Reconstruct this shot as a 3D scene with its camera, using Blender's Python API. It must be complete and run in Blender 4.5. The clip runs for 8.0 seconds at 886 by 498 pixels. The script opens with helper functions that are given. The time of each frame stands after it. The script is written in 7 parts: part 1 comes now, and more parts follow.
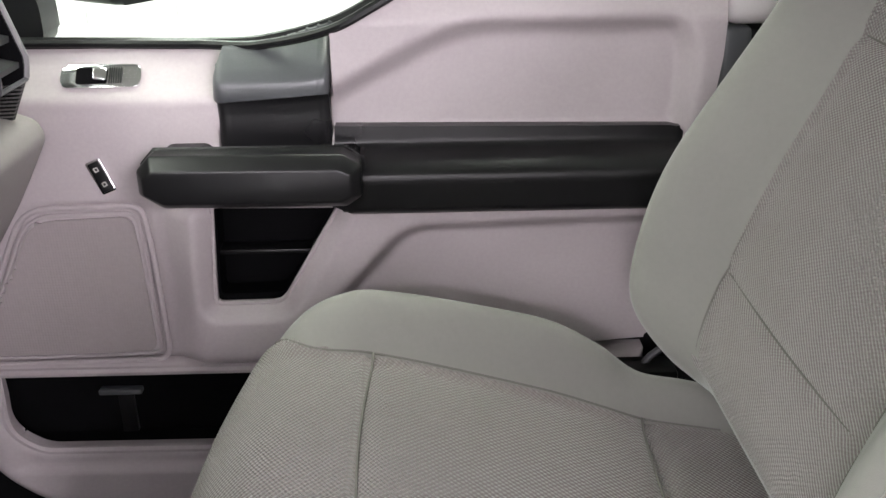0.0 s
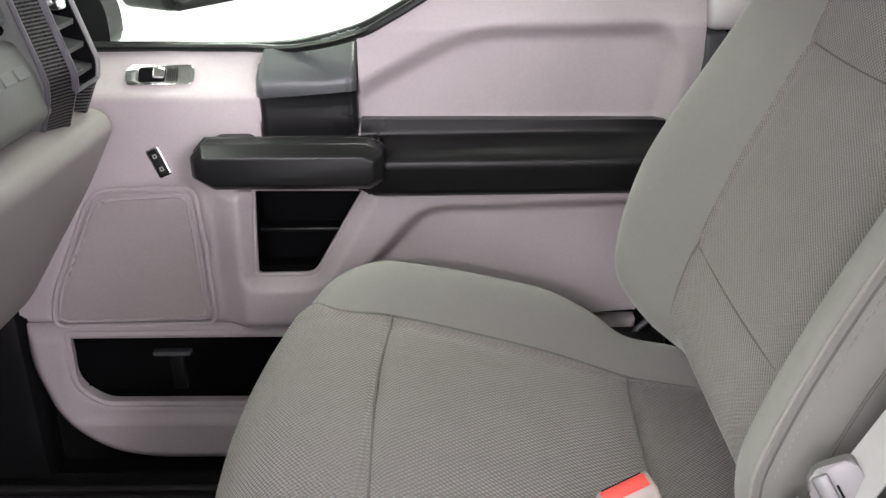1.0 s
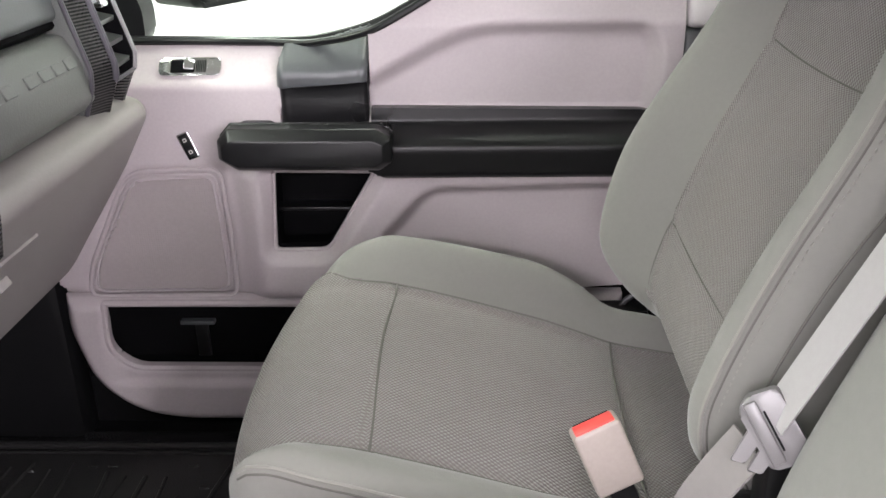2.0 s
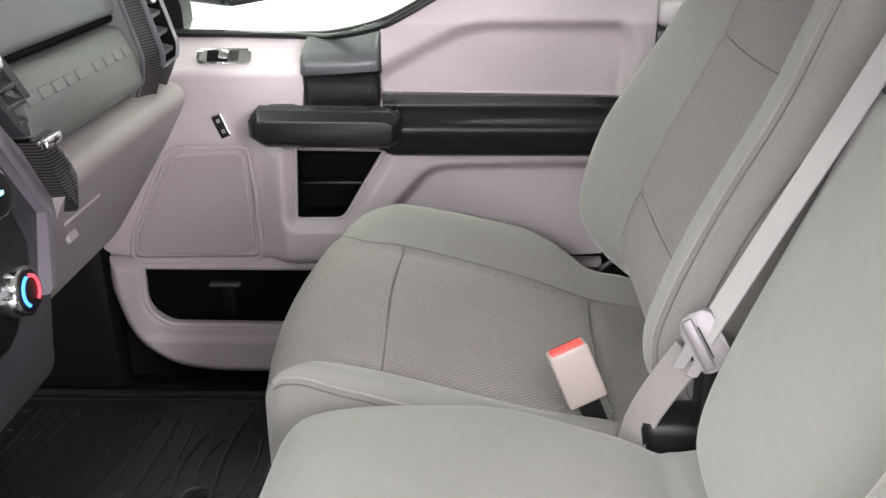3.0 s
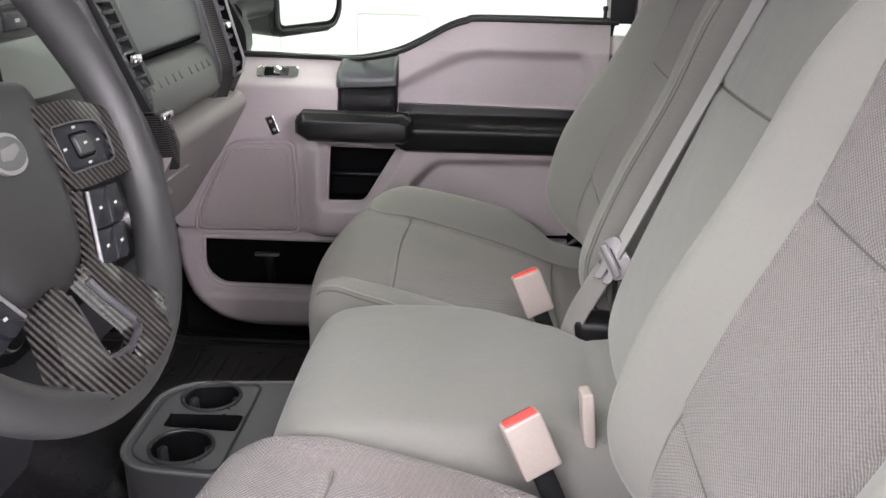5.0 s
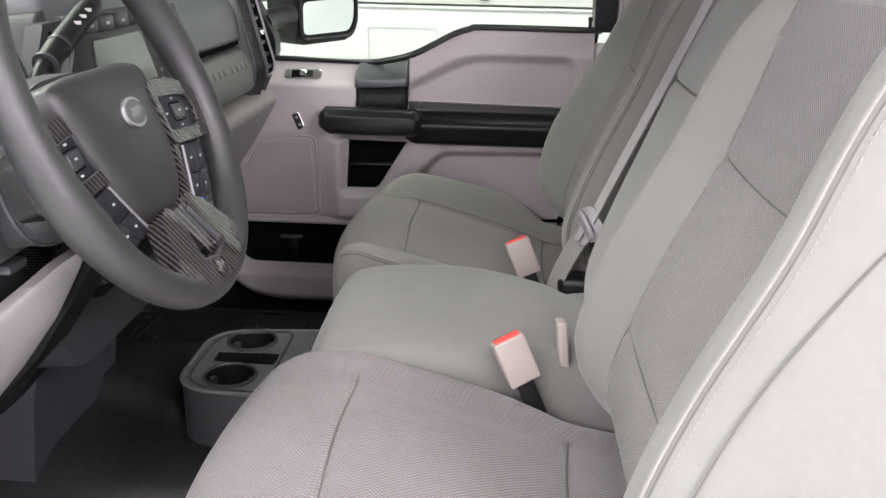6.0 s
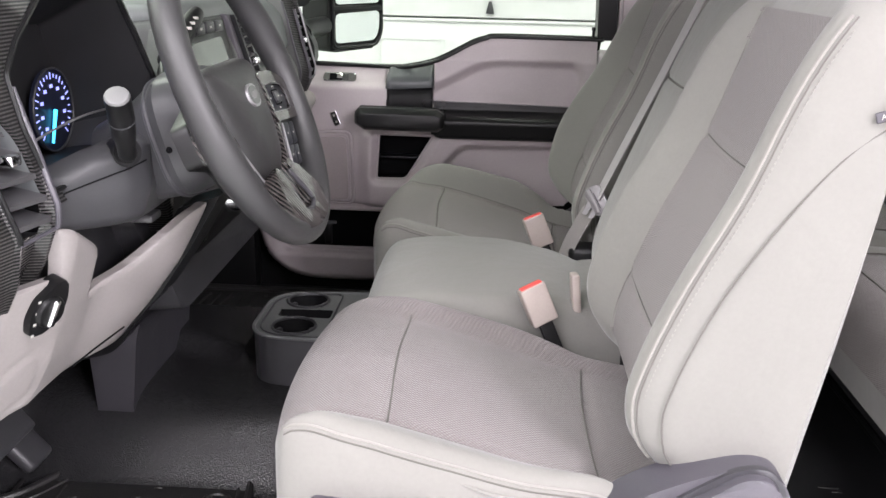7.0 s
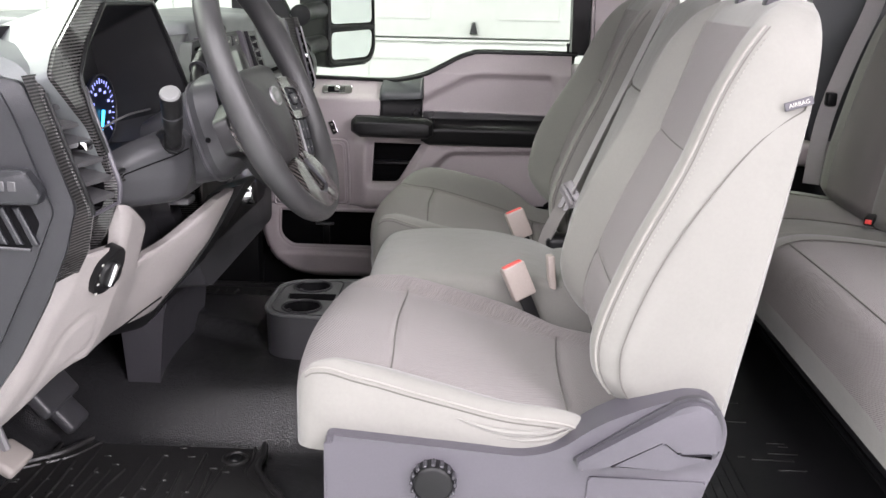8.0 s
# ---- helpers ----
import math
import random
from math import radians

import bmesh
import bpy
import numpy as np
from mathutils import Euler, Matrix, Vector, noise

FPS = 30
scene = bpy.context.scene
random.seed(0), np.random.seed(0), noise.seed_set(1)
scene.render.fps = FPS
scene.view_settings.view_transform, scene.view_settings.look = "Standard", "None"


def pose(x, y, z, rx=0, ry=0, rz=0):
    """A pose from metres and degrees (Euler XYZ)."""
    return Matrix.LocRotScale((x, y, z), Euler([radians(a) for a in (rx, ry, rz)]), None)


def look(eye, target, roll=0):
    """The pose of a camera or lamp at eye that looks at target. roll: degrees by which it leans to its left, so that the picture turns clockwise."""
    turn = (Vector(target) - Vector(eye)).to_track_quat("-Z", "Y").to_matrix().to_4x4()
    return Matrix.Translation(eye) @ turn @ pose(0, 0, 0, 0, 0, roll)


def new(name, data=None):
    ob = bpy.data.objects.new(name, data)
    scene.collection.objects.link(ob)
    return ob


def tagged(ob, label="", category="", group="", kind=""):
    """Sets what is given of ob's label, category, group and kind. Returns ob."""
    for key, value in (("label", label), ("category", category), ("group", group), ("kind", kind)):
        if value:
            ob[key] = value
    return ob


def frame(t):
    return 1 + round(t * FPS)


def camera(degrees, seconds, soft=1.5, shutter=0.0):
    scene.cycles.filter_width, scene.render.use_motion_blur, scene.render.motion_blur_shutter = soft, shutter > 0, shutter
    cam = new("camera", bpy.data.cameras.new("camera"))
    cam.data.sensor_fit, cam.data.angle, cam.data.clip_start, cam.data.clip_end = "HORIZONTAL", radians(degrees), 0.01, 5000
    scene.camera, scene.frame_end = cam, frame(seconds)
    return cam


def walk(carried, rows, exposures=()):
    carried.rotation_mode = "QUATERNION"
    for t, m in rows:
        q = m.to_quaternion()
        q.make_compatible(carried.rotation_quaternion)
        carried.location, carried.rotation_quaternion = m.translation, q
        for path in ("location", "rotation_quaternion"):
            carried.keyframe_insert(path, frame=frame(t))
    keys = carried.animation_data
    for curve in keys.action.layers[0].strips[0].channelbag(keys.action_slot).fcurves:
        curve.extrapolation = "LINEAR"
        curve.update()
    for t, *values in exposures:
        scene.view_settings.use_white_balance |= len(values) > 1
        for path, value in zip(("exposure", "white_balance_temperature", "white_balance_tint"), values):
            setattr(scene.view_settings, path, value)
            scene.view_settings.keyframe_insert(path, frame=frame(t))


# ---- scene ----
cam = camera(52.2, 8.0)
PATH = [
    (0, (-0.009, -0.197, 0.773), (0.017, 1.648, 0.0), -0.9),
    (0.5, (0.008, -0.269, 0.791), (-0.021, 1.572, 0.011), -1.3),
    (1, (0.017, -0.33, 0.804), (-0.034, 1.512, 0.026), -1.3),
    (1.5, (0.029, -0.384, 0.816), (-0.051, 1.455, 0.034), -1.5),
    (3, (0.044, -0.619, 0.84), (-0.041, 1.222, 0.065), -0.6),
    (3.5, (0.038, -0.752, 0.86), (-0.046, 1.097, 0.101), -0.1),
    (4, (0.046, -0.85, 0.858), (-0.04, 1.015, 0.14), 0.4),
    (4.5, (0.076, -0.935, 0.833), (-0.025, 0.947, 0.165), 0.7),
    (4.7, (0.074, -0.972, 0.843), (-0.02, 0.911, 0.174), 1.0),
    (5.8, (0.1, -1.238, 0.857), (-0.02, 0.653, 0.215), 1.3),
    (6, (0.098, -1.292, 0.856), (-0.017, 0.602, 0.224), 1.2),
    (6.5, (0.081, -1.418, 0.861), (-0.033, 0.479, 0.24), 1.3),
    (7, (0.052, -1.572, 0.864), (-0.054, 0.332, 0.26), 1.3),
    (7.5, (0.043, -1.685, 0.861), (-0.05, 0.225, 0.277), 1.2),
    (8, (0.052, -1.793, 0.861), (-0.022, 0.126, 0.304), 1.2),
]
walk(cam, [(t, look(eye, target, roll)) for t, eye, target, roll in PATH], [(0, 0.64), (1.5, 0.72), (3, 0.84), (4.5, 0.54), (6, 0.06), (8, 0.08)])

# ---- world and light ----
world = bpy.data.worlds.new("world")
scene.world = world
world.use_nodes = True
world.node_tree.nodes["Background"].inputs[0].default_value = (0.9, 0.95, 1.0, 1)
world.node_tree.nodes["Background"].inputs[1].default_value = 0.05

GROUND = -0.82          # the garage floor under the cab


def area_lamp(name, x, y, z, sx, sy, watts, color, target=None):
    data = bpy.data.lights.new(name, "AREA")
    data.shape, data.size, data.size_y, data.energy, data.color = "RECTANGLE", sx, sy, watts, color
    ob = new(name, data)
    ob.matrix_world = look((x, y, z), target or (x, y, z - 1))
    return ob


ROSE, GREENISH = (0.98, 0.91, 1.0), (0.87, 1.0, 0.82)
# unseen lamps, added and weighted to brighten single parts of the cab
LAMPS = ((-1.2, -2.0, 54, ROSE), (0.7, -2.0, 40, ROSE), (2.5, -2.0, 50, ROSE), (-1.4, -4.3, 215, ROSE), (2.8, -4.3, 480, ROSE),
         (-2.6, 1.2, 46, GREENISH), (0.6, 1.2, 28, GREENISH), (3.2, 1.2, 30, GREENISH), (-1.45, 0.0, 31, GREENISH), (-3.0, 0.0, 42, GREENISH))
for lx, ly, watts, tint in LAMPS:
    wide = ly != 0.0          # the lamps added before and over the engine hood lie across
    area_lamp("ceiling_lamp", lx, ly, 2.36, 1.6 if wide else 0.6, 0.7 if wide else 1.6, watts, tint)

# ---- materials ----


def nodes_of(name):
    m = bpy.data.materials.new(name)
    m.use_nodes = True
    nt = m.node_tree
    return m, nt, nt.nodes["Principled BSDF"]


def add(nt, kind, **values):
    n = nt.nodes.new(kind)
    for k, v in values.items():
        n.inputs[k].default_value = v
    return n


def coords(nt, scale=(1, 1, 1), rot=(0, 0, 0)):
    tc = nt.nodes.new("ShaderNodeTexCoord")
    mp = nt.nodes.new("ShaderNodeMapping")
    mp.inputs["Scale"].default_value = scale
    mp.inputs["Rotation"].default_value = rot
    nt.links.new(tc.outputs["Object"], mp.inputs["Vector"])
    return mp.outputs["Vector"]


def mottled(nt, bsdf, color, vec, scale, amount, amount2=0.04):
    """Base colour varied at a large and a small scale."""
    big = add(nt, "ShaderNodeTexNoise", Scale=scale, Detail=4.0)
    small = add(nt, "ShaderNodeTexNoise", Scale=scale * 40, Detail=2.0)
    nt.links.new(vec, big.inputs["Vector"])
    nt.links.new(vec, small.inputs["Vector"])
    m1 = nt.nodes.new("ShaderNodeMapRange")
    m1.inputs["From Min"].default_value, m1.inputs["From Max"].default_value = 0.3, 0.7
    m1.inputs["To Min"].default_value, m1.inputs["To Max"].default_value = 1 - amount, 1 + amount
    nt.links.new(big.outputs[0], m1.inputs["Value"])
    m2 = nt.nodes.new("ShaderNodeMapRange")
    m2.inputs["From Min"].default_value, m2.inputs["From Max"].default_value = 0.3, 0.7
    m2.inputs["To Min"].default_value, m2.inputs["To Max"].default_value = 1 - amount2, 1 + amount2
    nt.links.new(small.outputs[0], m2.inputs["Value"])
    mul = nt.nodes.new("ShaderNodeMath")
    mul.operation = "MULTIPLY"
    nt.links.new(m1.outputs[0], mul.inputs[0])
    nt.links.new(m2.outputs[0], mul.inputs[1])
    mix = nt.nodes.new("ShaderNodeVectorMath")
    mix.operation = "SCALE"
    mix.inputs[0].default_value = color
    nt.links.new(mul.outputs[0], mix.inputs["Scale"])
    nt.links.new(mix.outputs[0], bsdf.inputs["Base Color"])
    return big


def bump(nt, bsdf, height, strength, distance):
    b = add(nt, "ShaderNodeBump", Strength=strength, Distance=distance)
    nt.links.new(height, b.inputs["Height"])
    nt.links.new(b.outputs[0], bsdf.inputs["Normal"])


def plastic(name, color, rough=0.5, grain=900, relief=0.25, amount=0.05, spec=0.5, random_cells=1.0):
    """Moulded plastic with a fine leather grain and slight smudges."""
    m, nt, bsdf = nodes_of(name)
    vec = coords(nt)
    big = mottled(nt, bsdf, color, vec, 6, amount, 0.03)
    v = add(nt, "ShaderNodeTexVoronoi", Scale=grain, Randomness=random_cells)
    nt.links.new(vec, v.inputs["Vector"])
    bump(nt, bsdf, v.outputs["Distance"], relief, 0.0006)
    r = nt.nodes.new("ShaderNodeMapRange")
    r.inputs["From Min"].default_value, r.inputs["From Max"].default_value = 0.3, 0.7
    r.inputs["To Min"].default_value, r.inputs["To Max"].default_value = rough - 0.06, rough + 0.06
    nt.links.new(big.outputs[0], r.inputs["Value"])
    nt.links.new(r.outputs[0], bsdf.inputs["Roughness"])
    bsdf.inputs["Specular IOR Level"].default_value = spec
    return m


def cloth(name, color, weave=0.0, weave_size=0.0042, rough=0.85, amount=0.03):
    """Seat cloth: fine weave, with a dotted mesh pattern where weave is above 0."""
    m, nt, bsdf = nodes_of(name)
    vec = coords(nt)
    mottled(nt, bsdf, color, vec, 5, amount, 0.02)
    bsdf.inputs["Roughness"].default_value = rough
    bsdf.inputs["Sheen Weight"].default_value = 0.25
    bsdf.inputs["Sheen Roughness"].default_value = 0.5
    bsdf.inputs["Specular IOR Level"].default_value = 0.25
    if weave > 0:
        k = 2 * math.pi / weave_size
        wob = add(nt, "ShaderNodeTexNoise", Scale=90.0, Detail=2.0)
        nt.links.new(vec, wob.inputs["Vector"])
        shift = nt.nodes.new("ShaderNodeVectorMath")
        shift.operation = "MULTIPLY_ADD"
        shift.inputs[1].default_value = (0.0017, 0.0017, 0.0017)
        nt.links.new(wob.outputs["Color"], shift.inputs[0])
        nt.links.new(vec, shift.inputs[2])
        sep = nt.nodes.new("ShaderNodeSeparateXYZ")
        nt.links.new(shift.outputs[0], sep.inputs[0])
        along = nt.nodes.new("ShaderNodeMath")
        nt.links.new(sep.outputs["X"], along.inputs[0])
        nt.links.new(sep.outputs["Z"], along.inputs[1])
        waves = []
        for socket, f in ((along.outputs[0], k), (sep.outputs["Y"], k * 0.8)):
            q = nt.nodes.new("ShaderNodeMath")
            q.operation = "MULTIPLY"
            q.inputs[1].default_value = f
            nt.links.new(socket, q.inputs[0])
            waves.append(q.outputs[0])
        sines = []
        for wave in waves:
            q = nt.nodes.new("ShaderNodeMath")
            q.operation = "SINE"
            nt.links.new(wave, q.inputs[0])
            sines.append(q.outputs[0])
        h = nt.nodes.new("ShaderNodeMath")
        h.operation = "MULTIPLY"
        nt.links.new(sines[0], h.inputs[0])
        nt.links.new(sines[1], h.inputs[1])
        bump(nt, bsdf, h.outputs[0], weave, 0.0012)
        src = bsdf.inputs["Base Color"].links[0].from_socket
        fac = nt.nodes.new("ShaderNodeMapRange")
        fac.inputs["From Min"].default_value, fac.inputs["From Max"].default_value = -1, 1
        fac.inputs["To Min"].default_value, fac.inputs["To Max"].default_value = 0.90, 1.06
        nt.links.new(h.outputs[0], fac.inputs["Value"])
        sc = nt.nodes.new("ShaderNodeVectorMath")
        sc.operation = "SCALE"
        nt.links.new(src, sc.inputs[0])
        nt.links.new(fac.outputs[0], sc.inputs["Scale"])
        nt.links.new(sc.outputs[0], bsdf.inputs["Base Color"])
    else:
        n = add(nt, "ShaderNodeTexNoise", Scale=1400.0, Detail=2.0)
        nt.links.new(vec, n.inputs["Vector"])
        bump(nt, bsdf, n.outputs[0], 0.2, 0.0008)
    soft_n = add(nt, "ShaderNodeTexNoise", Scale=16.0, Detail=3.0)
    nt.links.new(vec, soft_n.inputs["Vector"])
    fine = bsdf.inputs["Normal"].links[0].from_node
    folds = add(nt, "ShaderNodeBump", Strength=0.35, Distance=0.008)
    nt.links.new(soft_n.outputs[0], folds.inputs["Height"])
    nt.links.new(folds.outputs[0], fine.inputs["Normal"])
    return m


def carbon(name, axis="Z", bands=85.0, light=0.05, tint=(1.0, 0.95, 0.95), coat=0.5):
    """Glossy carbon-look film: dark and light bands with a fine cross weave under a clear coat."""
    m, nt, bsdf = nodes_of(name)
    vec = coords(nt)
    w = add(nt, "ShaderNodeTexWave", Scale=bands, Distortion=0.4, Detail=1.0)
    w.bands_direction = axis
    nt.links.new(vec, w.inputs["Vector"])
    w.inputs["Detail Scale"].default_value = 30.0
    ramp = nt.nodes.new("ShaderNodeValToRGB")
    ramp.color_ramp.elements[0].color = (0.0025, 0.0025, 0.0025, 1)
    ramp.color_ramp.elements[1].color = (light * tint[0], light * tint[1], light * tint[2], 1)
    ramp.color_ramp.elements[0].position = 0.35
    ramp.color_ramp.elements[1].position = 0.80
    nt.links.new(w.outputs[0], ramp.inputs[0])
    cross = add(nt, "ShaderNodeTexNoise", Scale=420.0, Detail=2.0)
    nt.links.new(vec, cross.inputs["Vector"])
    span = nt.nodes.new("ShaderNodeMapRange")
    span.inputs["From Min"].default_value, span.inputs["From Max"].default_value = 0.3, 0.7
    span.inputs["To Min"].default_value, span.inputs["To Max"].default_value = 0.7, 1.25
    nt.links.new(cross.outputs[0], span.inputs["Value"])
    mix = nt.nodes.new("ShaderNodeVectorMath")
    mix.operation = "SCALE"
    nt.links.new(ramp.outputs[0], mix.inputs[0])
    nt.links.new(span.outputs[0], mix.inputs["Scale"])
    nt.links.new(mix.outputs[0], bsdf.inputs["Base Color"])
    bsdf.inputs["Roughness"].default_value = 0.5
    bsdf.inputs["Specular IOR Level"].default_value = 0.12
    bsdf.inputs["Coat Weight"].default_value = coat
    bsdf.inputs["Coat Roughness"].default_value = 0.06
    return m


def plain(name, color, rough=0.4, metal=0.0, amount=0.03, emit=None, strength=0.0):
    m, nt, bsdf = nodes_of(name)
    mottled(nt, bsdf, color, coords(nt), 9, amount, 0.02)
    bsdf.inputs["Roughness"].default_value = rough
    bsdf.inputs["Metallic"].default_value = metal
    if emit:
        bsdf.inputs["Emission Color"].default_value = (*emit, 1)
        bsdf.inputs["Emission Strength"].default_value = strength
    return m


def glass(name, tint=(1, 1, 1), rough=0.0):
    m, nt, bsdf = nodes_of(name)
    bsdf.inputs["Base Color"].default_value = (*tint, 1)
    bsdf.inputs["Transmission Weight"].default_value = 1.0
    bsdf.inputs["Roughness"].default_value = rough
    bsdf.inputs["IOR"].default_value = 1.02
    return m


def rubber(name, color, rough, scale, relief):
    """Pebbled vinyl or rubber."""
    m, nt, bsdf = nodes_of(name)
    vec = coords(nt)
    mottled(nt, bsdf, color, vec, 4, 0.18, 0.08)
    bsdf.inputs["Roughness"].default_value = rough
    v = add(nt, "ShaderNodeTexVoronoi", Scale=scale)
    n = add(nt, "ShaderNodeTexNoise", Scale=scale * 0.7, Detail=3.0)
    nt.links.new(vec, v.inputs["Vector"])
    nt.links.new(vec, n.inputs["Vector"])
    s = nt.nodes.new("ShaderNodeMath")
    nt.links.new(v.outputs["Distance"], s.inputs[0])
    nt.links.new(n.outputs[0], s.inputs[1])
    bump(nt, bsdf, s.outputs[0], relief, 0.002)
    return m


DOOR_BEIGE = plastic("door_beige", (0.38, 0.34, 0.345), 0.46, 1100, 0.18)
DOOR_DARK = plastic("door_charcoal", (0.0075, 0.0075, 0.008), 0.33, 900, 0.10, 0.05, 0.3)
DOOR_SLATE = plastic("door_slate", (0.062, 0.066, 0.069), 0.36, 700, 0.12)
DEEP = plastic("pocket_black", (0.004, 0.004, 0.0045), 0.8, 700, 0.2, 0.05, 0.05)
PERFORATED = plastic("speaker_mesh", (0.30, 0.265, 0.265), 0.6, 300, 1.0, 0.05, 0.5, 0.12)
CLOTH = cloth("seat_cloth", (0.184, 0.180, 0.166))
SEAT_PIPING = cloth("seat_piping", (0.215, 0.207, 0.190))
INSERT = cloth("seat_insert_mesh", (0.173, 0.153, 0.149), 0.75, 0.0044)
SEAM = plain("seam_thread", (0.11, 0.105, 0.095), 0.9)
PIPING = cloth("piping", (0.42, 0.41, 0.38))
SHIELD = plastic("seat_shield_grey", (0.064, 0.060, 0.071), 0.4, 900, 0.25)
STRIP = plastic("satin_lilac_strip", (0.150, 0.140, 0.158), 0.36, 900, 0.12)
SHIELD_DARK = plastic("lever_grey", (0.036, 0.035, 0.040), 0.4, 900, 0.25)
VINYL = rubber("floor_vinyl", (0.020, 0.020, 0.021), 0.18, 420, 0.42)
VENT_GREY = plastic("vent_grey", (0.055, 0.054, 0.057), 0.34, 900, 0.15)
# mat rubber with the weaker light of the rear footwell put into its colour
MAT_SHADED = rubber("rear_mat_rubber_shaded", (0.009, 0.009, 0.010), 0.42, 500, 0.12)
MAT = rubber("mat_rubber", (0.016, 0.0155, 0.0155), 0.36, 500, 0.2)
BLACK = plastic("black_plastic", (0.007, 0.007, 0.0075), 0.38, 800, 0.2, 0.05, 0.26)
CHARCOAL = plastic("dash_charcoal", (0.036, 0.036, 0.039), 0.38, 800, 0.25, 0.05, 0.4)
HOOD_BLACK = plastic("hood_lining_black", (0.014, 0.014, 0.015), 0.6, 800, 0.2, 0.05, 0.3)
DASH_PAD = plastic("dash_pad", (0.112, 0.120, 0.122), 0.40, 500, 0.16, 0.05, 0.5)
CAP_DARK = plastic("dash_end_dark", (0.016, 0.0165, 0.019), 0.36, 800, 0.25, 0.05, 0.4)
DASH_MID = plastic("dash_mid", (0.118, 0.124, 0.116), 0.38, 500, 0.3)
DASH_LOW = plastic("dash_beige", (0.250, 0.230, 0.224), 0.48, 900, 0.22)
WHEEL_SKIN = plastic("wheel_skin", (0.030, 0.0296, 0.0304), 0.42, 1300, 0.3)
CARBON = carbon("carbon_film", "Z", 80.0, 0.06, (1.0, 0.95, 0.95), 0.9)
CARBON_WHEEL = carbon("carbon_film_diagonal", "DIAGONAL", 88.0, 0.060, (1.0, 0.86, 0.82), 0.9)
COVER_SKIN = plastic("airbag_cover_skin", (0.026, 0.0255, 0.026), 0.36, 1300, 0.3)
TRAY = plastic("tray_grey", (0.095, 0.098, 0.098), 0.4, 900, 0.2)
LATCH_GREY = plain("latch_grey", (0.16, 0.152, 0.155), 0.35, 0.1)
CHROME = plain("chrome", (0.78, 0.78, 0.79), 0.12, 1.0)
SATIN = plain("satin_grey", (0.33, 0.32, 0.33), 0.35, 0.6)
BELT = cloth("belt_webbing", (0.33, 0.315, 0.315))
# the same webbing, darkened in colour for the shade between the seats
BELT_SHADED = cloth("belt_webbing_shaded", (0.20, 0.185, 0.18))
BUCKLE = plastic("buckle_beige", (0.37, 0.32, 0.29), 0.4, 1200, 0.08)
RED = plain("buckle_red", (0.72, 0.07, 0.06), 0.35)
WHITE_WALL = plain("garage_wall", (0.66, 0.68, 0.66), 0.6)
DOOR_WHITE = plain("garage_door_white", (0.60, 0.61, 0.60), 0.5)
PALE_WALL = plain("garage_pale_wall", (0.62, 0.59, 0.61), 0.7)
CONCRETE = rubber("garage_concrete", (0.50, 0.53, 0.50), 0.5, 30, 0.1)
WINDOW_GLASS = glass("window_glass")
MIRROR = plain("mirror_glass", (0.85, 0.9, 0.88), 0.02, 1.0)
# pale base colour stands for light reflected in the display
SCREEN = plain("screen_glass_sheen", (0.20, 0.23, 0.20), 0.12)
HEADLINER = cloth("headliner", (0.30, 0.29, 0.275))
SHELL_PAINT = plain("body_paint", (0.70, 0.70, 0.70), 0.25)
LAMP_GLOW = plain("lamp_glow", (0.9, 0.9, 0.9), 0.5, 0.0, 0.0, (1, 0.99, 0.97), 6.0)

# ---- mesh helpers ----


def thing(name, label="", category="", group="", kind="", at=(0, 0, 0)):
    ob = new(name)
    ob.location = at
    ob.empty_display_size = 0.05
    return tagged(ob, label, category, group, kind)


def part(name, bm, material, parent=None, label="", smooth=40):
    """Links a bmesh, given in world metres, as one mesh object under a thing or part."""
    me = bpy.data.meshes.new(name)
    bmesh.ops.recalc_face_normals(bm, faces=bm.faces)
    if smooth:
        cut = radians(smooth)
        for f in bm.faces:
            f.smooth = True
        for e in bm.edges:
            if len(e.link_faces) == 2 and e.calc_face_angle(0) > cut:
                e.smooth = False
    bm.to_mesh(me)
    bm.free()
    me.materials.append(material)
    ob = new(name, me)
    if parent is not None:
        ob.parent = parent
        base = Vector((0, 0, 0))
        p = parent
        while p is not None:
            base += p.location
            p = p.parent
        me.transform(Matrix.Translation(-base))
    if label:
        ob["label"] = label
    return ob


def mesh_of(verts, faces):
    bm = bmesh.new()
    vs = [bm.verts.new(v) for v in verts]
    for f in faces:
        ids = []
        for i in f:
            if i not in ids:
                ids.append(i)
        if len(ids) >= 3:
            try:
                bm.faces.new([vs[i] for i in ids])
            except ValueError:
                pass
    loose = [v for v in bm.verts if not v.link_faces]
    bmesh.ops.delete(bm, geom=loose, context="VERTS")
    return bm


def rbox(x0, x1, y0, y1, z0, z1, r=0.004, seg=2, m=None):
    """A box with rounded edges."""
    bm = bmesh.new()
    bmesh.ops.create_cube(bm, size=1)
    bmesh.ops.transform(bm, verts=bm.verts, matrix=Matrix.Translation(((x0 + x1) / 2, (y0 + y1) / 2, (z0 + z1) / 2)) @ Matrix.Diagonal((abs(x1 - x0), abs(y1 - y0), abs(z1 - z0), 1)))
    if r > 0:
        bmesh.ops.bevel(bm, geom=list(bm.edges), offset=r, segments=seg, profile=0.5, affect="EDGES")
    if m is not None:
        bmesh.ops.transform(bm, verts=bm.verts, matrix=m)
    return bm


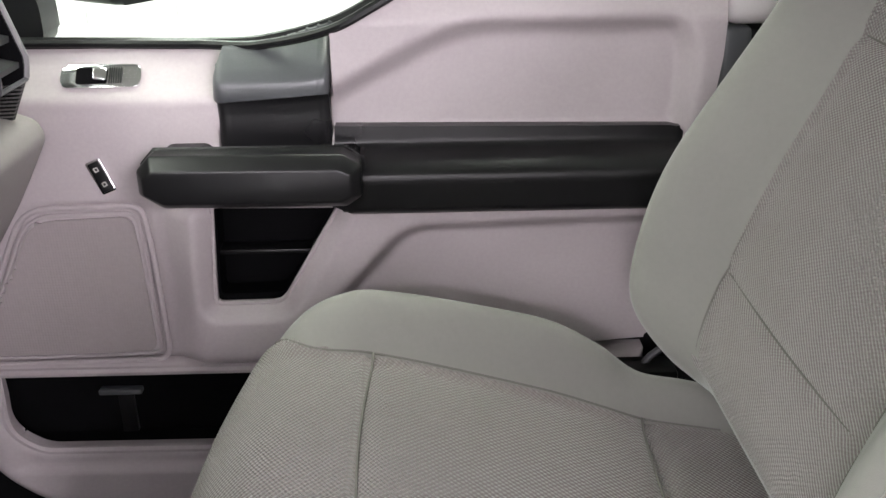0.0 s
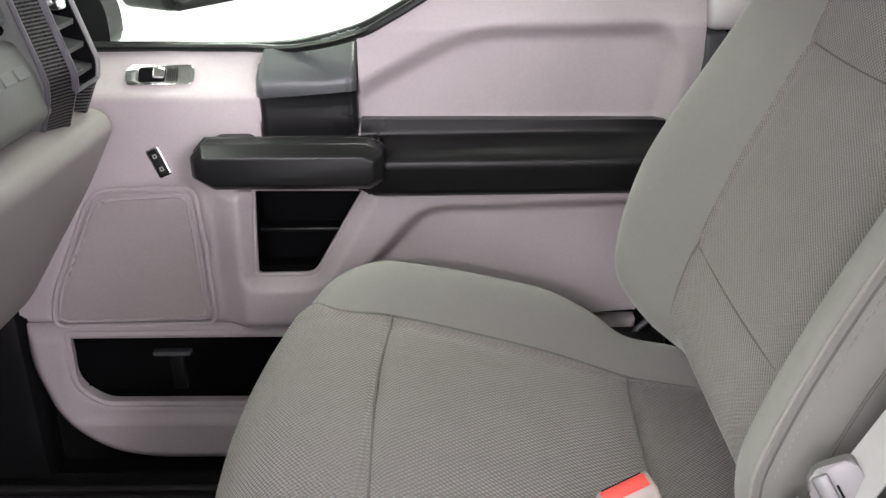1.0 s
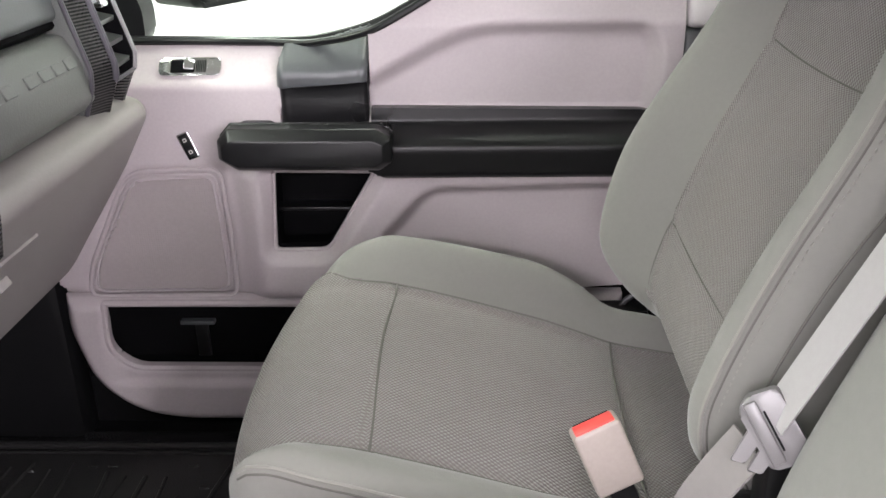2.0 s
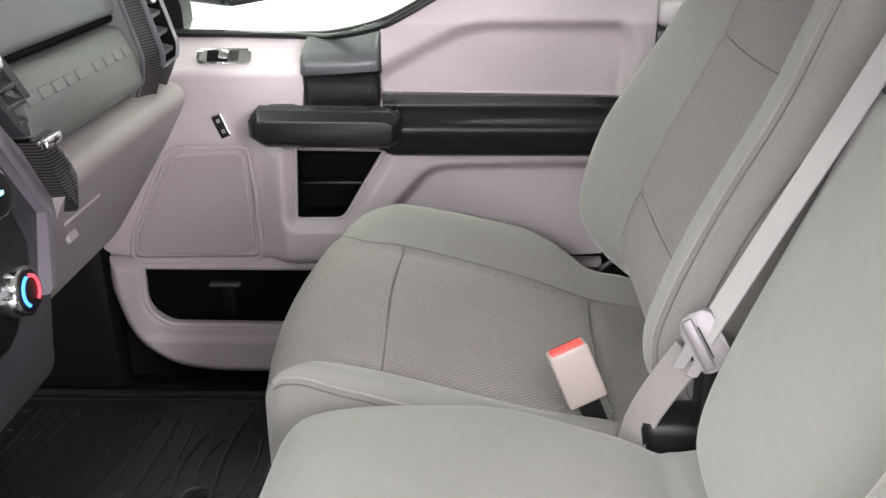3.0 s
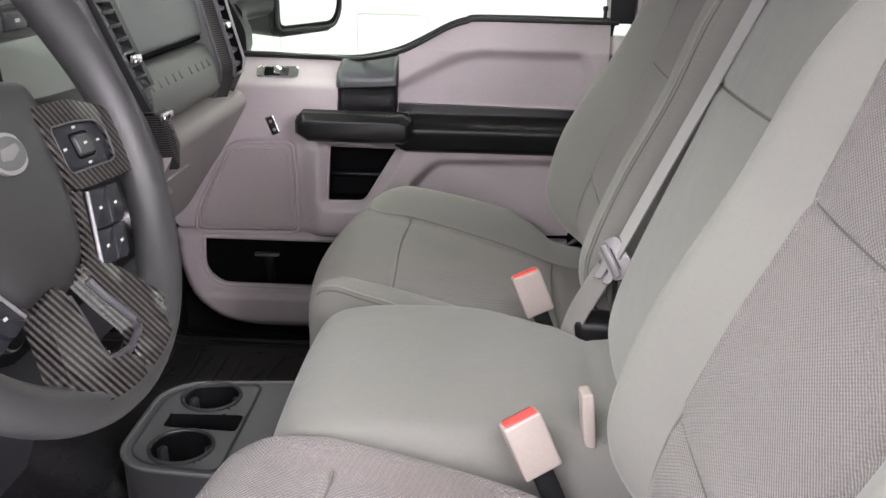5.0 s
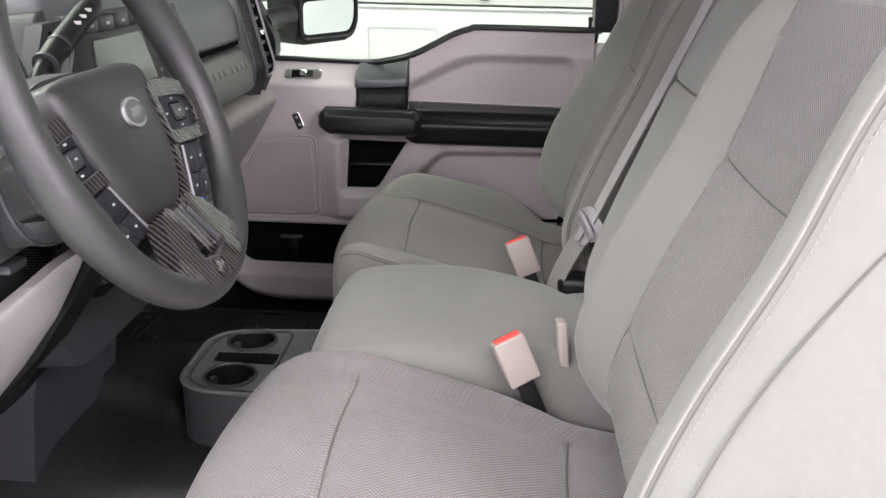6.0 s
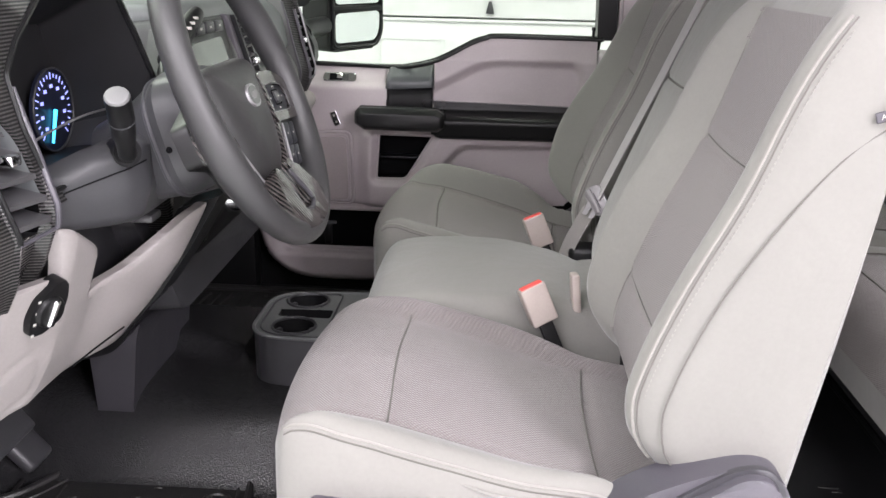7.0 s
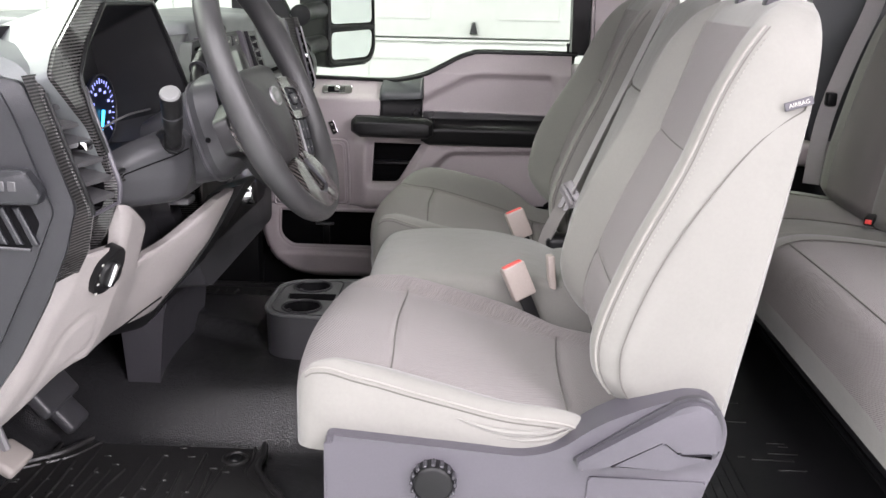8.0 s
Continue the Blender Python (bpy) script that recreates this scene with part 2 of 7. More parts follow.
def rounded(points, r, n=4):
    """A polygon's outline with its corners rounded."""
    out = []
    k = len(points)
    rs = r if isinstance(r, (list, tuple)) else [r] * k
    for i in range(k):
        p, a, b = Vector(points[i]), Vector(points[i - 1]), Vector(points[(i + 1) % k])
        da, db = (a - p), (b - p)
        la, lb = da.length, db.length
        d = min(rs[i], la * 0.48, lb * 0.48)
        if d < 1e-5:
            out.append((p.x, p.y))
            continue
        s, e = p + da / la * d, p + db / lb * d
        for j in range(n + 1):
            t = j / n
            q = s * (1 - t) ** 2 + p * 2 * t * (1 - t) + e * t * t
            out.append((q.x, q.y))
    return out


def plate(outline, d0, d1, plane="xz", bevel=0.003, seg=2, m=None):
    """An outline extruded from d0 to d1 across its plane, its rim rounded at the d1 side."""
    def place(a, b, d):
        return {"xz": (a, d, b), "yz": (d, a, b), "xy": (a, b, d)}[plane]
    bm = bmesh.new()
    lo = [bm.verts.new(place(a, b, d0)) for a, b in outline]
    hi = [bm.verts.new(place(a, b, d1)) for a, b in outline]
    n = len(outline)
    for i in range(n):
        bm.faces.new((lo[i], lo[(i + 1) % n], hi[(i + 1) % n], hi[i]))
    bm.faces.new(lo)
    top = bm.faces.new(hi)
    if bevel > 0:
        bmesh.ops.bevel(bm, geom=list(top.edges), offset=bevel, segments=seg, profile=0.5, affect="EDGES")
    if m is not None:
        bmesh.ops.transform(bm, verts=bm.verts, matrix=m)
    return bm


def ring_frame(outer, inner, d0, d1, plane="xz", bevel=0.0, m=None):
    """A frame between two outlines with as many points each."""
    def place(a, b, d):
        return {"xz": (a, d, b), "yz": (d, a, b), "xy": (a, b, d)}[plane]
    n = len(outer)
    verts = [place(*p, d) for d in (d0, d1) for o in (outer, inner) for p in o]
    faces = []
    for i in range(n):
        j = (i + 1) % n
        O0, I0, O1, I1 = 0, n, 2 * n, 3 * n
        faces += [(O0 + i, O0 + j, O1 + j, O1 + i), (I0 + i, I1 + i, I1 + j, I0 + j), (O1 + i, O1 + j, I1 + j, I1 + i), (O0 + i, I0 + i, I0 + j, O0 + j)]
    bm = mesh_of(verts, faces)
    if m is not None:
        bmesh.ops.transform(bm, verts=bm.verts, matrix=m)
    return bm


def scaled(outline, k):
    """An outline drawn in by k metres towards its middle."""
    cx = sum(p[0] for p in outline) / len(outline)
    cy = sum(p[1] for p in outline) / len(outline)
    out = []
    for a, b in outline:
        d = math.hypot(a - cx, b - cy) or 1
        f = max(0.0, (d - k) / d)
        out.append((cx + (a - cx) * f, cy + (b - cy) * f))
    return out


def smooth_line(points, n):
    """n points along a smooth curve through the points given."""
    p = [Vector(q) for q in points]
    p = [p[0] * 2 - p[1]] + p + [p[-1] * 2 - p[-2]]
    out = []
    k = len(p) - 3
    for i in range(n):
        t = i / (n - 1) * k
        j = min(int(t), k - 1)
        u = t - j
        a, b, c, d = p[j:j + 4]
        out.append(0.5 * (2 * b + (c - a) * u + (2 * a - 5 * b + 4 * c - d) * u * u + (3 * b - 3 * c + d - a) * u ** 3))
    return out


def tube(points, r, n=6, closed=False, flat=1.0):
    """A tube along points; r a number or one for each point."""
    pts = [Vector(p) for p in points]
    k = len(pts)
    rs = r if isinstance(r, (list, tuple)) else [r] * k
    verts, faces = [], []
    up = Vector((0.13, 0.21, 0.97)).normalized()
    for i, p in enumerate(pts):
        a = pts[i - 1] if i or closed else p
        b = pts[(i + 1) % k] if i < k - 1 or closed else p
        t = (b - a).normalized()
        if i == 0:
            s = t.cross(up)
            if s.length < 1e-2:
                s = t.cross(Vector((1, 0, 0)))
        else:
            s = s - t * s.dot(t)
        s.normalize()
        w = s.cross(t)
        for j in range(n):
            an = 2 * math.pi * j / n
            verts.append(p + (s * math.cos(an) + w * math.sin(an) * flat) * rs[i])
    rows = k if closed else k - 1
    for i in range(rows):
        for j in range(n):
            a, b = i * n + j, i * n + (j + 1) % n
            c, d = ((i + 1) % k) * n + (j + 1) % n, ((i + 1) % k) * n + j
            faces.append((a, b, c, d))
    if not closed:
        faces.append(tuple(range(n)))
        faces.append(tuple(range((k - 1) * n, k * n)))
    return mesh_of(verts, faces)


def ribbon(points, width_dirs, width, thick):
    """A strap along points, wide along width_dirs."""
    pts = [Vector(p) for p in points]
    verts, faces = [], []
    k = len(pts)
    for i, p in enumerate(pts):
        t = (pts[min(i + 1, k - 1)] - pts[max(i - 1, 0)]).normalized()
        w = Vector(width_dirs[i] if isinstance(width_dirs, list) else width_dirs)
        w = (w - t * w.dot(t)).normalized()
        nrm = t.cross(w)
        for a, b in ((-1, -1), (-0.96, 1), (0.96, 1), (1, -1)):
            verts.append(p + w * a * width / 2 + nrm * b * thick / 2)
    for i in range(k - 1):
        for j in range(4):
            faces.append((i * 4 + j, i * 4 + (j + 1) % 4, (i + 1) * 4 + (j + 1) % 4, (i + 1) * 4 + j))
    faces += [(0, 1, 2, 3), tuple((k - 1) * 4 + j for j in range(4))]
    return mesh_of(verts, faces)


def cylinder(p, axis, r0, r1, h, n=32, bevel=0.0, seg=2):
    """A round piece from p along axis, h long."""
    bm = bmesh.new()
    bmesh.ops.create_cone(bm, cap_ends=True, segments=n, radius1=r0, radius2=r1, depth=h)
    if bevel:
        es = [e for e in bm.edges if all(v.co.z > 0 for v in e.verts)]
        bmesh.ops.bevel(bm, geom=es, offset=bevel, segments=seg, profile=0.5, affect="EDGES")
    ax = Vector(axis).normalized()
    m = Matrix.Translation(Vector(p) + ax * h / 2) @ ax.to_track_quat("Z", "Y").to_matrix().to_4x4()
    bmesh.ops.transform(bm, verts=bm.verts, matrix=m)
    return bm


def join(*bms):
    out = bms[0]
    for b in bms[1:]:
        me = bpy.data.meshes.new("joined")
        b.to_mesh(me)
        b.free()
        out.from_mesh(me)
        bpy.data.meshes.remove(me)
    return out


def lerp_table(table, x):
    """Straight-line value at x from rows of (x, value)."""
    return float(np.interp(x, [r[0] for r in table], [r[1] for r in table]))


def sdf(poly, X, Z):
    """Signed distance of points to a polygon, negative inside."""
    P = np.array(poly, float)
    Q = np.roll(P, -1, axis=0)
    d = np.full(X.shape, 1e9)
    inside = np.zeros(X.shape, bool)
    for (ax, az), (bx, bz) in zip(P, Q):
        ex, ez = bx - ax, bz - az
        t = np.clip(((X - ax) * ex + (Z - az) * ez) / (ex * ex + ez * ez + 1e-12), 0, 1)
        d = np.minimum(d, np.hypot(X - ax - t * ex, Z - az - t * ez))
        cross = ((az > Z) != (bz > Z)) & (X < (bx - ax) * (Z - az) / (bz - az + 1e-12) + ax)
        inside ^= cross
    return np.where(inside, -d, d)


def ramp(d, width):
    """1 well inside (d below -width), 0 outside, smooth between."""
    t = np.clip(-d / width, 0, 1)
    return t * t * (3 - 2 * t)


def relief(x0, x1, z0, z1, step, depth, outline, holes=(), thick=0.0):
    """A moulded panel over the xz plane: y = depth(X, Z), cut to outline, with holes; edges snapped to the cuts."""
    nx, nz = int(round((x1 - x0) / step)) + 1, int(round((z1 - z0) / step)) + 1
    X, Z = np.meshgrid(np.linspace(x0, x1, nx), np.linspace(z0, z1, nz), indexing="ij")
    for poly in (outline, *holes):
        for _ in range(2):
            d = sdf(poly, X, Z)
            e = step * 0.05
            gx, gz = (sdf(poly, X + e, Z) - d) / e, (sdf(poly, X, Z + e) - d) / e
            near = np.abs(d) < step * 0.56
            X = np.where(near, X - gx * d, X)
            Z = np.where(near, Z - gz * d, Z)
    Y = depth(X, Z)
    cx = (X[:-1, :-1] + X[1:, :-1] + X[:-1, 1:] + X[1:, 1:]) / 4
    cz = (Z[:-1, :-1] + Z[1:, :-1] + Z[:-1, 1:] + Z[1:, 1:]) / 4
    keep = sdf(outline, cx, cz) < 0
    for h in holes:
        keep &= sdf(h, cx, cz) > 0
    verts = [(float(a), float(b), float(c)) for a, b, c in zip(X.ravel(), Y.ravel(), Z.ravel())]
    faces = [(i * nz + j, (i + 1) * nz + j, (i + 1) * nz + j + 1, i * nz + j + 1) for i in range(nx - 1) for j in range(nz - 1) if keep[i, j]]
    bm = mesh_of(verts, faces)
    bmesh.ops.remove_doubles(bm, verts=bm.verts, dist=1e-5)
    if thick:
        rim = [e for e in bm.edges if len(e.link_faces) == 1]
        out = bmesh.ops.extrude_edge_only(bm, edges=rim)
        for v in out["geom"]:
            if isinstance(v, bmesh.types.BMVert):
                v.co.y += thick
    return bm



def moulded(outline, step, depth, thick):
    """A moulded skin over the yz plane, cut cleanly to its outline: x = depth(Y, Z), its rim turned back by thick."""
    bm = bmesh.new()
    bm.faces.new([bm.verts.new((0, a, b)) for a, b in outline])
    for axis in (1, 2):
        lo, hi = min(p[axis - 1] for p in outline), max(p[axis - 1] for p in outline)
        for k in range(1, int((hi - lo) / step) + 1):
            at = [0, 0, 0]
            at[axis] = lo + k * step
            bmesh.ops.bisect_plane(bm, geom=list(bm.verts) + list(bm.edges) + list(bm.faces), dist=1e-6, plane_co=at, plane_no=(0, axis == 1, axis == 2))
    bm.verts.ensure_lookup_table()
    Y, Z = np.array([v.co.y for v in bm.verts]), np.array([v.co.z for v in bm.verts])
    for v, x in zip(bm.verts, depth(Y, Z)):
        v.co.x = float(x)
    rim = [e for e in bm.edges if len(e.link_faces) == 1]
    out = bmesh.ops.extrude_edge_only(bm, edges=rim)
    for v in out["geom"]:
        if isinstance(v, bmesh.types.BMVert):
            v.co.x -= thick
    return bm

# ---- garage round the truck ----


def slab(name, x0, x1, y0, y1, z0, z1, material, label, category, r=0.0):
    return tagged(part(name, rbox(x0, x1, y0, y1, z0, z1, r), material, None, "", 0), label, category, "", "structure")


RX0, RX1, RY0, RY1, RTOP = -5.5, 6.0, -5.5, 3.4, 2.45
slab("garage_floor", RX0, RX1, RY0, RY1, GROUND - 0.2, GROUND, CONCRETE, "pale sealed concrete garage floor", "floor")
slab("garage_ceiling", RX0, RX1, RY0, RY1, RTOP, RTOP + 0.2, WHITE_WALL, "white painted garage ceiling", "ceiling")
slab("wall_north", RX0 - 0.2, RX1 + 0.2, RY1 + 0.06, RY1 + 0.26, GROUND - 0.2, RTOP + 0.2, WHITE_WALL, "white garage wall behind the overhead door", "wall")
# unseen south wall, kept pale as a reflector towards the open driver door
slab("wall_south", RX0 - 0.2, RX1 + 0.2, RY0 - 0.2, RY0, GROUND - 0.2, RTOP + 0.2, PALE_WALL, "unseen pale grey garage wall, added to bounce light into the cab", "wall")
slab("wall_west", RX0 - 0.2, RX0, RY0, RY1 + 0.06, GROUND - 0.2, RTOP + 0.2, WHITE_WALL, "white painted garage wall", "wall")
slab("wall_east", RX1, RX1 + 0.2, RY0, RY1 + 0.06, GROUND - 0.2, RTOP + 0.2, WHITE_WALL, "white painted garage wall", "wall")

# overhead door of long embossed sections
gdoor = thing("garage_door", "white overhead garage door with long embossed panels", "garage door", "", "structure", (0, RY1, GROUND))
SECTIONS = [(GROUND, -0.36), (-0.35, 0.11), (0.12, 0.58), (0.59, 1.05), (1.06, 1.52), (1.53, 1.98)]
for z0, z1 in SECTIONS:
    sec = part("door_section", rbox(-4.2, 4.6, RY1 - 0.045, RY1 + 0.05, z0, z1 - 0.004, 0.006), DOOR_WHITE, gdoor, "", 30)
    for k in range(10):
        x0 = -3.48 + k * 0.72
        o = rounded([(x0, z0 + 0.10), (x0 + 0.36, z0 + 0.10), (x0 + 0.36, z1 - 0.10), (x0, z1 - 0.10)], 0.02, 3)
        part("embossed_panel", ring_frame(o, scaled(o, 0.018), RY1 - 0.046, RY1 - 0.053, "xz"), DOOR_WHITE, gdoor, "", 0)
part("door_rail", rbox(-4.2, 4.6, RY1 - 0.062, RY1 - 0.046, 0.566, 0.582, 0.004), DOOR_WHITE, gdoor)
latch = part("door_latch", plate([(-0.025, 0.612), (0.020, 0.612), (0.005, 0.675), (-0.010, 0.675)], RY1 - 0.046, RY1 - 0.075, "xz", 0.005), CHARCOAL, gdoor, "dark grey pointed door latch")

for lx, ly, _, _ in LAMPS:
    lamp = thing("ceiling_light", "added flat white rectangular ceiling light panel", "ceiling light", "garage ceiling lights", "", (lx, ly, RTOP))
    hx, hy = (0.79, 0.35) if ly else (0.30, 0.79)
    part("housing", rbox(lx - hx - 0.05, lx + hx + 0.05, ly - hy - 0.05, ly + hy + 0.05, RTOP - 0.05, RTOP, 0.01), DOOR_WHITE, lamp)
    part("diffuser", rbox(lx - hx, lx + hx, ly - hy, ly + hy, RTOP - 0.058, RTOP - 0.05, 0.002), LAMP_GLOW, lamp, "glowing white diffuser")

# ---- cab shell ----
cab = thing("cab_shell", "crew cab shell of the truck, driver door open", "truck cab", "", "structure", (0, 0, 0))
roof_pts = [(-0.62, 1.16), (-0.35, 1.27), (0.2, 1.31), (1.0, 1.30), (1.62, 1.24), (1.62, 1.27), (1.0, 1.34), (0.2, 1.35), (-0.36, 1.31), (-0.64, 1.19)]
part("roof", plate(roof_pts, -0.76, 0.80, "xz", 0.0), HEADLINER, cab, "light grey cloth headliner")
part("roof_skin", plate([(a, b + 0.05) for a, b in roof_pts], -0.76, 0.80, "xz", 0.0), SHELL_PAINT, cab)
part("back_wall", rbox(1.60, 1.66, -0.80, 0.84, -0.05, 0.74, 0.01), DOOR_DARK, cab)
for y in (-0.80, 0.76):
    part("back_pillar", rbox(1.52, 1.66, y, y + 0.06, 0.7, 1.3, 0.015), HEADLINER, cab)
    part("windshield_pillar", tube([(-1.05, y + 0.02, 0.74), (-0.80, y + 0.03, 0.98), (-0.56, y + 0.05, 1.22), (-0.40, y + 0.06, 1.30)], 0.04, 10), HEADLINER, cab)
part("header", rbox(-0.64, -0.55, -0.76, 0.80, 1.17, 1.24, 0.02), HEADLINER, cab)
part("cowl", rbox(-1.12, -0.98, -0.78, 0.82, 0.2, 0.72, 0.03), BLACK, cab)
part("firewall", rbox(-1.12, -1.06, -0.82, 0.86, -0.25, 0.5, 0.01), BLACK, cab)
for y0, y1 in ((-0.80, -0.745), (0.735, 0.80)):
    part("kick_panel", rbox(-1.06, -0.585, y0, y1, -0.02, 0.42, 0.02), BLACK, cab)
part("sill_driver", rbox(-1.0, 1.6, -0.84, -0.70, -0.22, -0.02, 0.02), SHELL_PAINT, cab)
part("sill_passenger", rbox(-1.0, 1.6, 0.752, 0.90, -0.22, -0.02, 0.01), DEEP, cab)
part("hood", plate(rounded([(-2.5, 0.30), (-2.45, 0.52), (-1.9, 0.66), (-1.12, 0.72), (-1.12, 0.2), (-2.5, 0.0)], 0.05), -0.85, 0.90, "xz", 0.0), SHELL_PAINT, cab)

# floor with the tunnel hump, one sheet of vinyl


def floor_height(X, Y):
    hump = 0.128 * np.exp(-(np.abs(Y + 0.01) / np.where(Y < 0, 0.225, 0.33)) ** 6)
    toe = np.clip((-0.72 - X) / 0.30, 0, 1)
    toe = 0.26 * toe * toe * (3 - 2 * toe)

    def rise(v, w):
        t = np.clip(v / w, 0, 1)
        return t * t * (3 - 2 * t)
    step = 0.034 * rise(Y + 0.040 - 0.5 * (-0.43 - X), 0.032) * rise(0.30 - Y, 0.03) * rise(-0.385 - X, 0.02)
    return hump * np.clip((0.48 - X) / 0.12, 0.02, 1) + toe + step


fx, fy = np.linspace(-1.06, 1.6, 180), np.linspace(-0.71, 0.75, 120)
FX, FY = np.meshgrid(fx, fy, indexing="ij")
FZ = floor_height(FX, FY)
floor_bm = mesh_of([(float(a), float(b), float(c)) for a, b, c in zip(FX.ravel(), FY.ravel(), FZ.ravel())],
                   [(i * 120 + j, (i + 1) * 120 + j, (i + 1) * 120 + j + 1, i * 120 + j + 1) for i in range(179) for j in range(119)])
tagged(part("floor", floor_bm, VINYL, None, "", 60), "black pebbled vinyl cab floor over the tunnel", "floor", "", "structure")
part("floor_pan", rbox(-1.06, 1.6, -0.80, 0.84, -0.25, -0.012, 0.0), BLACK, cab)

# ---- seats ----


def pillow(xs, hw, zb, zt, er, region, m=Matrix(), n=44, belly=0.0, draw=None):
    """A stuffed form: rings across y at the stations xs; zt(x, s) its upper side, s from -1 to 1 across. Gives a bmesh for each region."""
    ss = [math.sin(math.pi / 2 * (-1 + 2 * i / n)) * 0.35 + (-1 + 2 * i / n) * 0.65 for i in range(n + 1)]
    verts, rows, names = [], [], []
    for x in xs:
        w, b = hw(x), zb(x)
        row = []
        for s in ss:
            z = zt(x, s)
            e = w * (1 - abs(s))
            r = min(er, w * 0.9, max(0.002, (z - b) * 0.8))
            if e < r:
                z -= r - math.sqrt(max(0.0, r * r - (r - e) ** 2))
            row.append((x, w * s, z))
        zr, zl = row[-1][2], row[0][2]
        for k in (0.25, 0.5, 0.75, 0.93):
            row.append((x, w + belly * math.sin(math.pi * k), zr + (b - zr) * k))
        row.append((x, w * 0.94, b))
        for k in (0.5, 0.0, -0.5):
            row.append((x, w * k, b))
        row.append((x, -w * 0.94, b))
        for k in (0.93, 0.75, 0.5, 0.25):
            row.append((x, -w - belly * math.sin(math.pi * k), zl + (b - zl) * k))
        if draw:
            row = [(a + draw(a, b / w), b, c) for a, b, c in row]
        rows.append(row)
    ring = len(rows[0])
    verts = [m @ Vector(p) for row in rows for p in row]
    faces = {}
    for i in range(len(rows) - 1):
        for j in range(ring):
            k = (j + 1) % ring
            name = "side"
            if j < n:
                name = region((xs[i] + xs[i + 1]) / 2, (ss[j] + ss[j + 1]) / 2)
            faces.setdefault(name, []).append((i * ring + j, (i + 1) * ring + j, (i + 1) * ring + k, i * ring + k))
    faces["side"] += [tuple(range(ring)), tuple(range((len(rows) - 1) * ring, len(rows) * ring))]
    return {k: mesh_of(verts, f) for k, f in faces.items()}


def lines(table):
    return lambda x: lerp_table(table, x)


def soft(table):
    """A smooth curve through the rows of a table."""
    xs = [r[0] for r in table]
    def f(x):
        if x <= xs[0]:
            return table[0][1]
        if x >= xs[-1]:
            return table[-1][1]
        i = max(k for k in range(len(xs)) if xs[k] <= x)
        u = (x - xs[i]) / (xs[i + 1] - xs[i])
        p0, p1, p2, p3 = table[max(i - 1, 0)], table[i], table[i + 1], table[min(i + 2, len(xs) - 1)]
        m1 = (p2[1] - p0[1]) / (p2[0] - p0[0]) * (p2[0] - p1[0])
        m2 = (p3[1] - p1[1]) / (p3[0] - p1[0]) * (p2[0] - p1[0])
        return (2 * u ** 3 - 3 * u * u + 1) * p1[1] + (u ** 3 - 2 * u * u + u) * m1 + (-2 * u ** 3 + 3 * u * u) * p2[1] + (u ** 3 - u * u) * m2
    return f


def bolster(s, start, crest):
    """0 in the middle, 1 on the side roll."""
    t = min(1.0, max(0.0, (abs(s) - start) / (crest - start)))
    return t * t * (3 - 2 * t)


def groove(d, width=0.008):
    return math.exp(-(d / width) ** 2)


RAKE = 20.0
BACK = Matrix.Translation((0.33, 0, 0.29)) @ Matrix(((math.sin(radians(RAKE)), 0, -math.cos(radians(RAKE)), 0), (0, 1, 0, 0), (math.cos(radians(RAKE)), 0, math.sin(radians(RAKE)), 0), (0, 0, 0, 1)))

C_TOP = soft([(-0.222, 0.280), (-0.218, 0.309), (-0.205, 0.329), (-0.18, 0.341), (-0.15, 0.345), (-0.11, 0.342), (-0.07, 0.337), (0.0, 0.319), (0.1, 0.289), (0.2, 0.258), (0.30, 0.240)])
C_HW = soft([(-0.222, 0.185), (-0.216, 0.205), (-0.20, 0.219), (-0.17, 0.225), (-0.1, 0.226), (0.2, 0.226), (0.30, 0.224)])
C_ROLL = soft([(-0.222, 0.016), (-0.205, 0.028), (-0.18, 0.027), (-0.13, 0.016), (-0.05, 0.010), (0.03, 0.012), (0.10, 0.017), (0.18, 0.034), (0.21, 0.030), (0.25, 0.010), (0.3, 0.0)])
SEAM_S = soft([(-0.222, 0.98), (-0.205, 0.96), (-0.185, 0.88), (-0.165, 0.80), (-0.14, 0.755), (-0.10, 0.745), (0.30, 0.745)])
B_TOP = soft([(-0.01, 0.06), (0.0, 0.085), (0.03, 0.107), (0.10, 0.118), (0.20, 0.118), (0.33, 0.108), (0.45, 0.110), (0.52, 0.108), (0.555, 0.096), (0.575, 0.075)])
B_HW = soft([(-0.01, 0.195), (0.0, 0.206), (0.03, 0.216), (0.20, 0.226), (0.40, 0.224), (0.48, 0.215), (0.53, 0.197), (0.56, 0.168), (0.575, 0.135)])
B_REAR = lines([(-0.01, -0.075), (0.1, -0.05), (0.47, 0.026), (0.54, 0.045), (0.575, 0.056)])
B_ROLL = soft([(-0.01, 0.35), (0.03, 0.75), (0.08, 1.0), (0.38, 1.0), (0.46, 0.85), (0.53, 0.45), (0.575, 0.05)])
SEAMS_UP = (0.108, 0.335)


FAR_ROLL = soft([(-0.222, 0.0), (-0.19, 0.006), (-0.15, 0.030), (-0.10, 0.050), (-0.05, 0.058), (0.05, 0.066), (0.11, 0.068), (0.16, 0.056), (0.20, 0.036), (0.25, 0.034), (0.30, 0.030)])
FAR_BACK = soft([(-0.01, 0.03), (0.03, 0.060), (0.06, 0.070), (0.16, 0.076), (0.24, 0.068), (0.34, 0.056), (0.46, 0.040), (0.53, 0.02), (0.575, 0.0)])


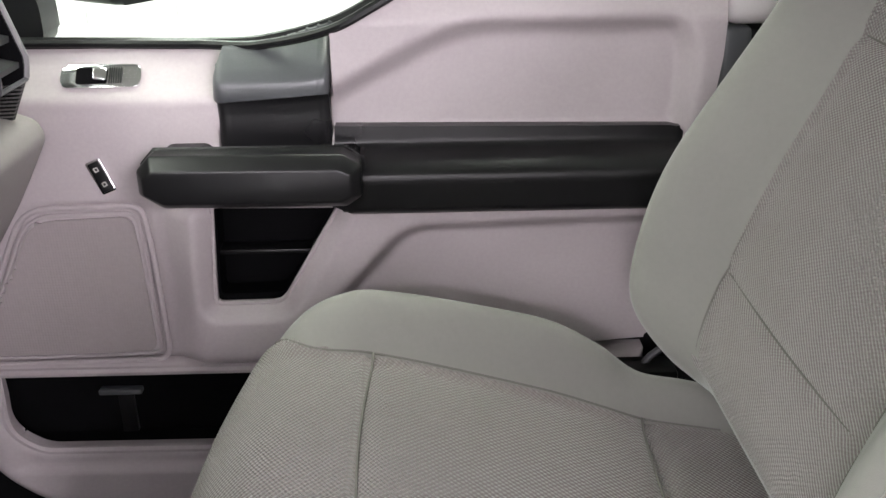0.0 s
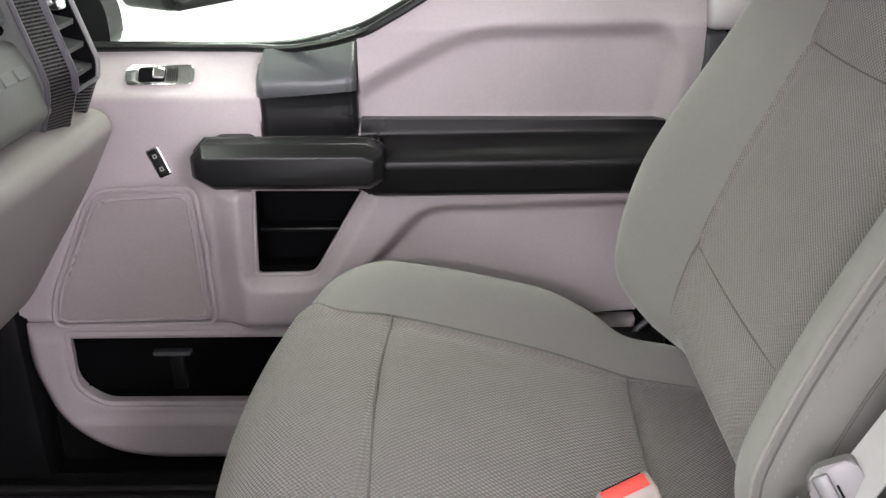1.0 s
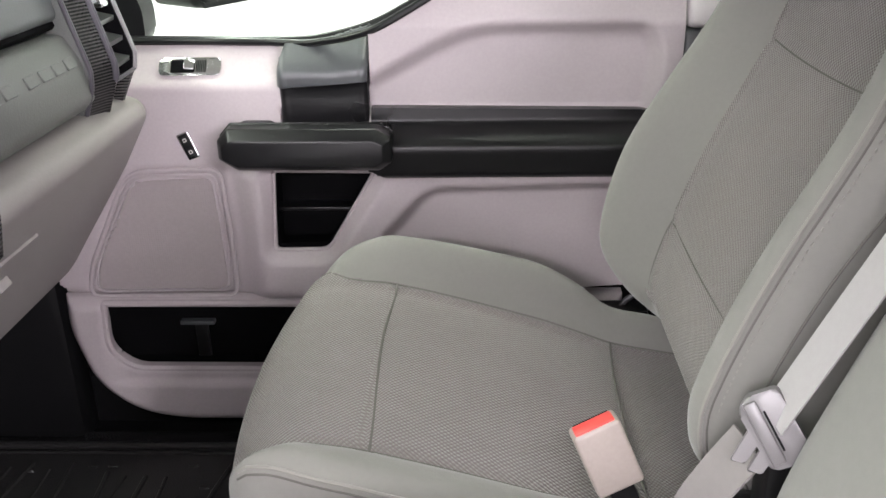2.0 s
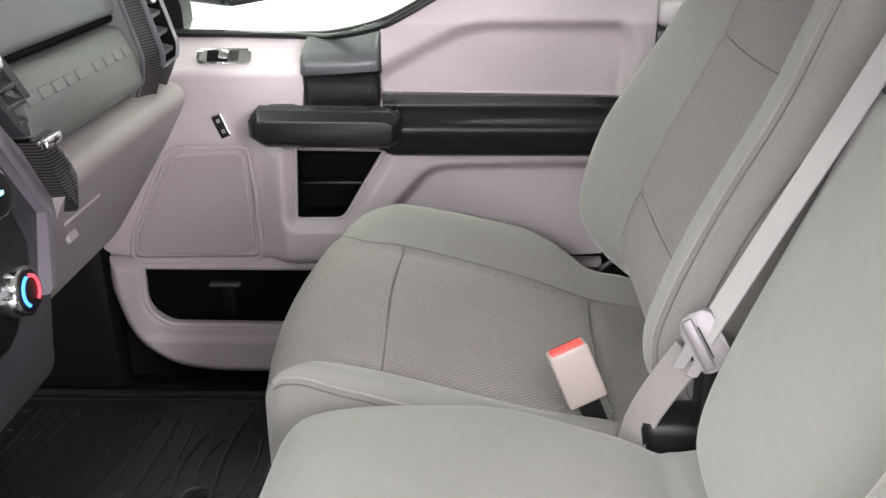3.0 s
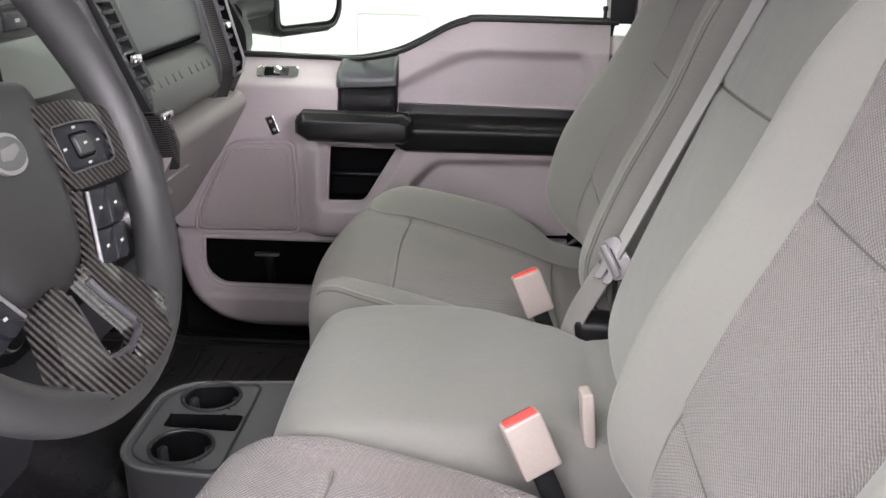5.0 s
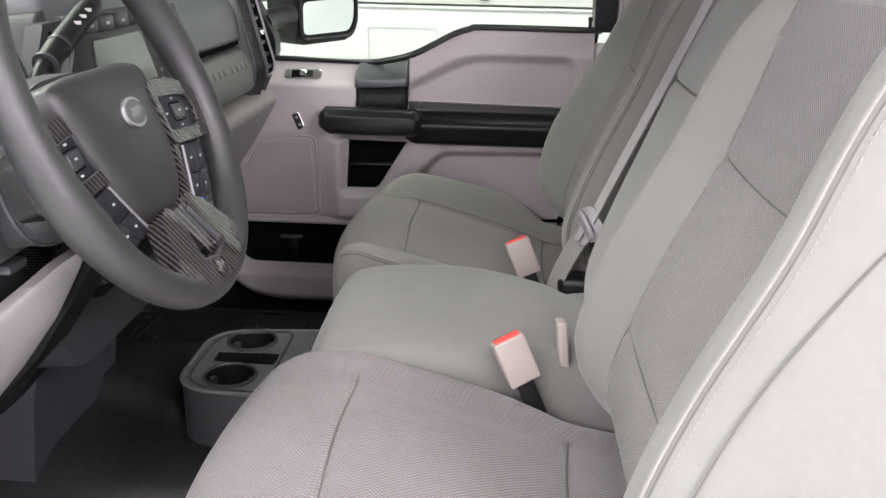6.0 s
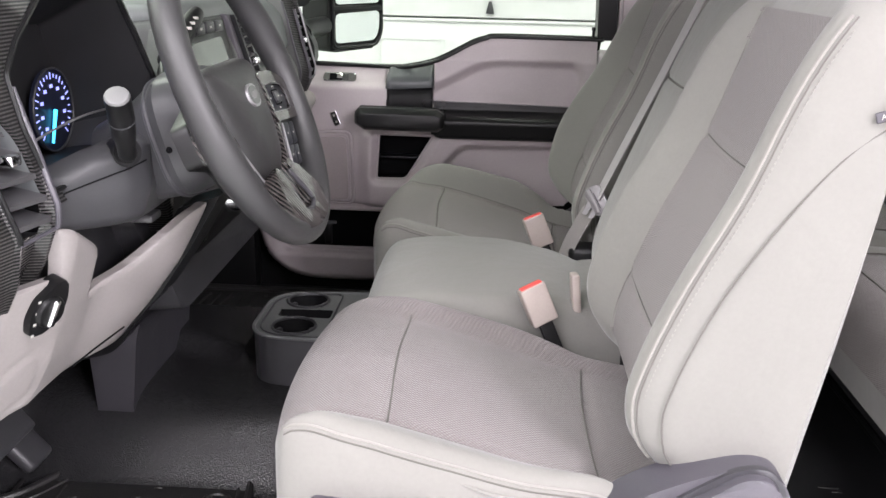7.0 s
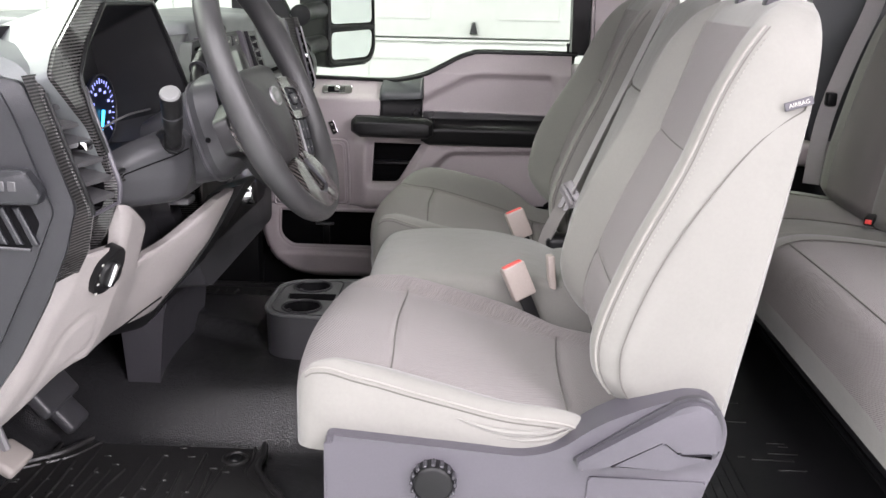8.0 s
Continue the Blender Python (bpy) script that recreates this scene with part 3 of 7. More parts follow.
def cushion_z(x, s, far=1.0):
    if s > 0:
        z = C_TOP(x) + far * FAR_ROLL(x) * bolster(s, 0.68, 0.92)
    else:
        z = C_TOP(x) + C_ROLL(x) * bolster(s, SEAM_S(x) - 0.06, min(0.97, SEAM_S(x) + 0.16))
    w = C_HW(x)
    if abs(s) < SEAM_S(x):
        z -= 0.004 * groove(x + 0.07, 0.007) + 0.005 * groove(x - 0.2, 0.009)
    if s < 0 or far == 1.0:
        z -= 0.004 * groove((abs(s) - SEAM_S(x)) * w, 0.007)
    if -0.07 < x < 0.2:
        z += 0.004 * math.sin(math.pi * (x + 0.07) / 0.27) * (1 - (s / 0.75) ** 2 if abs(s) < 0.75 else 0)
    return z


def back_z(x, s, far=1.0):
    if s > 0:
        z = B_TOP(x) + (far * FAR_BACK(x) + (1 - far) * 0.042 * B_ROLL(x)) * bolster(s, 0.55, 0.90)
    else:
        z = B_TOP(x) + 0.042 * B_ROLL(x) * bolster(s, 0.55, 0.93)
    w = B_HW(x)
    if abs(s) * w < 0.14:
        for q in SEAMS_UP:
            z -= 0.004 * groove(x - q - 0.25 * (s * w) ** 2, 0.006)
    z -= 0.0035 * groove(abs(s) * w - 0.135, 0.006)
    return z


def stations(a, b, n, ends=4):
    return [a + (b - a) * (0.5 - 0.5 * math.cos(math.pi * i / n)) * 0.55 + (b - a) * i / n * 0.45 for i in range(n + 1)]


def front_seat(yc, far, nose, label, edges=(-1, 1)):
    """A front seat on its base; far: how full the side roll towards +y still is; nose: how far its front is drawn back."""
    cz = lambda x, s: cushion_z(x, s, far)
    bz = lambda x, s: back_z(x, s, far)
    seat = thing("front_seat", label, "car seat", "front seats", "", (0.05, yc, 0))
    my = Matrix.Translation((0, yc, 0))

    def bowed(x, s):
        """How far the nose of the cushion is drawn back: rounded in plan, and by the seat's own setting."""
        f = min(1.0, max(0.0, (-0.04 - x) / 0.17))
        return f * f * (3 - 2 * f) * (nose + 0.020 * s * s)
    reg = lambda x, s: "insert" if abs(s) < SEAM_S(x) or (s > 0 and 1 not in edges) else "side"
    p = pillow(stations(-0.222, 0.30, 72), C_HW, lambda x: 0.225, cz, 0.026, reg, my, 96, 0.006, bowed)
    cush = part("seat_cushion", p["side"], CLOTH, seat, "grey-beige cloth side rolls")
    part("cushion_insert", p["insert"], INSERT, cush, "finely dotted grey woven insert")

    def top(x, s, lift=0.0):
        return (x + bowed(x, s), yc + s * C_HW(x), cz(x, s) + lift)
    part("seam", tube([top(-0.07 + 0.004 * math.cos(i / 4), -0.745 + 1.49 * i / 20, 0.0002) for i in range(21)], 0.0016, 5), SEAM, cush)
    part("seam", tube([top(0.2 - 0.3 * (0.17 ** 2 - (-0.17 + 0.34 * i / 20) ** 2), -0.745 + 1.49 * i / 20, 0.0002) for i in range(21)], 0.0016, 5), SEAM, cush)
    for e in edges:          # the far side of the driver cushion runs on plain
        part("seam", tube([top(-0.195 + 0.475 * i / 50, e * SEAM_S(-0.195 + 0.475 * i / 50), 0.0) for i in range(51)], 0.0013, 5), SEAM, cush)
        line = []
        for i in range(41):
            x = -0.203 + 0.410 * i / 40
            w = C_HW(x)
            line.append((x + bowed(x, e), yc + e * (w - 0.0035), cz(x, e * 0.985) - 0.0125))
        part("piping", tube(line, 0.0020, 6), SEAT_PIPING, cush)
        part("seam", tube([(a, b + e * 0.0022, c - 0.006) for a, b, c in line], 0.0011, 5), SEAM, cush)
    regb = lambda x, s: "insert" if abs(s) * B_HW(x) < 0.135 and 0.012 < x < 0.52 else "side"
    mb = my @ BACK
    p = pillow(stations(-0.01, 0.575, 70), B_HW, B_REAR, bz, 0.046, regb, mb, 56, 0.004)
    back = part("backrest", p["side"], CLOTH, seat, "grey-beige cloth side rolls and back")
    part("back_insert", p["insert"], INSERT, back, "finely dotted grey woven insert")

    def face(x, y, lift=0.0):
        return mb @ Vector((x, y, bz(x, y / B_HW(x)) + lift))
    for q in SEAMS_UP:
        part("seam", tube([face(q + 0.25 * (-0.135 + 0.27 * i / 16) ** 2, -0.135 + 0.27 * i / 16, 0.0010) for i in range(17)], 0.0009, 5), SEAM, back)
    for e in (-1, 1):
        part("seam", tube([face(0.02 + 0.50 * i / 36, e * 0.135, 0.0003) for i in range(37)], 0.0011, 5), SEAM, back)
        line, second = [], []
        for i in range(41):
            x = 0.0 + 0.525 * i / 40
            w = B_HW(x)
            zt, zr = bz(x, e * 0.999) - 0.046, B_REAR(x)
            line.append(mb @ Vector((x, e * (w - 0.0125), bz(x, e * 0.95) - 0.0125)))
            x2 = 0.0 + 0.46 * i / 40
            k = (i / 40) ** 5
            f2 = bz(x2, e * 0.999) - 0.046 - 0.075 * k
            second.append(mb @ Vector((x2, e * (B_HW(x2) + 0.0030), max(f2, B_REAR(x2) + 0.012))))
        part("piping", tube(line, 0.0022, 6), SEAT_PIPING, back)
        part("seam", tube(second, 0.0011, 5), SEAM, back)
        part("seam", tube([p + Vector((0.005, e * 0.0030, -0.001)) for p in line], 0.0009, 5), SEAM, back)
        fine = smooth_line(line, 161)
        off = Vector((0.011, e * 0.0060, 0.0))
        part("stitching", join(*[tube([fine[i] + off, fine[i + 1] + off], 0.0009, 4) for i in range(4, 156, 2)]), SEAT_PIPING, back)
    for y in (-0.07, 0.07):
        a = mb @ Vector((0.566, y, 0.085))
        post = part("headrest_sleeve", rbox(-0.012, 0.012, -0.012, 0.012, -0.01, 0.022, 0.004, 2, Matrix.Translation(a) @ pose(0, 0, 0, 0, RAKE, 0)), SHIELD, seat)
        part("headrest_post", cylinder(a, (math.sin(radians(RAKE)), 0, math.cos(radians(RAKE))), 0.006, 0.006, 0.09, 16), CHROME, post)
    # seat base with its plastic side shields
    part("base_frame", rbox(-0.16, 0.36, yc - 0.18, yc + 0.18, 0.05, 0.225, 0.02), BLACK, seat)
    for e in (-1, 1):
        part("seat_rail", rbox(-0.2, 0.42, yc + e * 0.17 - 0.02, yc + e * 0.17 + 0.02, -0.005, 0.06, 0.006), BLACK, seat)
    return seat


DRIVER_Y, PASSENGER_Y = -0.435, 0.405
driver_seat = front_seat(DRIVER_Y, 0.30, 0.004, "grey cloth driver seat with woven insert and lilac-grey base shield", (-1,))
passenger_seat = front_seat(PASSENGER_Y, 1.0, 0.011, "grey cloth front passenger seat with woven insert")

# side shield of the driver seat
ys = DRIVER_Y - 0.232
shield_o = rounded([(-0.150, 0.02), (-0.148, 0.272), (0.060, 0.256), (0.125, 0.250), (0.172, 0.262), (0.222, 0.302), (0.288, 0.332), (0.338, 0.348), (0.374, 0.344), (0.395, 0.305), (0.390, 0.262), (0.368, 0.20), (0.36, 0.02)], [0.01, 0.014, 0.05, 0.03, 0.03, 0.03, 0.04, 0.03, 0.02, 0.03, 0.02, 0.02, 0.01], 5)
shield = part("side_shield", plate(shield_o, ys + 0.035, ys - 0.022, "xz", 0.012, 3), SHIELD, driver_seat, "lilac-grey plastic side shield")
knob = part("lumbar_knob", cylinder((0.003, ys - 0.02, 0.211), (0, -1, 0), 0.031, 0.027, 0.022, 40, 0.005), BLACK, shield, "black ribbed round knob")
for i in range(16):
    a = i * math.pi / 8
    part("grip_rib", rbox(-0.0022, 0.0022, -0.009, 0.009, -0.003, 0.003, 0.0015, 1, Matrix.Translation((0.003 + 0.0298 * math.cos(a), ys - 0.030, 0.211 + 0.0298 * math.sin(a))) @ pose(0, 0, 0, 0, -math.degrees(a), 0)), SHIELD_DARK, knob)
lever_o = rounded([(0.194, 0.254), (0.202, 0.241), (0.238, 0.251), (0.307, 0.290), (0.329, 0.273), (0.382, 0.276), (0.381, 0.315), (0.364, 0.343), (0.334, 0.345), (0.299, 0.321)], [0.004, 0.003, 0.004, 0.003, 0.004, 0.004, 0.02, 0.02, 0.025, 0.03], 4)
cover_ = part("recliner_cover", plate(lever_o, ys - 0.018, ys - 0.040, "xz", 0.0035, 3), SHIELD, driver_seat, "grey raised recliner cover")
rise_o = rounded([(0.190, 0.252), (0.199, 0.237), (0.385, 0.262), (0.386, 0.318), (0.368, 0.350), (0.332, 0.350), (0.292, 0.326)], [0.004, 0.004, 0.01, 0.02, 0.02, 0.025, 0.03], 4)
# darker grey paints the shaded side of the rise under the cover
part("cover_base", plate(rise_o, ys - 0.018, ys - 0.027, "xz", 0.003, 2), SHIELD_DARK, cover_, "rise round the recliner cover, its shade put in as darker grey")
lev = rounded([(0.240, 0.247), (0.308, 0.2865), (0.330, 0.2685), (0.376, 0.268), (0.318, 0.246)], [0.003, 0.003, 0.004, 0.004, 0.006], 4)
part("recliner_lever", plate(lev, ys - 0.018, ys - 0.036, "xz", 0.003, 3), SHIELD, driver_seat, "grey recliner lever")
part("shield_step", plate(rounded([(0.21, 0.12), (0.213, 0.226), (0.374, 0.224), (0.352, 0.196), (0.34, 0.12)], [0.01, 0.006, 0.006, 0.02, 0.01], 4), ys - 0.018, ys - 0.0255, "xz", 0.003, 3), SHIELD, shield)
ysp = PASSENGER_Y + 0.232
for pts, r in (([(0.030, 0.292), (0.085, 0.276), (0.140, 0.273), (0.188, 0.284)], 0.0042), ([(0.055, 0.272), (0.115, 0.262), (0.165, 0.268), (0.190, 0.282)], 0.0034), ([(0.000, 0.268), (0.050, 0.258), (0.100, 0.252)], 0.0028)):
    fold = smooth_line([(a, DRIVER_Y - 0.2285, b) for a, b in pts], 20)
    part("cloth_fold", tube(fold, [0.0004 + r * math.sin(math.pi * i / 19) ** 0.8 for i in range(20)], 8), CLOTH, driver_seat)
low_o = rounded([(-0.15, 0.02), (-0.148, 0.236), (0.30, 0.236), (0.36, 0.22), (0.36, 0.02)], 0.012, 4)
part("side_shield", plate(low_o, ysp - 0.035, ysp + 0.018, "xz", 0.012, 3), BLACK, passenger_seat, "black plastic side shield")
ysi = PASSENGER_Y - 0.21
part("inner_shield", plate(low_o, ysi + 0.02, ysi - 0.005, "xz", 0.006, 2), BLACK, passenger_seat)
part("inner_shield", plate(low_o, DRIVER_Y + 0.19, DRIVER_Y + 0.215, "xz", 0.006, 2), BLACK, driver_seat)

# middle seat
mid = thing("front_seat", "plain grey cloth middle seat between the front seats", "car seat", "front seats", "", (0.03, -0.012, 0))
M_HW = soft([(-0.165, 0.135), (-0.155, 0.165), (-0.13, 0.180), (0.0, 0.186), (0.07, 0.184), (0.13, 0.166), (0.18, 0.156), (0.27, 0.152)])
M_TOP = soft([(-0.165, 0.275), (-0.158, 0.312), (-0.145, 0.332), (-0.12, 0.345), (-0.05, 0.353), (0.08, 0.352), (0.17, 0.341), (0.215, 0.326), (0.24, 0.326), (0.275, 0.335)])
mm = Matrix.Translation((0, -0.012, 0))
p = pillow(stations(-0.165, 0.275, 44), M_HW, lambda x: 0.17, lambda x, s: M_TOP(x) - 0.010 * s * s - 0.004 * groove(x - 0.216, 0.006), 0.03, lambda x, s: "side", mm, 40, 0.004)
mcush = part("seat_cushion", p["side"], CLOTH, mid)
part("seam", tube([(0.216, -0.012 - 0.135 + 0.27 * i / 16, M_TOP(0.216) - 0.0045 - 0.010 * (-0.9 + 1.8 * i / 16) ** 2) for i in range(17)], 0.0013, 5), SEAM, mcush)
MB_HW = soft([(-0.01, 0.132), (0.02, 0.148), (0.2, 0.152), (0.45, 0.150), (0.53, 0.140), (0.575, 0.11)])
MB_TOP = soft([(-0.01, 0.075), (0.02, 0.105), (0.1, 0.118), (0.3, 0.116), (0.45, 0.113), (0.54, 0.10), (0.575, 0.075)])
mbk = Matrix.Translation((0, -0.020, 0)) @ BACK
p = pillow(stations(-0.01, 0.575, 90), MB_HW, lambda x: B_REAR(x) + 0.01, lambda x, s: MB_TOP(x) - 0.012 * s * s - 0.006 * groove(x - 0.372, 0.006), 0.035, lambda x, s: "side", mbk, 40, 0.003)
mback = part("backrest", p["side"], CLOTH, mid)
part("seam", tube([mbk @ Vector((0.372, -0.148 + 0.296 * i / 16, MB_TOP(0.372) - 0.0046 - 0.012 * (-0.987 + 1.974 * i / 16) ** 2)) for i in range(17)], 0.0020, 6), SEAM, mback)
part("base_frame", rbox(-0.13, 0.36, -0.15, 0.13, 0.10, 0.2, 0.02), BLACK, mid)

# ---- passenger door ----
door = thing("door_1", "closed front passenger door with beige trim and black armrest", "door", "", "structure", (-0.1, 0.8, 0.3))
BELT_LINE = [(-0.62, 0.612), (-0.40, 0.609), (-0.227, 0.606), (-0.17, 0.611), (-0.11, 0.626), (-0.06, 0.650), (-0.015, 0.674), (0.02, 0.686), (0.06, 0.691), (0.312, 0.690)]
TRIM_O = [(a, b - 0.004) for a, b in BELT_LINE[:-1]] + [(0.297, 0.686), (0.2955, 0.593), (0.287, 0.52), (0.279, 0.40), (0.262, 0.285), (0.235, 0.262), (0.16, 0.256), (0.0, 0.244), (-0.29, 0.236), (-0.32, 0.24), (-0.57, 0.243), (-0.60, 0.30)]
BIN_O = rounded([(-0.250, 0.436), (-0.108, 0.436), (-0.178, 0.320), (-0.256, 0.319)], [0.004, 0.004, 0.014, 0.008], 4)
UPPER_O = rounded([(-0.16, 0.50), (-0.122, 0.566), (0.020, 0.640), (0.255, 0.640), (0.278, 0.60), (0.270, 0.50)], [0.0, 0.02, 0.05, 0.03, 0.02, 0.0], 5)
LOWER_O = rounded([(-0.040, 0.420), (0.30, 0.428), (0.30, 0.24), (-0.20, 0.24), (-0.125, 0.325)], [0.03, 0.0, 0.0, 0.0, 0.03], 5)
POST_O = [(-0.232, 0.485), (-0.226, 0.56), (-0.222, 0.6055), (-0.17, 0.6105), (-0.108, 0.6265), (-0.111, 0.55), (-0.112, 0.485)]
POST_R = [(a, b + (0.02 if b > 0.60 else 0.0)) for a, b in POST_O]
SPEAKER_O = rounded([(-0.452, 0.429), (-0.333, 0.431), (-0.328, 0.36), (-0.326, 0.255), (-0.53, 0.252), (-0.523, 0.29)], [0.03, 0.014, 0.0, 0.014, 0.016, 0.05], 5)
RIM_O = rounded([(-0.456, 0.437), (-0.325, 0.439), (-0.320, 0.36), (-0.318, 0.247), (-0.539, 0.244), (-0.531, 0.29)], [0.03, 0.018, 0.0, 0.018, 0.018, 0.05], 5)


def trim_depth(X, Z):
    y = np.full(X.shape, 0.742)
    t = np.clip((Z - 0.548) / 0.020, 0, 1)
    front = 1 / (1 + np.exp((X + 0.170) / 0.010))
    rear = 1 - front
    y += front * (0.85 * np.clip(Z - 0.548, 0, 1) * t * t * (3 - 2 * t))
    y += rear * (0.45 * np.clip(Z - 0.632, 0, 1) - 0.012)
    y += 0.019 * ramp(sdf(UPPER_O, X, Z), 0.026)
    y += 0.020 * ramp(sdf(LOWER_O, X, Z), 0.020)
    bulge = np.clip((X + 0.312) / 0.045, 0, 1)
    bulge = bulge * bulge * (3 - 2 * bulge)
    y -= 0.020 * bulge * (1 - rear) * np.clip((0.45 - Z) / 0.02, 0, 1)
    y -= 0.008 * rear * np.clip((0.46 - Z) / 0.02, 0, 1)
    near = sdf(BIN_O, X, Z)
    y += 0.016 * np.clip(1 - near / 0.017, 0, 1)
    d = np.abs(sdf(SPEAKER_O, X, Z) - 0.001)
    y += 0.005 * np.exp(-(d / 0.0035) ** 2)
    d = np.abs(sdf(RIM_O, X, Z))
    y += 0.005 * np.exp(-(d / 0.0035) ** 2)
    y += 0.045 * ramp(sdf(POST_R, X, Z), 0.003)
    t = np.clip((0.262 - Z) / 0.024, 0, 1)
    y += 0.028 * t * t * t
    return y


trim = part("trim_panel", relief(-0.61, 0.315, 0.23, 0.695, 0.0045, trim_depth, TRIM_O, (BIN_O,), 0.010), DOOR_BEIGE, door, "pinkish beige moulded trim panel", 55)


def edge_roll(name, outline, depth, r, material, parent, closed=True, shift=0.0):
    """A rounded lip along the edge of a moulded panel."""
    a = np.array([p[0] for p in outline])
    b = np.array([p[1] for p in outline])
    y = depth(a, b) + shift
    return part(name, tube([(float(p), float(q), float(w)) for p, q, w in zip(a, y, b)], r, 8, closed), material, parent)


edge_roll("bin_lip", BIN_O, trim_depth, 0.0032, DOOR_BEIGE, door, True, 0.001)
sp_in = scaled(SPEAKER_O, 0.006)
part("speaker_grille", relief(-0.54, -0.32, 0.245, 0.44, 0.006, lambda X, Z: trim_depth(X, Z) * 0 + 0.7395 + 0.001 * np.abs(X + 0.42), sp_in, (), 0.006), PERFORATED, door, "perforated beige speaker grille")

edge_roll("grille_rim", RIM_O, lambda a, b: a * 0 + 0.7425, 0.0034, DOOR_BEIGE, door)
edge_roll("grille_edge", SPEAKER_O, lambda a, b: a * 0 + 0.7425, 0.0022, DOOR_BEIGE, door)
belt_s = [(p.x, p.z) for p in smooth_line([(a, 0, b - 0.001) for a, b in BELT_LINE], 70)]


def lip_depth(a, b):
    """Depth of the trim's upper edge, led straight across the slot of the post."""
    y = trim_depth(a, b - 0.006)
    ends = trim_depth(np.array((-0.25, -0.095)), np.array((0.600, 0.628)))
    return np.where((a > -0.25) & (a < -0.095), np.interp(a, (-0.25, -0.095), ends), y) - 0.001


edge_roll("belt_lip", belt_s, lip_depth, 0.0050, BLACK, door, False)

# black bin behind the pull handle
part("bin_back", plate(scaled(BIN_O, -0.012), 0.802, 0.792, "xz", 0.0), DEEP, door)
walls = ring_frame(scaled(BIN_O, -0.016), scaled(BIN_O, 0.0015), 0.762, 0.80, "xz")
part("bin_wall", walls, DEEP, door)
part("bin_shelf", rbox(-0.26, -0.13, 0.765, 0.80, 0.368, 0.374, 0.002), DOOR_DARK, door)

# black post between pull handle and window


def post_depth(X, Z):
    prof = [(0.48, 0.734), (0.54, 0.733), (0.552, 0.731), (0.558, 0.7275), (0.568, 0.7265), (0.576, 0.729), (0.585, 0.737), (0.594, 0.749), (0.61, 0.772), (0.63, 0.785)]
    y = np.interp(Z - 0.10 * np.clip(X + 0.15, 0, 1), [p[0] for p in prof], [p[1] for p in prof])
    edge = np.minimum(X + 0.232, -0.108 - X)
    return y + 0.010 * np.clip(1 - edge / 0.008, 0, 1) ** 2 - 0.0015 * np.exp(-((edge - 0.010) / 0.0016) ** 2)


POST_UP = [(-0.233, 0.553), (-0.231, 0.58), (-0.224, 0.6055), (-0.17, 0.6105), (-0.108, 0.6265), (-0.111, 0.562)]
POST_LOW = [(-0.232, 0.485), (-0.230, 0.552), (-0.112, 0.561), (-0.112, 0.485)]
# upper face lighter in colour for the window light that falls on it
part("door_post", relief(-0.236, -0.104, 0.545, 0.63, 0.003, post_depth, POST_UP, (), 0.010), DOOR_SLATE, door, "padded post top, window light put in as slate grey", 50)
part("post_foot", relief(-0.236, -0.104, 0.485, 0.565, 0.003, lambda X, Z: post_depth(X, Z) + 0.003, POST_LOW, (), 0.010), DOOR_DARK, door, "black lower post", 50)

# pull handle
pull_o = [(-0.304, 0.474), (-0.304, 0.499), (-0.290, 0.514), (-0.096, 0.513), (-0.078, 0.501), (-0.078, 0.468), (-0.094, 0.457), (-0.280, 0.458)]
pull_i = [(-0.295, 0.477), (-0.295, 0.494), (-0.285, 0.501), (-0.101, 0.500), (-0.088, 0.494), (-0.088, 0.472), (-0.099, 0.466), (-0.276, 0.467)]
pull = mesh_of([(a, y, b) for o, y in ((pull_o, 0.700), (pull_o, 0.676), (pull_i, 0.662)) for a, b in o], [(r * 8 + i, r * 8 + (i + 1) % 8, (r + 1) * 8 + (i + 1) % 8, (r + 1) * 8 + i) for r in range(2) for i in range(8)] + [tuple(range(8)), tuple(range(16, 24))])
bmesh.ops.bevel(pull, geom=list(pull.edges), offset=0.0022, segments=2, profile=0.5, affect="EDGES")
part("pull_handle", pull, DOOR_DARK, door, "black faceted door pull handle", 50)
part("handle_mount", plate(rounded([(-0.296, 0.480), (-0.296, 0.497), (-0.286, 0.508), (-0.244, 0.508), (-0.232, 0.495), (-0.232, 0.474), (-0.280, 0.472)], 0.006, 3), 0.748, 0.690, "xz", 0.004, 2), DOOR_DARK, door)
part("handle_mount", rbox(-0.108, -0.0815, 0.690, 0.745, 0.464, 0.5075, 0.006, 3), DOOR_DARK, door)

# armrest pad


def arm_depth(X, Z):
    prof = [(0.430, 0.722), (0.437, 0.706), (0.444, 0.700), (0.476, 0.692), (0.484, 0.693), (0.492, 0.703), (0.499, 0.716), (0.503, 0.728), (0.507, 0.731), (0.530, 0.733)]
    y = np.interp(Z, [p[0] for p in prof], [p[1] for p in prof])
    y = y + 0.014 * np.clip(1 - (0.268 - X) / 0.012, 0, 1) ** 2
    return y - 0.0012 * np.exp(-((Z - 0.5035) / 0.0015) ** 2)


ARM_O = rounded([(-0.108, 0.526), (0.258, 0.5205), (0.270, 0.50), (0.258, 0.436), (-0.09, 0.436), (-0.112, 0.45)], [0.0, 0.012, 0.01, 0.012, 0.0, 0.0], 3)
part("armrest_pad", relief(-0.115, 0.275, 0.43, 0.53, 0.0035, arm_depth, ARM_O, (), 0.02), DOOR_DARK, door, "black padded armrest strip", 50)

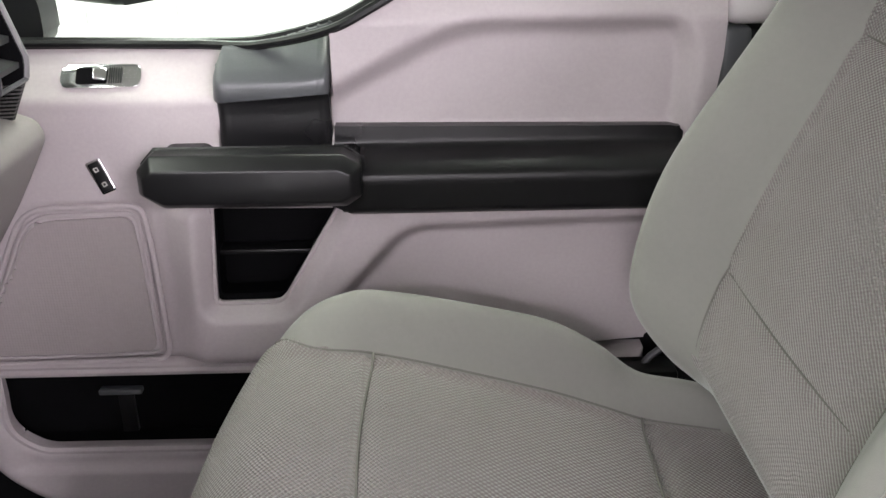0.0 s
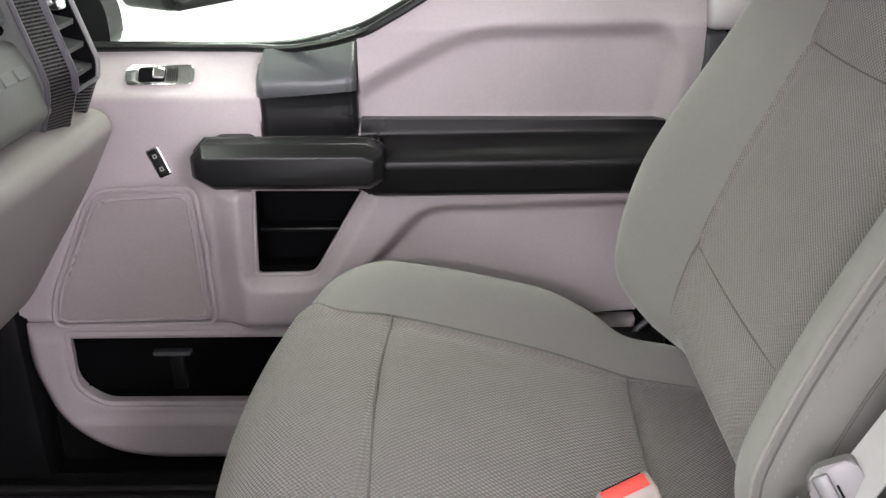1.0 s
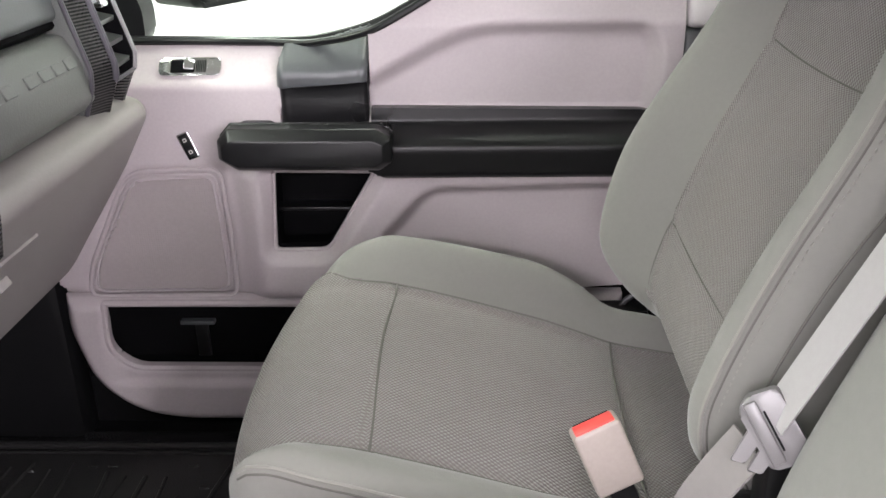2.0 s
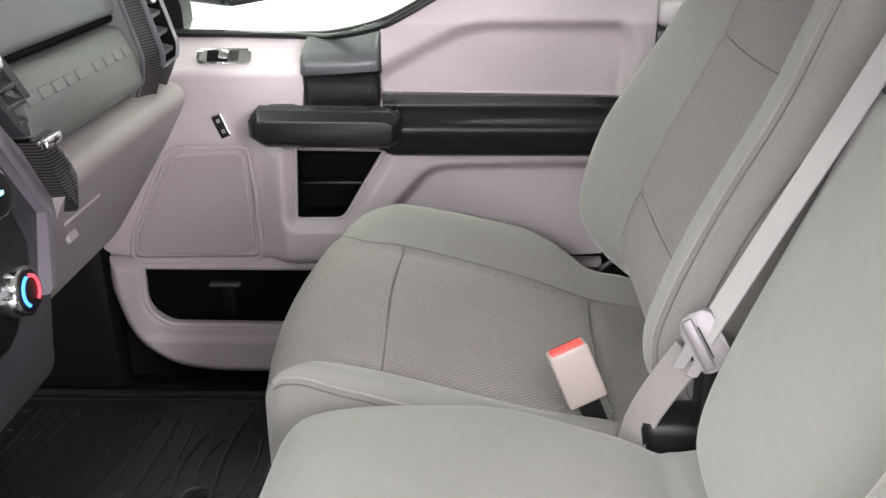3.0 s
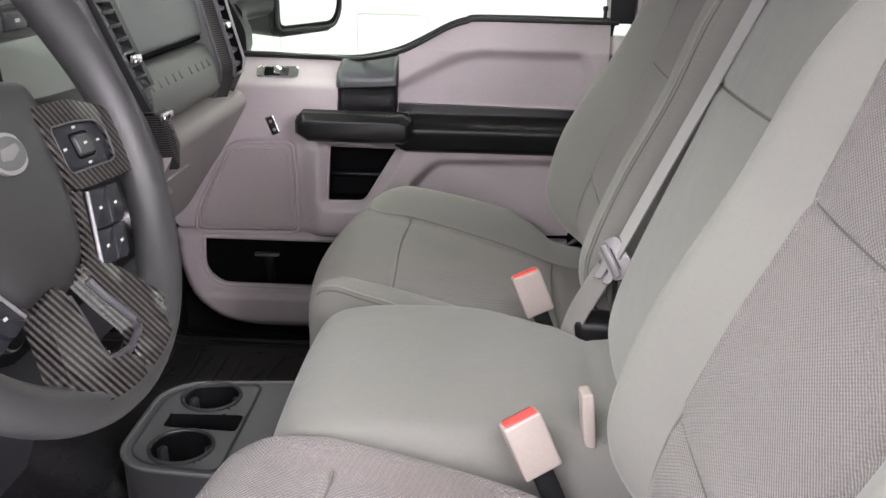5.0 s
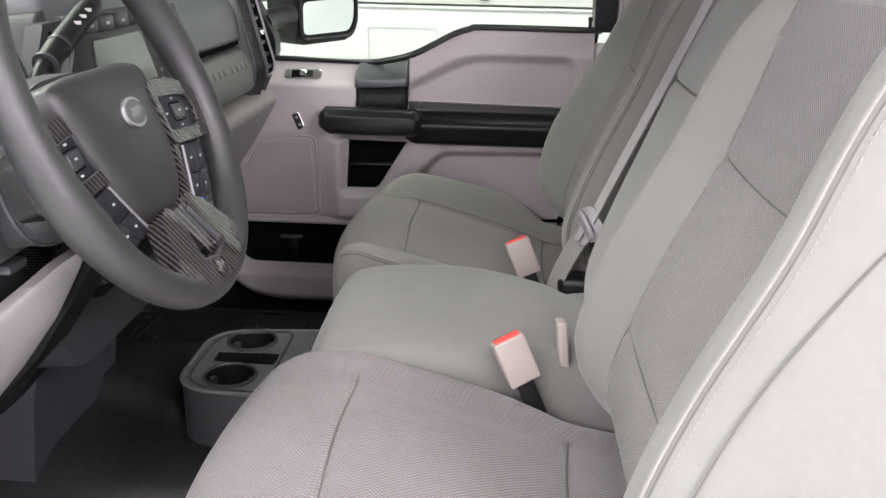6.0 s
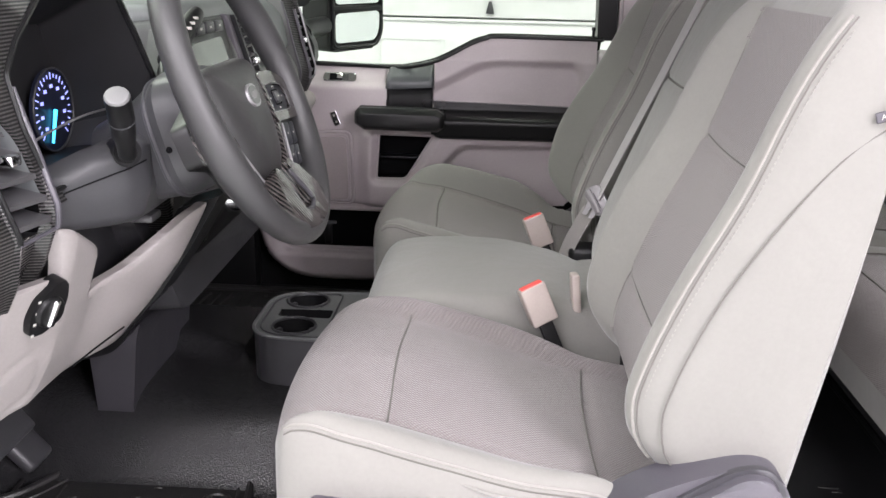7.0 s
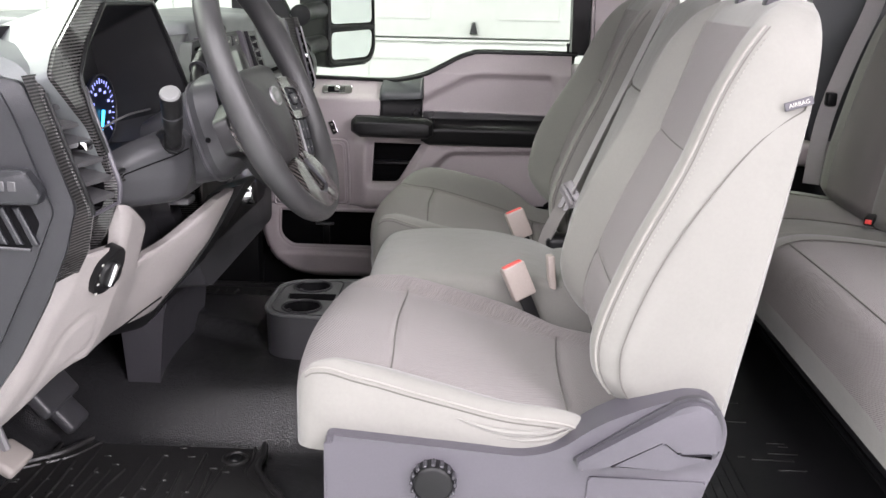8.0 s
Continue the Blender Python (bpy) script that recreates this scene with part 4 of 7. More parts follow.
# window switch in its chrome bezel
sw = pose(-0.353, 0.764, 0.576, 50, 0, 0)
sw_o = rounded([(-0.042, -0.0135), (0.040, -0.0135), (0.042, 0.0), (0.040, 0.0135), (-0.042, 0.0135), (-0.044, 0.0)], 0.010, 4)
bezel = part("window_switch", plate(sw_o, -0.004, 0.003, "xy", 0.0015, 2, sw), CHROME, door, "chrome window switch bezel")
part("switch_well", plate(rounded([(-0.027, -0.0095), (0.006, -0.0095), (0.006, 0.0095), (-0.027, 0.0095)], 0.003, 3), 0.002, 0.0036, "xy", 0, 1, sw), DEEP, bezel)
part("switch_rocker", rbox(-0.010, 0.004, -0.007, 0.007, 0.002, 0.010, 0.002, 2, sw @ pose(0, 0, 0, 0, 18, 0)), CHROME, bezel)
for i in range(6):
    part("switch_rib", rbox(0.008 + i * 0.0024, 0.0092 + i * 0.0024, -0.009, 0.009, 0.002, 0.0046, 0.0, 1, sw), BLACK, bezel)
# door lock switch
lk = pose(-0.3635, 0.7425, 0.4735, 90, 0, 0) @ pose(0, 0, 0, 0, 0, 22) @ Matrix.Diagonal((0.88, 0.88, 1, 1))
lock = part("lock_switch", plate(rounded([(-0.010, -0.022), (0.010, -0.022), (0.010, 0.022), (-0.010, 0.022)], 0.003, 3), -0.003, 0.003, "xy", 0.001, 2, lk), CHROME, door, "chrome-edged door lock switch")
part("lock_button", plate(rounded([(-0.0075, -0.0195), (0.0075, -0.0195), (0.0075, 0.0195), (-0.0075, 0.0195)], 0.002, 3), 0.002, 0.0045, "xy", 0.001, 2, lk), DOOR_DARK, lock)
for dz in (-0.010, 0.010):
    part("lock_mark", ring_frame(rounded([(-0.003, dz - 0.003), (0.003, dz - 0.003), (0.003, dz + 0.003), (-0.003, dz + 0.003)], 0.001, 2), rounded([(-0.0015, dz - 0.0015), (0.0015, dz - 0.0015), (0.0015, dz + 0.0015), (-0.0015, dz + 0.0015)], 0.0005, 2), 0.0045, 0.0049, "xy", 0, lk), PIPING, lock)

# lower map pocket
POCKET_O = rounded([(-0.578, 0.247), (-0.582, 0.19), (-0.556, 0.095), (-0.495, 0.046), (-0.43, 0.032), (0.24, 0.032), (0.24, 0.247)], [0.0, 0.05, 0.05, 0.05, 0.05, 0.0, 0.0], 9)
MOUTH_O = rounded([(-0.519, 0.236), (-0.523, 0.160), (-0.495, 0.124), (0.20, 0.122), (0.20, 0.236)], [0.004, 0.035, 0.03, 0.0, 0.0], 7)


def pocket_depth(X, Z):
    y = 0.724 + 0.0 * X
    y += 0.02 * np.clip(sdf(POCKET_O, X, Z) / 0.022 + 1, 0, 1) ** 2
    crest = np.clip((Z - 0.098) / 0.012, 0, 1)
    side = np.clip((X + 0.535) / 0.04, 0, 1)
    y += 0.010 * crest * crest * (3 - 2 * crest) * side * side * (3 - 2 * side) * np.clip((0.22 - Z) / 0.02, 0, 1)
    y += 0.004 * np.clip(1 - sdf(MOUTH_O, X, Z) / 0.006, 0, 1)
    return y


part("map_pocket", relief(-0.585, 0.24, 0.03, 0.25, 0.003, pocket_depth, POCKET_O, (MOUTH_O,), 0.02), DOOR_BEIGE, door, "beige lower map pocket", 50)
edge_roll("pocket_lip", MOUTH_O, pocket_depth, 0.0055, DOOR_BEIGE, door, True, 0.0015)
# near-black sheets: the shade inside the pocket is put into their colour
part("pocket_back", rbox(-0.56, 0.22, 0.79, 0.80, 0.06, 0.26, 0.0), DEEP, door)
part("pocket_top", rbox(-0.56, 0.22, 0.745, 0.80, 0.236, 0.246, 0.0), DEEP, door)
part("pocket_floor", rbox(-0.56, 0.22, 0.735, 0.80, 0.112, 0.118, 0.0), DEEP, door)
part("pocket_bar", rbox(-0.425, -0.372, 0.775, 0.788, 0.178, 0.185, 0.002), DOOR_SLATE, door)
part("pocket_rib", rbox(-0.405, -0.385, 0.782, 0.789, 0.12, 0.18, 0.002), DOOR_DARK, door)

# window: seal, outer door skin, rear frame, lock pin, glass
part("window_seal", tube([(p.x, 0.794, p.z) for p in smooth_line([(a, 0, b - 0.003) for a, b in BELT_LINE], 60)], 0.0075, 8), BLACK, door, "black rubber window seal")
skin = [(-0.75, -0.12), (-0.75, 0.598)] + [(a, b - 0.035) for a, b in BELT_LINE] + [(0.36, 0.65), (0.36, -0.12)]
part("outer_skin", plate(skin, 0.815, 0.90, "xz", 0.01, 2), SHELL_PAINT, door, "pale painted outer door skin", 30)
part("inner_core", plate([(-0.74, -0.11), (-0.74, 0.585), (-0.62, 0.590)] + [(a, b - 0.003) for a, b in BELT_LINE] + [(0.30, 0.60), (0.30, -0.11)], 0.801, 0.809, "xz", 0.0), BLACK, door)
part("window_frame", plate(rounded([(0.298, 0.685), (0.29, 1.0), (0.27, 1.27), (0.31, 1.27), (0.338, 1.0), (0.345, 0.685)], 0.004), 0.775, 0.85, "xz", 0.006), BLACK, door, "black window frame upright")
part("window_frame", tube([(0.29, 0.81, 1.25), (-0.3, 0.81, 1.24), (-0.62, 0.81, 1.08), (-0.95, 0.81, 0.75), (-0.98, 0.81, 0.6)], 0.02, 8), BLACK, door)
pane = part("window_pane", plate([(a, b) for a, b in BELT_LINE] + [(0.30, 1.24), (-0.3, 1.24), (-0.62, 1.08), (-0.95, 0.75), (-0.95, 0.60)], 0.812, 0.816, "xz", 0.0), WINDOW_GLASS, door, "clear door glass")
pane.visible_shadow = False
pin = part("lock_pin", cylinder((0.287, 0.772, 0.684), (0, 0, 1), 0.0035, 0.0035, 0.03, 12), BLACK, door, "black lock pin")
part("pin_head", cylinder((0.287, 0.772, 0.710), (0, 0, 1), 0.0055, 0.0045, 0.008, 14, 0.001), BLACK, pin)
part("pin_foot", cylinder((0.287, 0.772, 0.684), (0, 0, 1), 0.010, 0.007, 0.006, 16), BLACK, pin)

# B-pillar with belt guide
pillar = thing("b_pillar", "dark B-pillar trim with beige upper and belt guide cap", "pillar trim", "", "structure", (0.4, 0.8, 0))
part("lower_trim", plate(rounded([(0.285, 0.02), (0.292, 0.48), (0.315, 0.64), (0.46, 0.64), (0.47, 0.02)], 0.01), 0.85, 0.79, "xz", 0.01), BLACK, pillar)
part("upper_trim", plate(rounded([(0.35, 0.63), (0.338, 1.28), (0.42, 1.28), (0.47, 0.63)], 0.01), 0.86, 0.775, "xz", 0.012, 3), DOOR_BEIGE, pillar, "beige upper trim")
part("belt_guide_cap", rbox(0.298, 0.352, 0.738, 0.80, 0.622, 0.662, 0.012, 3), plain("guide_cap_grey", (0.52, 0.5, 0.49), 0.4), pillar, "light beige rounded cap")
part("belt_guide_tube", rbox(0.297, 0.330, 0.746, 0.795, 0.42, 0.6200, 0.008, 3), DOOR_SLATE, pillar)
part("seat_anchor", tube([(0.20, 0.70, 0.20), (0.24, 0.715, 0.25), (0.29, 0.73, 0.28)], 0.0045, 8), SHIELD_DARK, pillar)
part("anchor_cover", rbox(0.20, 0.27, 0.69, 0.73, 0.225, 0.245, 0.006, 2, None), BLACK, pillar)

# door mirror outside
mir = thing("door_mirror", "large black towing mirror on the passenger door", "mirror", "", "", (-0.45, 1.1, 0.62))
MM = pose(-0.372, 1.165, 0, 0, 0, -36.6)
part("housing", plate(rounded([(-0.112, 0.606), (-0.118, 1.0), (0.105, 1.0), (0.112, 0.66), (0.09, 0.612)], 0.025, 4), -0.11, 0.0, "yz", 0.010, 3, MM), BLACK, mir, "black mirror housing")
part("upper_glass", plate(rounded([(-0.088, 0.742), (-0.090, 0.98), (0.086, 0.98), (0.094, 0.745)], 0.015, 4), 0.0005, 0.003, "yz", 0.001, 1, MM), MIRROR, mir, "mirror glass")
part("lower_glass", plate(rounded([(-0.088, 0.632), (-0.088, 0.716), (0.094, 0.722), (0.092, 0.668), (0.076, 0.636)], 0.015, 4), 0.0005, 0.003, "yz", 0.001, 1, MM), MIRROR, mir, "convex lower mirror glass")
part("glass_frame", tube([MM @ Vector((0.002, a, b)) for a, b in rounded([(-0.098, 0.620), (-0.101, 0.99), (0.096, 0.99), (0.104, 0.66), (0.083, 0.622)], 0.02, 4)], 0.006, 6, True), BLACK, mir)
part("divider", rbox(0.0, 0.008, -0.10, 0.10, 0.722, 0.738, 0.003, 2, MM), BLACK, mir)
for z in (0.675, 0.775):
    part("arm", tube([(-0.47, 0.84, z), (-0.48, 0.95, z + 0.005), (-0.45, 1.06, z + 0.01)], [0.030, 0.026, 0.026], 12), BLACK, mir)
part("mount", plate(rounded([(-0.66, 0.60), (-0.66, 0.90), (-0.53, 0.84), (-0.43, 0.65), (-0.43, 0.60)], 0.015), 0.82, 0.87, "xz", 0.008), BLACK, mir)

# ---- dashboard ----
dash = thing("dashboard", "charcoal and beige truck dashboard with carbon-look trim", "dashboard", "", "", (-0.6, 0, 0.3))


def skinned(profiles, ys_, close=True):
    """A body between profiles in the xz plane, one for each y, all with as many points."""
    n = len(profiles[0])
    verts = [(a, y, b) for prof, y in zip(profiles, ys_) for a, b in prof]
    faces = []
    for i in range(len(profiles) - 1):
        for j in range(n if close else n - 1):
            k = (j + 1) % n
            faces.append((i * n + j, i * n + k, (i + 1) * n + k, (i + 1) * n + j))
    if close:
        faces += [tuple(range(n)), tuple(range((len(profiles) - 1) * n, len(profiles) * n))]
    return mesh_of(verts, faces)


def profile(points, r, n=4):
    return rounded(points, r, n)


# passenger half: pad, middle panel with raised bars, glove box panel
pad_p = profile([(-1.02, 0.76), (-0.72, 0.80), (-0.52, 0.785), (-0.462, 0.745), (-0.448, 0.668), (-0.47, 0.655), (-1.02, 0.60)], [0.0, 0.1, 0.06, 0.04, 0.008, 0.008, 0.0])
part("pad", skinned([pad_p, pad_p], (0.27, 0.74)), DASH_PAD, dash, "dark slate soft dash pad", 30)
mid_p = profile([(-0.475, 0.652), (-0.446, 0.648), (-0.428, 0.615), (-0.424, 0.572), (-0.440, 0.556), (-0.55, 0.55), (-0.55, 0.65)], [0.004, 0.008, 0.012, 0.012, 0.006, 0.0, 0.0])
part("middle_panel", skinned([mid_p, mid_p], (0.28, 0.64)), DASH_MID, dash, "grey-green middle panel with raised bars", 30)
low_p = profile([(-0.55, 0.552), (-0.44, 0.549), (-0.416, 0.540), (-0.408, 0.522), (-0.447, 0.450), (-0.498, 0.367), (-0.524, 0.324), (-0.533, 0.312), (-0.62, 0.312), (-0.62, 0.5)], [0.0, 0.012, 0.008, 0.016, 0.04, 0.04, 0.01, 0.004, 0.0, 0.0])
END_Y = ((0.30, 0.670), (0.325, 0.690), (0.449, 0.730), (0.535, 0.737), (0.56, 0.737))


def slanted(prof, y0, fractions):
    """The profile drawn from y0 towards an end that slants with height."""
    n = len(prof)
    verts = [(a - d, y0 + (lerp_table(END_Y, b) - y0) * f, b - d * 0.4) for f, d in fractions for a, b in prof]
    faces = [(i * n + j, i * n + (j + 1) % n, (i + 1) * n + (j + 1) % n, (i + 1) * n + j) for i in range(len(fractions) - 1) for j in range(n)]
    return mesh_of(verts, faces + [tuple(range(n)), tuple(range((len(fractions) - 1) * n, len(fractions) * n))])


part("glove_box_panel", slanted(low_p, 0.30, ((0, 0), (0.3, 0), (0.6, 0), (0.97, 0), (0.988, 0.001), (0.996, 0.003), (1.0, 0.007))), DASH_LOW, dash, "beige lower dash panel", 35)
part("under_panel", rbox(-0.95, -0.60, -0.78, 0.80, 0.30, 0.62, 0.0), BLACK, dash)
part("panel_gap", tube([(-0.458, 0.285, 0.6600), (-0.458, 0.640, 0.6600)], 0.0055, 6), DEEP, dash)
part("glove_box_lip", tube([(-0.4395, 0.34, 0.464), (-0.4395, 0.44, 0.464)], 0.0028, 6), DASH_LOW, dash)
latch_m = pose(-0.458, 0.385, 0.432, 0, -31, 0)
part("glove_box_latch", rbox(-0.004, 0.005, -0.012, 0.012, -0.008, 0.008, 0.003, 2, latch_m), DASH_LOW, dash)
# raised shapes in place of the embossed word
y_bar, widths = 0.290, (0.025, 0.025, 0.025, 0.023, 0.025, 0.0, 0.026, 0.025, 0.023, 0.025)
for k, w in enumerate(widths):
    if w:
        o = rounded([(-w / 2, -0.0068), (w / 2, -0.0068), (w / 2, 0.0068), (-w / 2, 0.0068)], 0.0025, 3)
        part("raised_shape", plate(o, -0.003, 0.0016, "yz", 0.0008, 1, Matrix.Translation((-0.4312, y_bar + w / 2, 0.6205)) @ pose(0, 0, 0, 0, -29, 0)), DASH_MID, dash)
    y_bar += (w or 0.010) + 0.0072


def sign_y(s, y):
    """y on the passenger side (s = 1) or its mirror image on the driver side."""
    return y if s > 0 else -0.03 - y


POD_Z = (0.775, 0.735, 0.672, 0.607, 0.585, 0.532, 0.500)


def vent_pod(s, x_nose, y_nose, x_out, y_out, x_cap, y_cap, back, top=0.775, edge=None):
    """Tall end vent in a pod: carbon-look walls round an opening with slats, from z tables."""
    def row(v):
        z = top + (POD_Z[-1] - top) * v
        f = lambda q: float(np.interp(-z, [-c for c in POD_Z], q))
        xn, yn, xo, yo, xc = f(x_nose), s * f(y_nose), f(x_out), s * f(y_out), f(x_cap)
        return z, [(xn - 0.10, yn - 0.036), (xn - back, yn - 0.036), (xn - 0.005, yn - 0.006), (xn, yn - 0.001), (xn - 0.001, yn + 0.004), (xn - 0.016, yn + 0.008), (xo - 0.018, yo - 0.008), (xo - 0.001, yo - 0.005), (xo, yo), (xo - 0.004, yo + 0.005), (xc, y_cap)]

    def at(k, v):
        z, p = row(v)
        return Vector((p[k][0], s * p[k][1], z))
    y0, y1 = sorted((at(5, 0.5).y - s * 0.006, at(6, 0.5).y + s * 0.006))
    col = part("end_vent", rbox(-0.53, -0.492, y0, y1, 0.56, 0.75, 0.0), DEEP, dash, "black vent well")
    verts = [at(k, q / 30) for q in range(31) for k in range(11)]
    faces = {"bezel": [], "pod_side": [], "inner_wall": []}
    for a in range(30):
        for k in range(10):
            if k == 5 and 4 <= a < 21:
                continue
            where = "pod_side" if k == 0 else "inner_wall" if k == 6 and 4 <= a < 21 else "bezel"
            faces[where].append((a * 11 + k, a * 11 + k + 1, (a + 1) * 11 + k + 1, (a + 1) * 11 + k))
    part("bezel", mesh_of(verts, faces["bezel"]), CARBON, col, "striped carbon-look pod", 25)
    part("pod_side", mesh_of(verts, faces["pod_side"]), DASH_MID, col, "grey pod flank", 25)
    part("inner_wall", mesh_of(verts, faces["inner_wall"]), DEEP, col, "", 25)
    for k in (5, 6):
        rim = [at(k, q / 30) for q in range(4, 22)]
        deep = [p + Vector((-0.05, 0, 0)) for p in rim]
        n = len(rim)
        part("well_side", mesh_of(rim + deep, [(i, i + 1, n + i + 1, n + i) for i in range(n - 1)]), DEEP, col)
    for q in range(6):
        v = 0.165 + q * 0.093
        a, b = at(5, v) + Vector((0.013, 0, 0)), at(6, v) + Vector((0.013, s * 0.004, 0))
        bk = Vector((-0.046, 0, 0.012))
        t = Vector((0.0004, 0, 0.0028))
        lo = [a - t, b - t, b + bk - t, a + bk - t]
        hi = [a + t, b + t, b + bk + t, a + bk + t]
        part("vent_slat", mesh_of(lo + hi, [(0, 1, 2, 3), (4, 5, 6, 7), (0, 1, 5, 4), (1, 2, 6, 5), (2, 3, 7, 6), (3, 0, 4, 7)]), VENT_GREY, col)
    p = (at(5, 0.36) + at(6, 0.36)) / 2
    part("vent_tab", rbox(p.x - 0.012, p.x + 0.022, p.y - 0.010, p.y + 0.010, p.z - 0.006, p.z + 0.006, 0.003, 2), CHROME, col, "chrome vent tab")
    part("inner_edge", tube([at(3, 0.09 + 0.59 * q / 16) for q in range(17)], 0.0042, 8), SHIELD, col, "satin lilac-grey inner edge")
    part("outer_edge", tube([at(8, 0.09 + 0.59 * q / 16) for q in range(17)], 0.0032, 8), edge or BLACK, col)
    part("lower_edge", tube([at(3, 0.685) + (at(8, 0.685) - at(3, 0.685)) * q / 4 for q in range(5)], 0.0024, 8), SHIELD, col)
    part("wall_edge", tube([at(1, 0.02 + 0.80 * q / 20) for q in range(21)], 0.003, 8), SHIELD, col, "satin lilac-grey edge")
    return col


vent_pod(1, (-0.447, -0.436, -0.421, -0.404, -0.407, -0.432, -0.47), (0.634, 0.635, 0.636, 0.637, 0.640, 0.656, 0.66), (-0.449, -0.438, -0.423, -0.406, -0.410, -0.436, -0.47), (0.700, 0.702, 0.706, 0.710, 0.710, 0.712, 0.712), (-0.52, -0.51, -0.495, -0.48, -0.48, -0.50, -0.52), 0.738, 0.016, 0.775, SATIN)
vent_pod(-1, (-0.470, -0.458, -0.436, -0.414, -0.418, -0.446, -0.468), (-0.642, -0.648, -0.655, -0.661, -0.656, -0.640, -0.634), (-0.481, -0.468, -0.448, -0.428, -0.424, -0.437, -0.456), (-0.728, -0.731, -0.732, -0.729, -0.723, -0.717, -0.710), (-0.488, -0.474, -0.453, -0.432, -0.434, -0.450, -0.466), 0.757, 0.030, 0.752)

# ---- centre stack ----
stack = thing("centre_stack", "charcoal centre stack with screen, vents and climate knobs", "centre console", "", "", (-0.45, -0.015, 0.45))
st_o = [(-0.205, 0.775), (0.21, 0.775), (0.235, 0.72), (0.300, 0.59), (0.344, 0.505), (0.270, 0.42), (0.24, 0.33), (-0.27, 0.33), (-0.325, 0.42), (-0.402, 0.505), (-0.355, 0.59), (-0.225, 0.72)]
lean = pose(-0.450, 0, 0.60, 0, -5, 0) @ Matrix.Translation((0, 0, -0.60))
part("stack_body", plate(rounded(st_o, 0.02, 3), -0.12, 0.0, "yz", 0.006, 2, lean), CHARCOAL, stack)
part("crown_pad", rbox(-0.95, -0.462, -0.195, 0.29, 0.68, 0.795, 0.02, 3), DASH_PAD, stack)
part("screen_bezel", plate(rounded([(-0.195, 0.615), (0.165, 0.615), (0.10, 0.765), (-0.13, 0.765)], 0.012, 3), 0.0, 0.010, "yz", 0.004, 2, lean), BLACK, stack, "black screen surround")
part("screen", plate(rounded([(-0.090, 0.662), (0.116, 0.652), (0.072, 0.728), (-0.090, 0.728)], 0.006, 3), 0.010, 0.0125, "yz", 0.001, 1, lean), SCREEN, stack, "display with a pale green-grey reflection put into its colour")
for k in range(4):
    y = -0.118 + k * 0.052
    part("screen_button", rbox(0.008, 0.016, y, y + 0.044, 0.738, 0.758, 0.003, 2, lean), CHARCOAL, stack)
    part("button_mark", rbox(0.016, 0.0165, y + 0.017, y + 0.027, 0.746, 0.750, 0.0, 1, lean), PIPING, stack)
for k in range(3):
    part("screen_mark", rbox(0.0126, 0.0131, 0.128, 0.136, 0.632 + k * 0.014, 0.637 + k * 0.014, 0.0, 1, lean), PIPING, stack)
for s in (1, -1):
    fr = [(0.138, 0.762), (0.205, 0.760), (0.232, 0.722), (0.322, 0.592), (0.318, 0.582), (0.272, 0.586), (0.258, 0.600), (0.164, 0.728)]
    fr = [(sign_y(s, a), b) for a, b in fr]
    op = [(0.150, 0.752), (0.196, 0.750), (0.216, 0.722), (0.306, 0.598), (0.303, 0.594), (0.280, 0.596), (0.268, 0.606), (0.166, 0.740)]
    op = [(sign_y(s, a), b) for a, b in op]
    vent = part("centre_vent", plate(op, 0.001, 0.004, "yz", 0.0, 1, lean), DEEP, stack, "tall black centre vent")
    part("vent_frame", ring_frame(fr, op, 0.0, 0.021, "yz", 0.0, lean), CHARCOAL, vent)
    for q in range(8):
        z = 0.604 + q * 0.0195
        tt = (z - 0.60) / 0.145
        y0, y1 = 0.268 - 0.108 * tt, 0.306 - 0.108 * tt
        y0, y1 = sorted((sign_y(s, y0), sign_y(s, y1)))
        part("vent_slat", rbox(-0.014, 0.010, y0, y1, -0.003, 0.003, 0.0012, 1, lean @ Matrix.Translation((0.013, 0, z)) @ pose(0, 0, 0, 0, 20, 0)), VENT_GREY, vent)
    yy = sign_y(s, 0.236)
    part("vent_tab", rbox(0.016, 0.032, yy - 0.012, yy + 0.012, 0.662, 0.675, 0.003, 2, lean), CHROME, vent, "chrome vent tab")
    strip = [(0.112, 0.765), (0.136, 0.765), (0.158, 0.728), (0.246, 0.600), (0.266, 0.574), (0.308, 0.500), (0.262, 0.418), (0.244, 0.418), (0.286, 0.498), (0.228, 0.590), (0.146, 0.705)]
    strip = [(sign_y(s, a), b) for a, b in strip]
    part("side_strip", plate(strip, 0.0, 0.014, "yz", 0.004, 2, lean), STRIP, stack, "satin lilac-grey diagonal strip")
    wedge = [(sign_y(s, a), b) for a, b in ((0.108, 0.735), (0.148, 0.700), (0.236, 0.590), (0.198, 0.603))]
    part("side_wedge", plate(wedge, 0.0, 0.012, "yz", 0.002, 1, lean), DASH_MID, stack, "grey wedge beside the screen")
    clip_o = [(0.264, 0.582), (0.306, 0.584), (0.336, 0.524), (0.318, 0.486), (0.298, 0.512)]
    clip_o = [(sign_y(s, a), b) for a, b in clip_o]
    part("corner_trim", plate(clip_o, 0.0, 0.034, "yz", 0.006, 2, lean), CARBON, stack, "carbon-look corner trim")
    y0, y1 = sorted((sign_y(s, 0.270), sign_y(s, 0.306)))
    part("trim_clip", rbox(0.032, 0.042, y0, y1, 0.571, 0.583, 0.003, 2, lean), CHROME, stack)


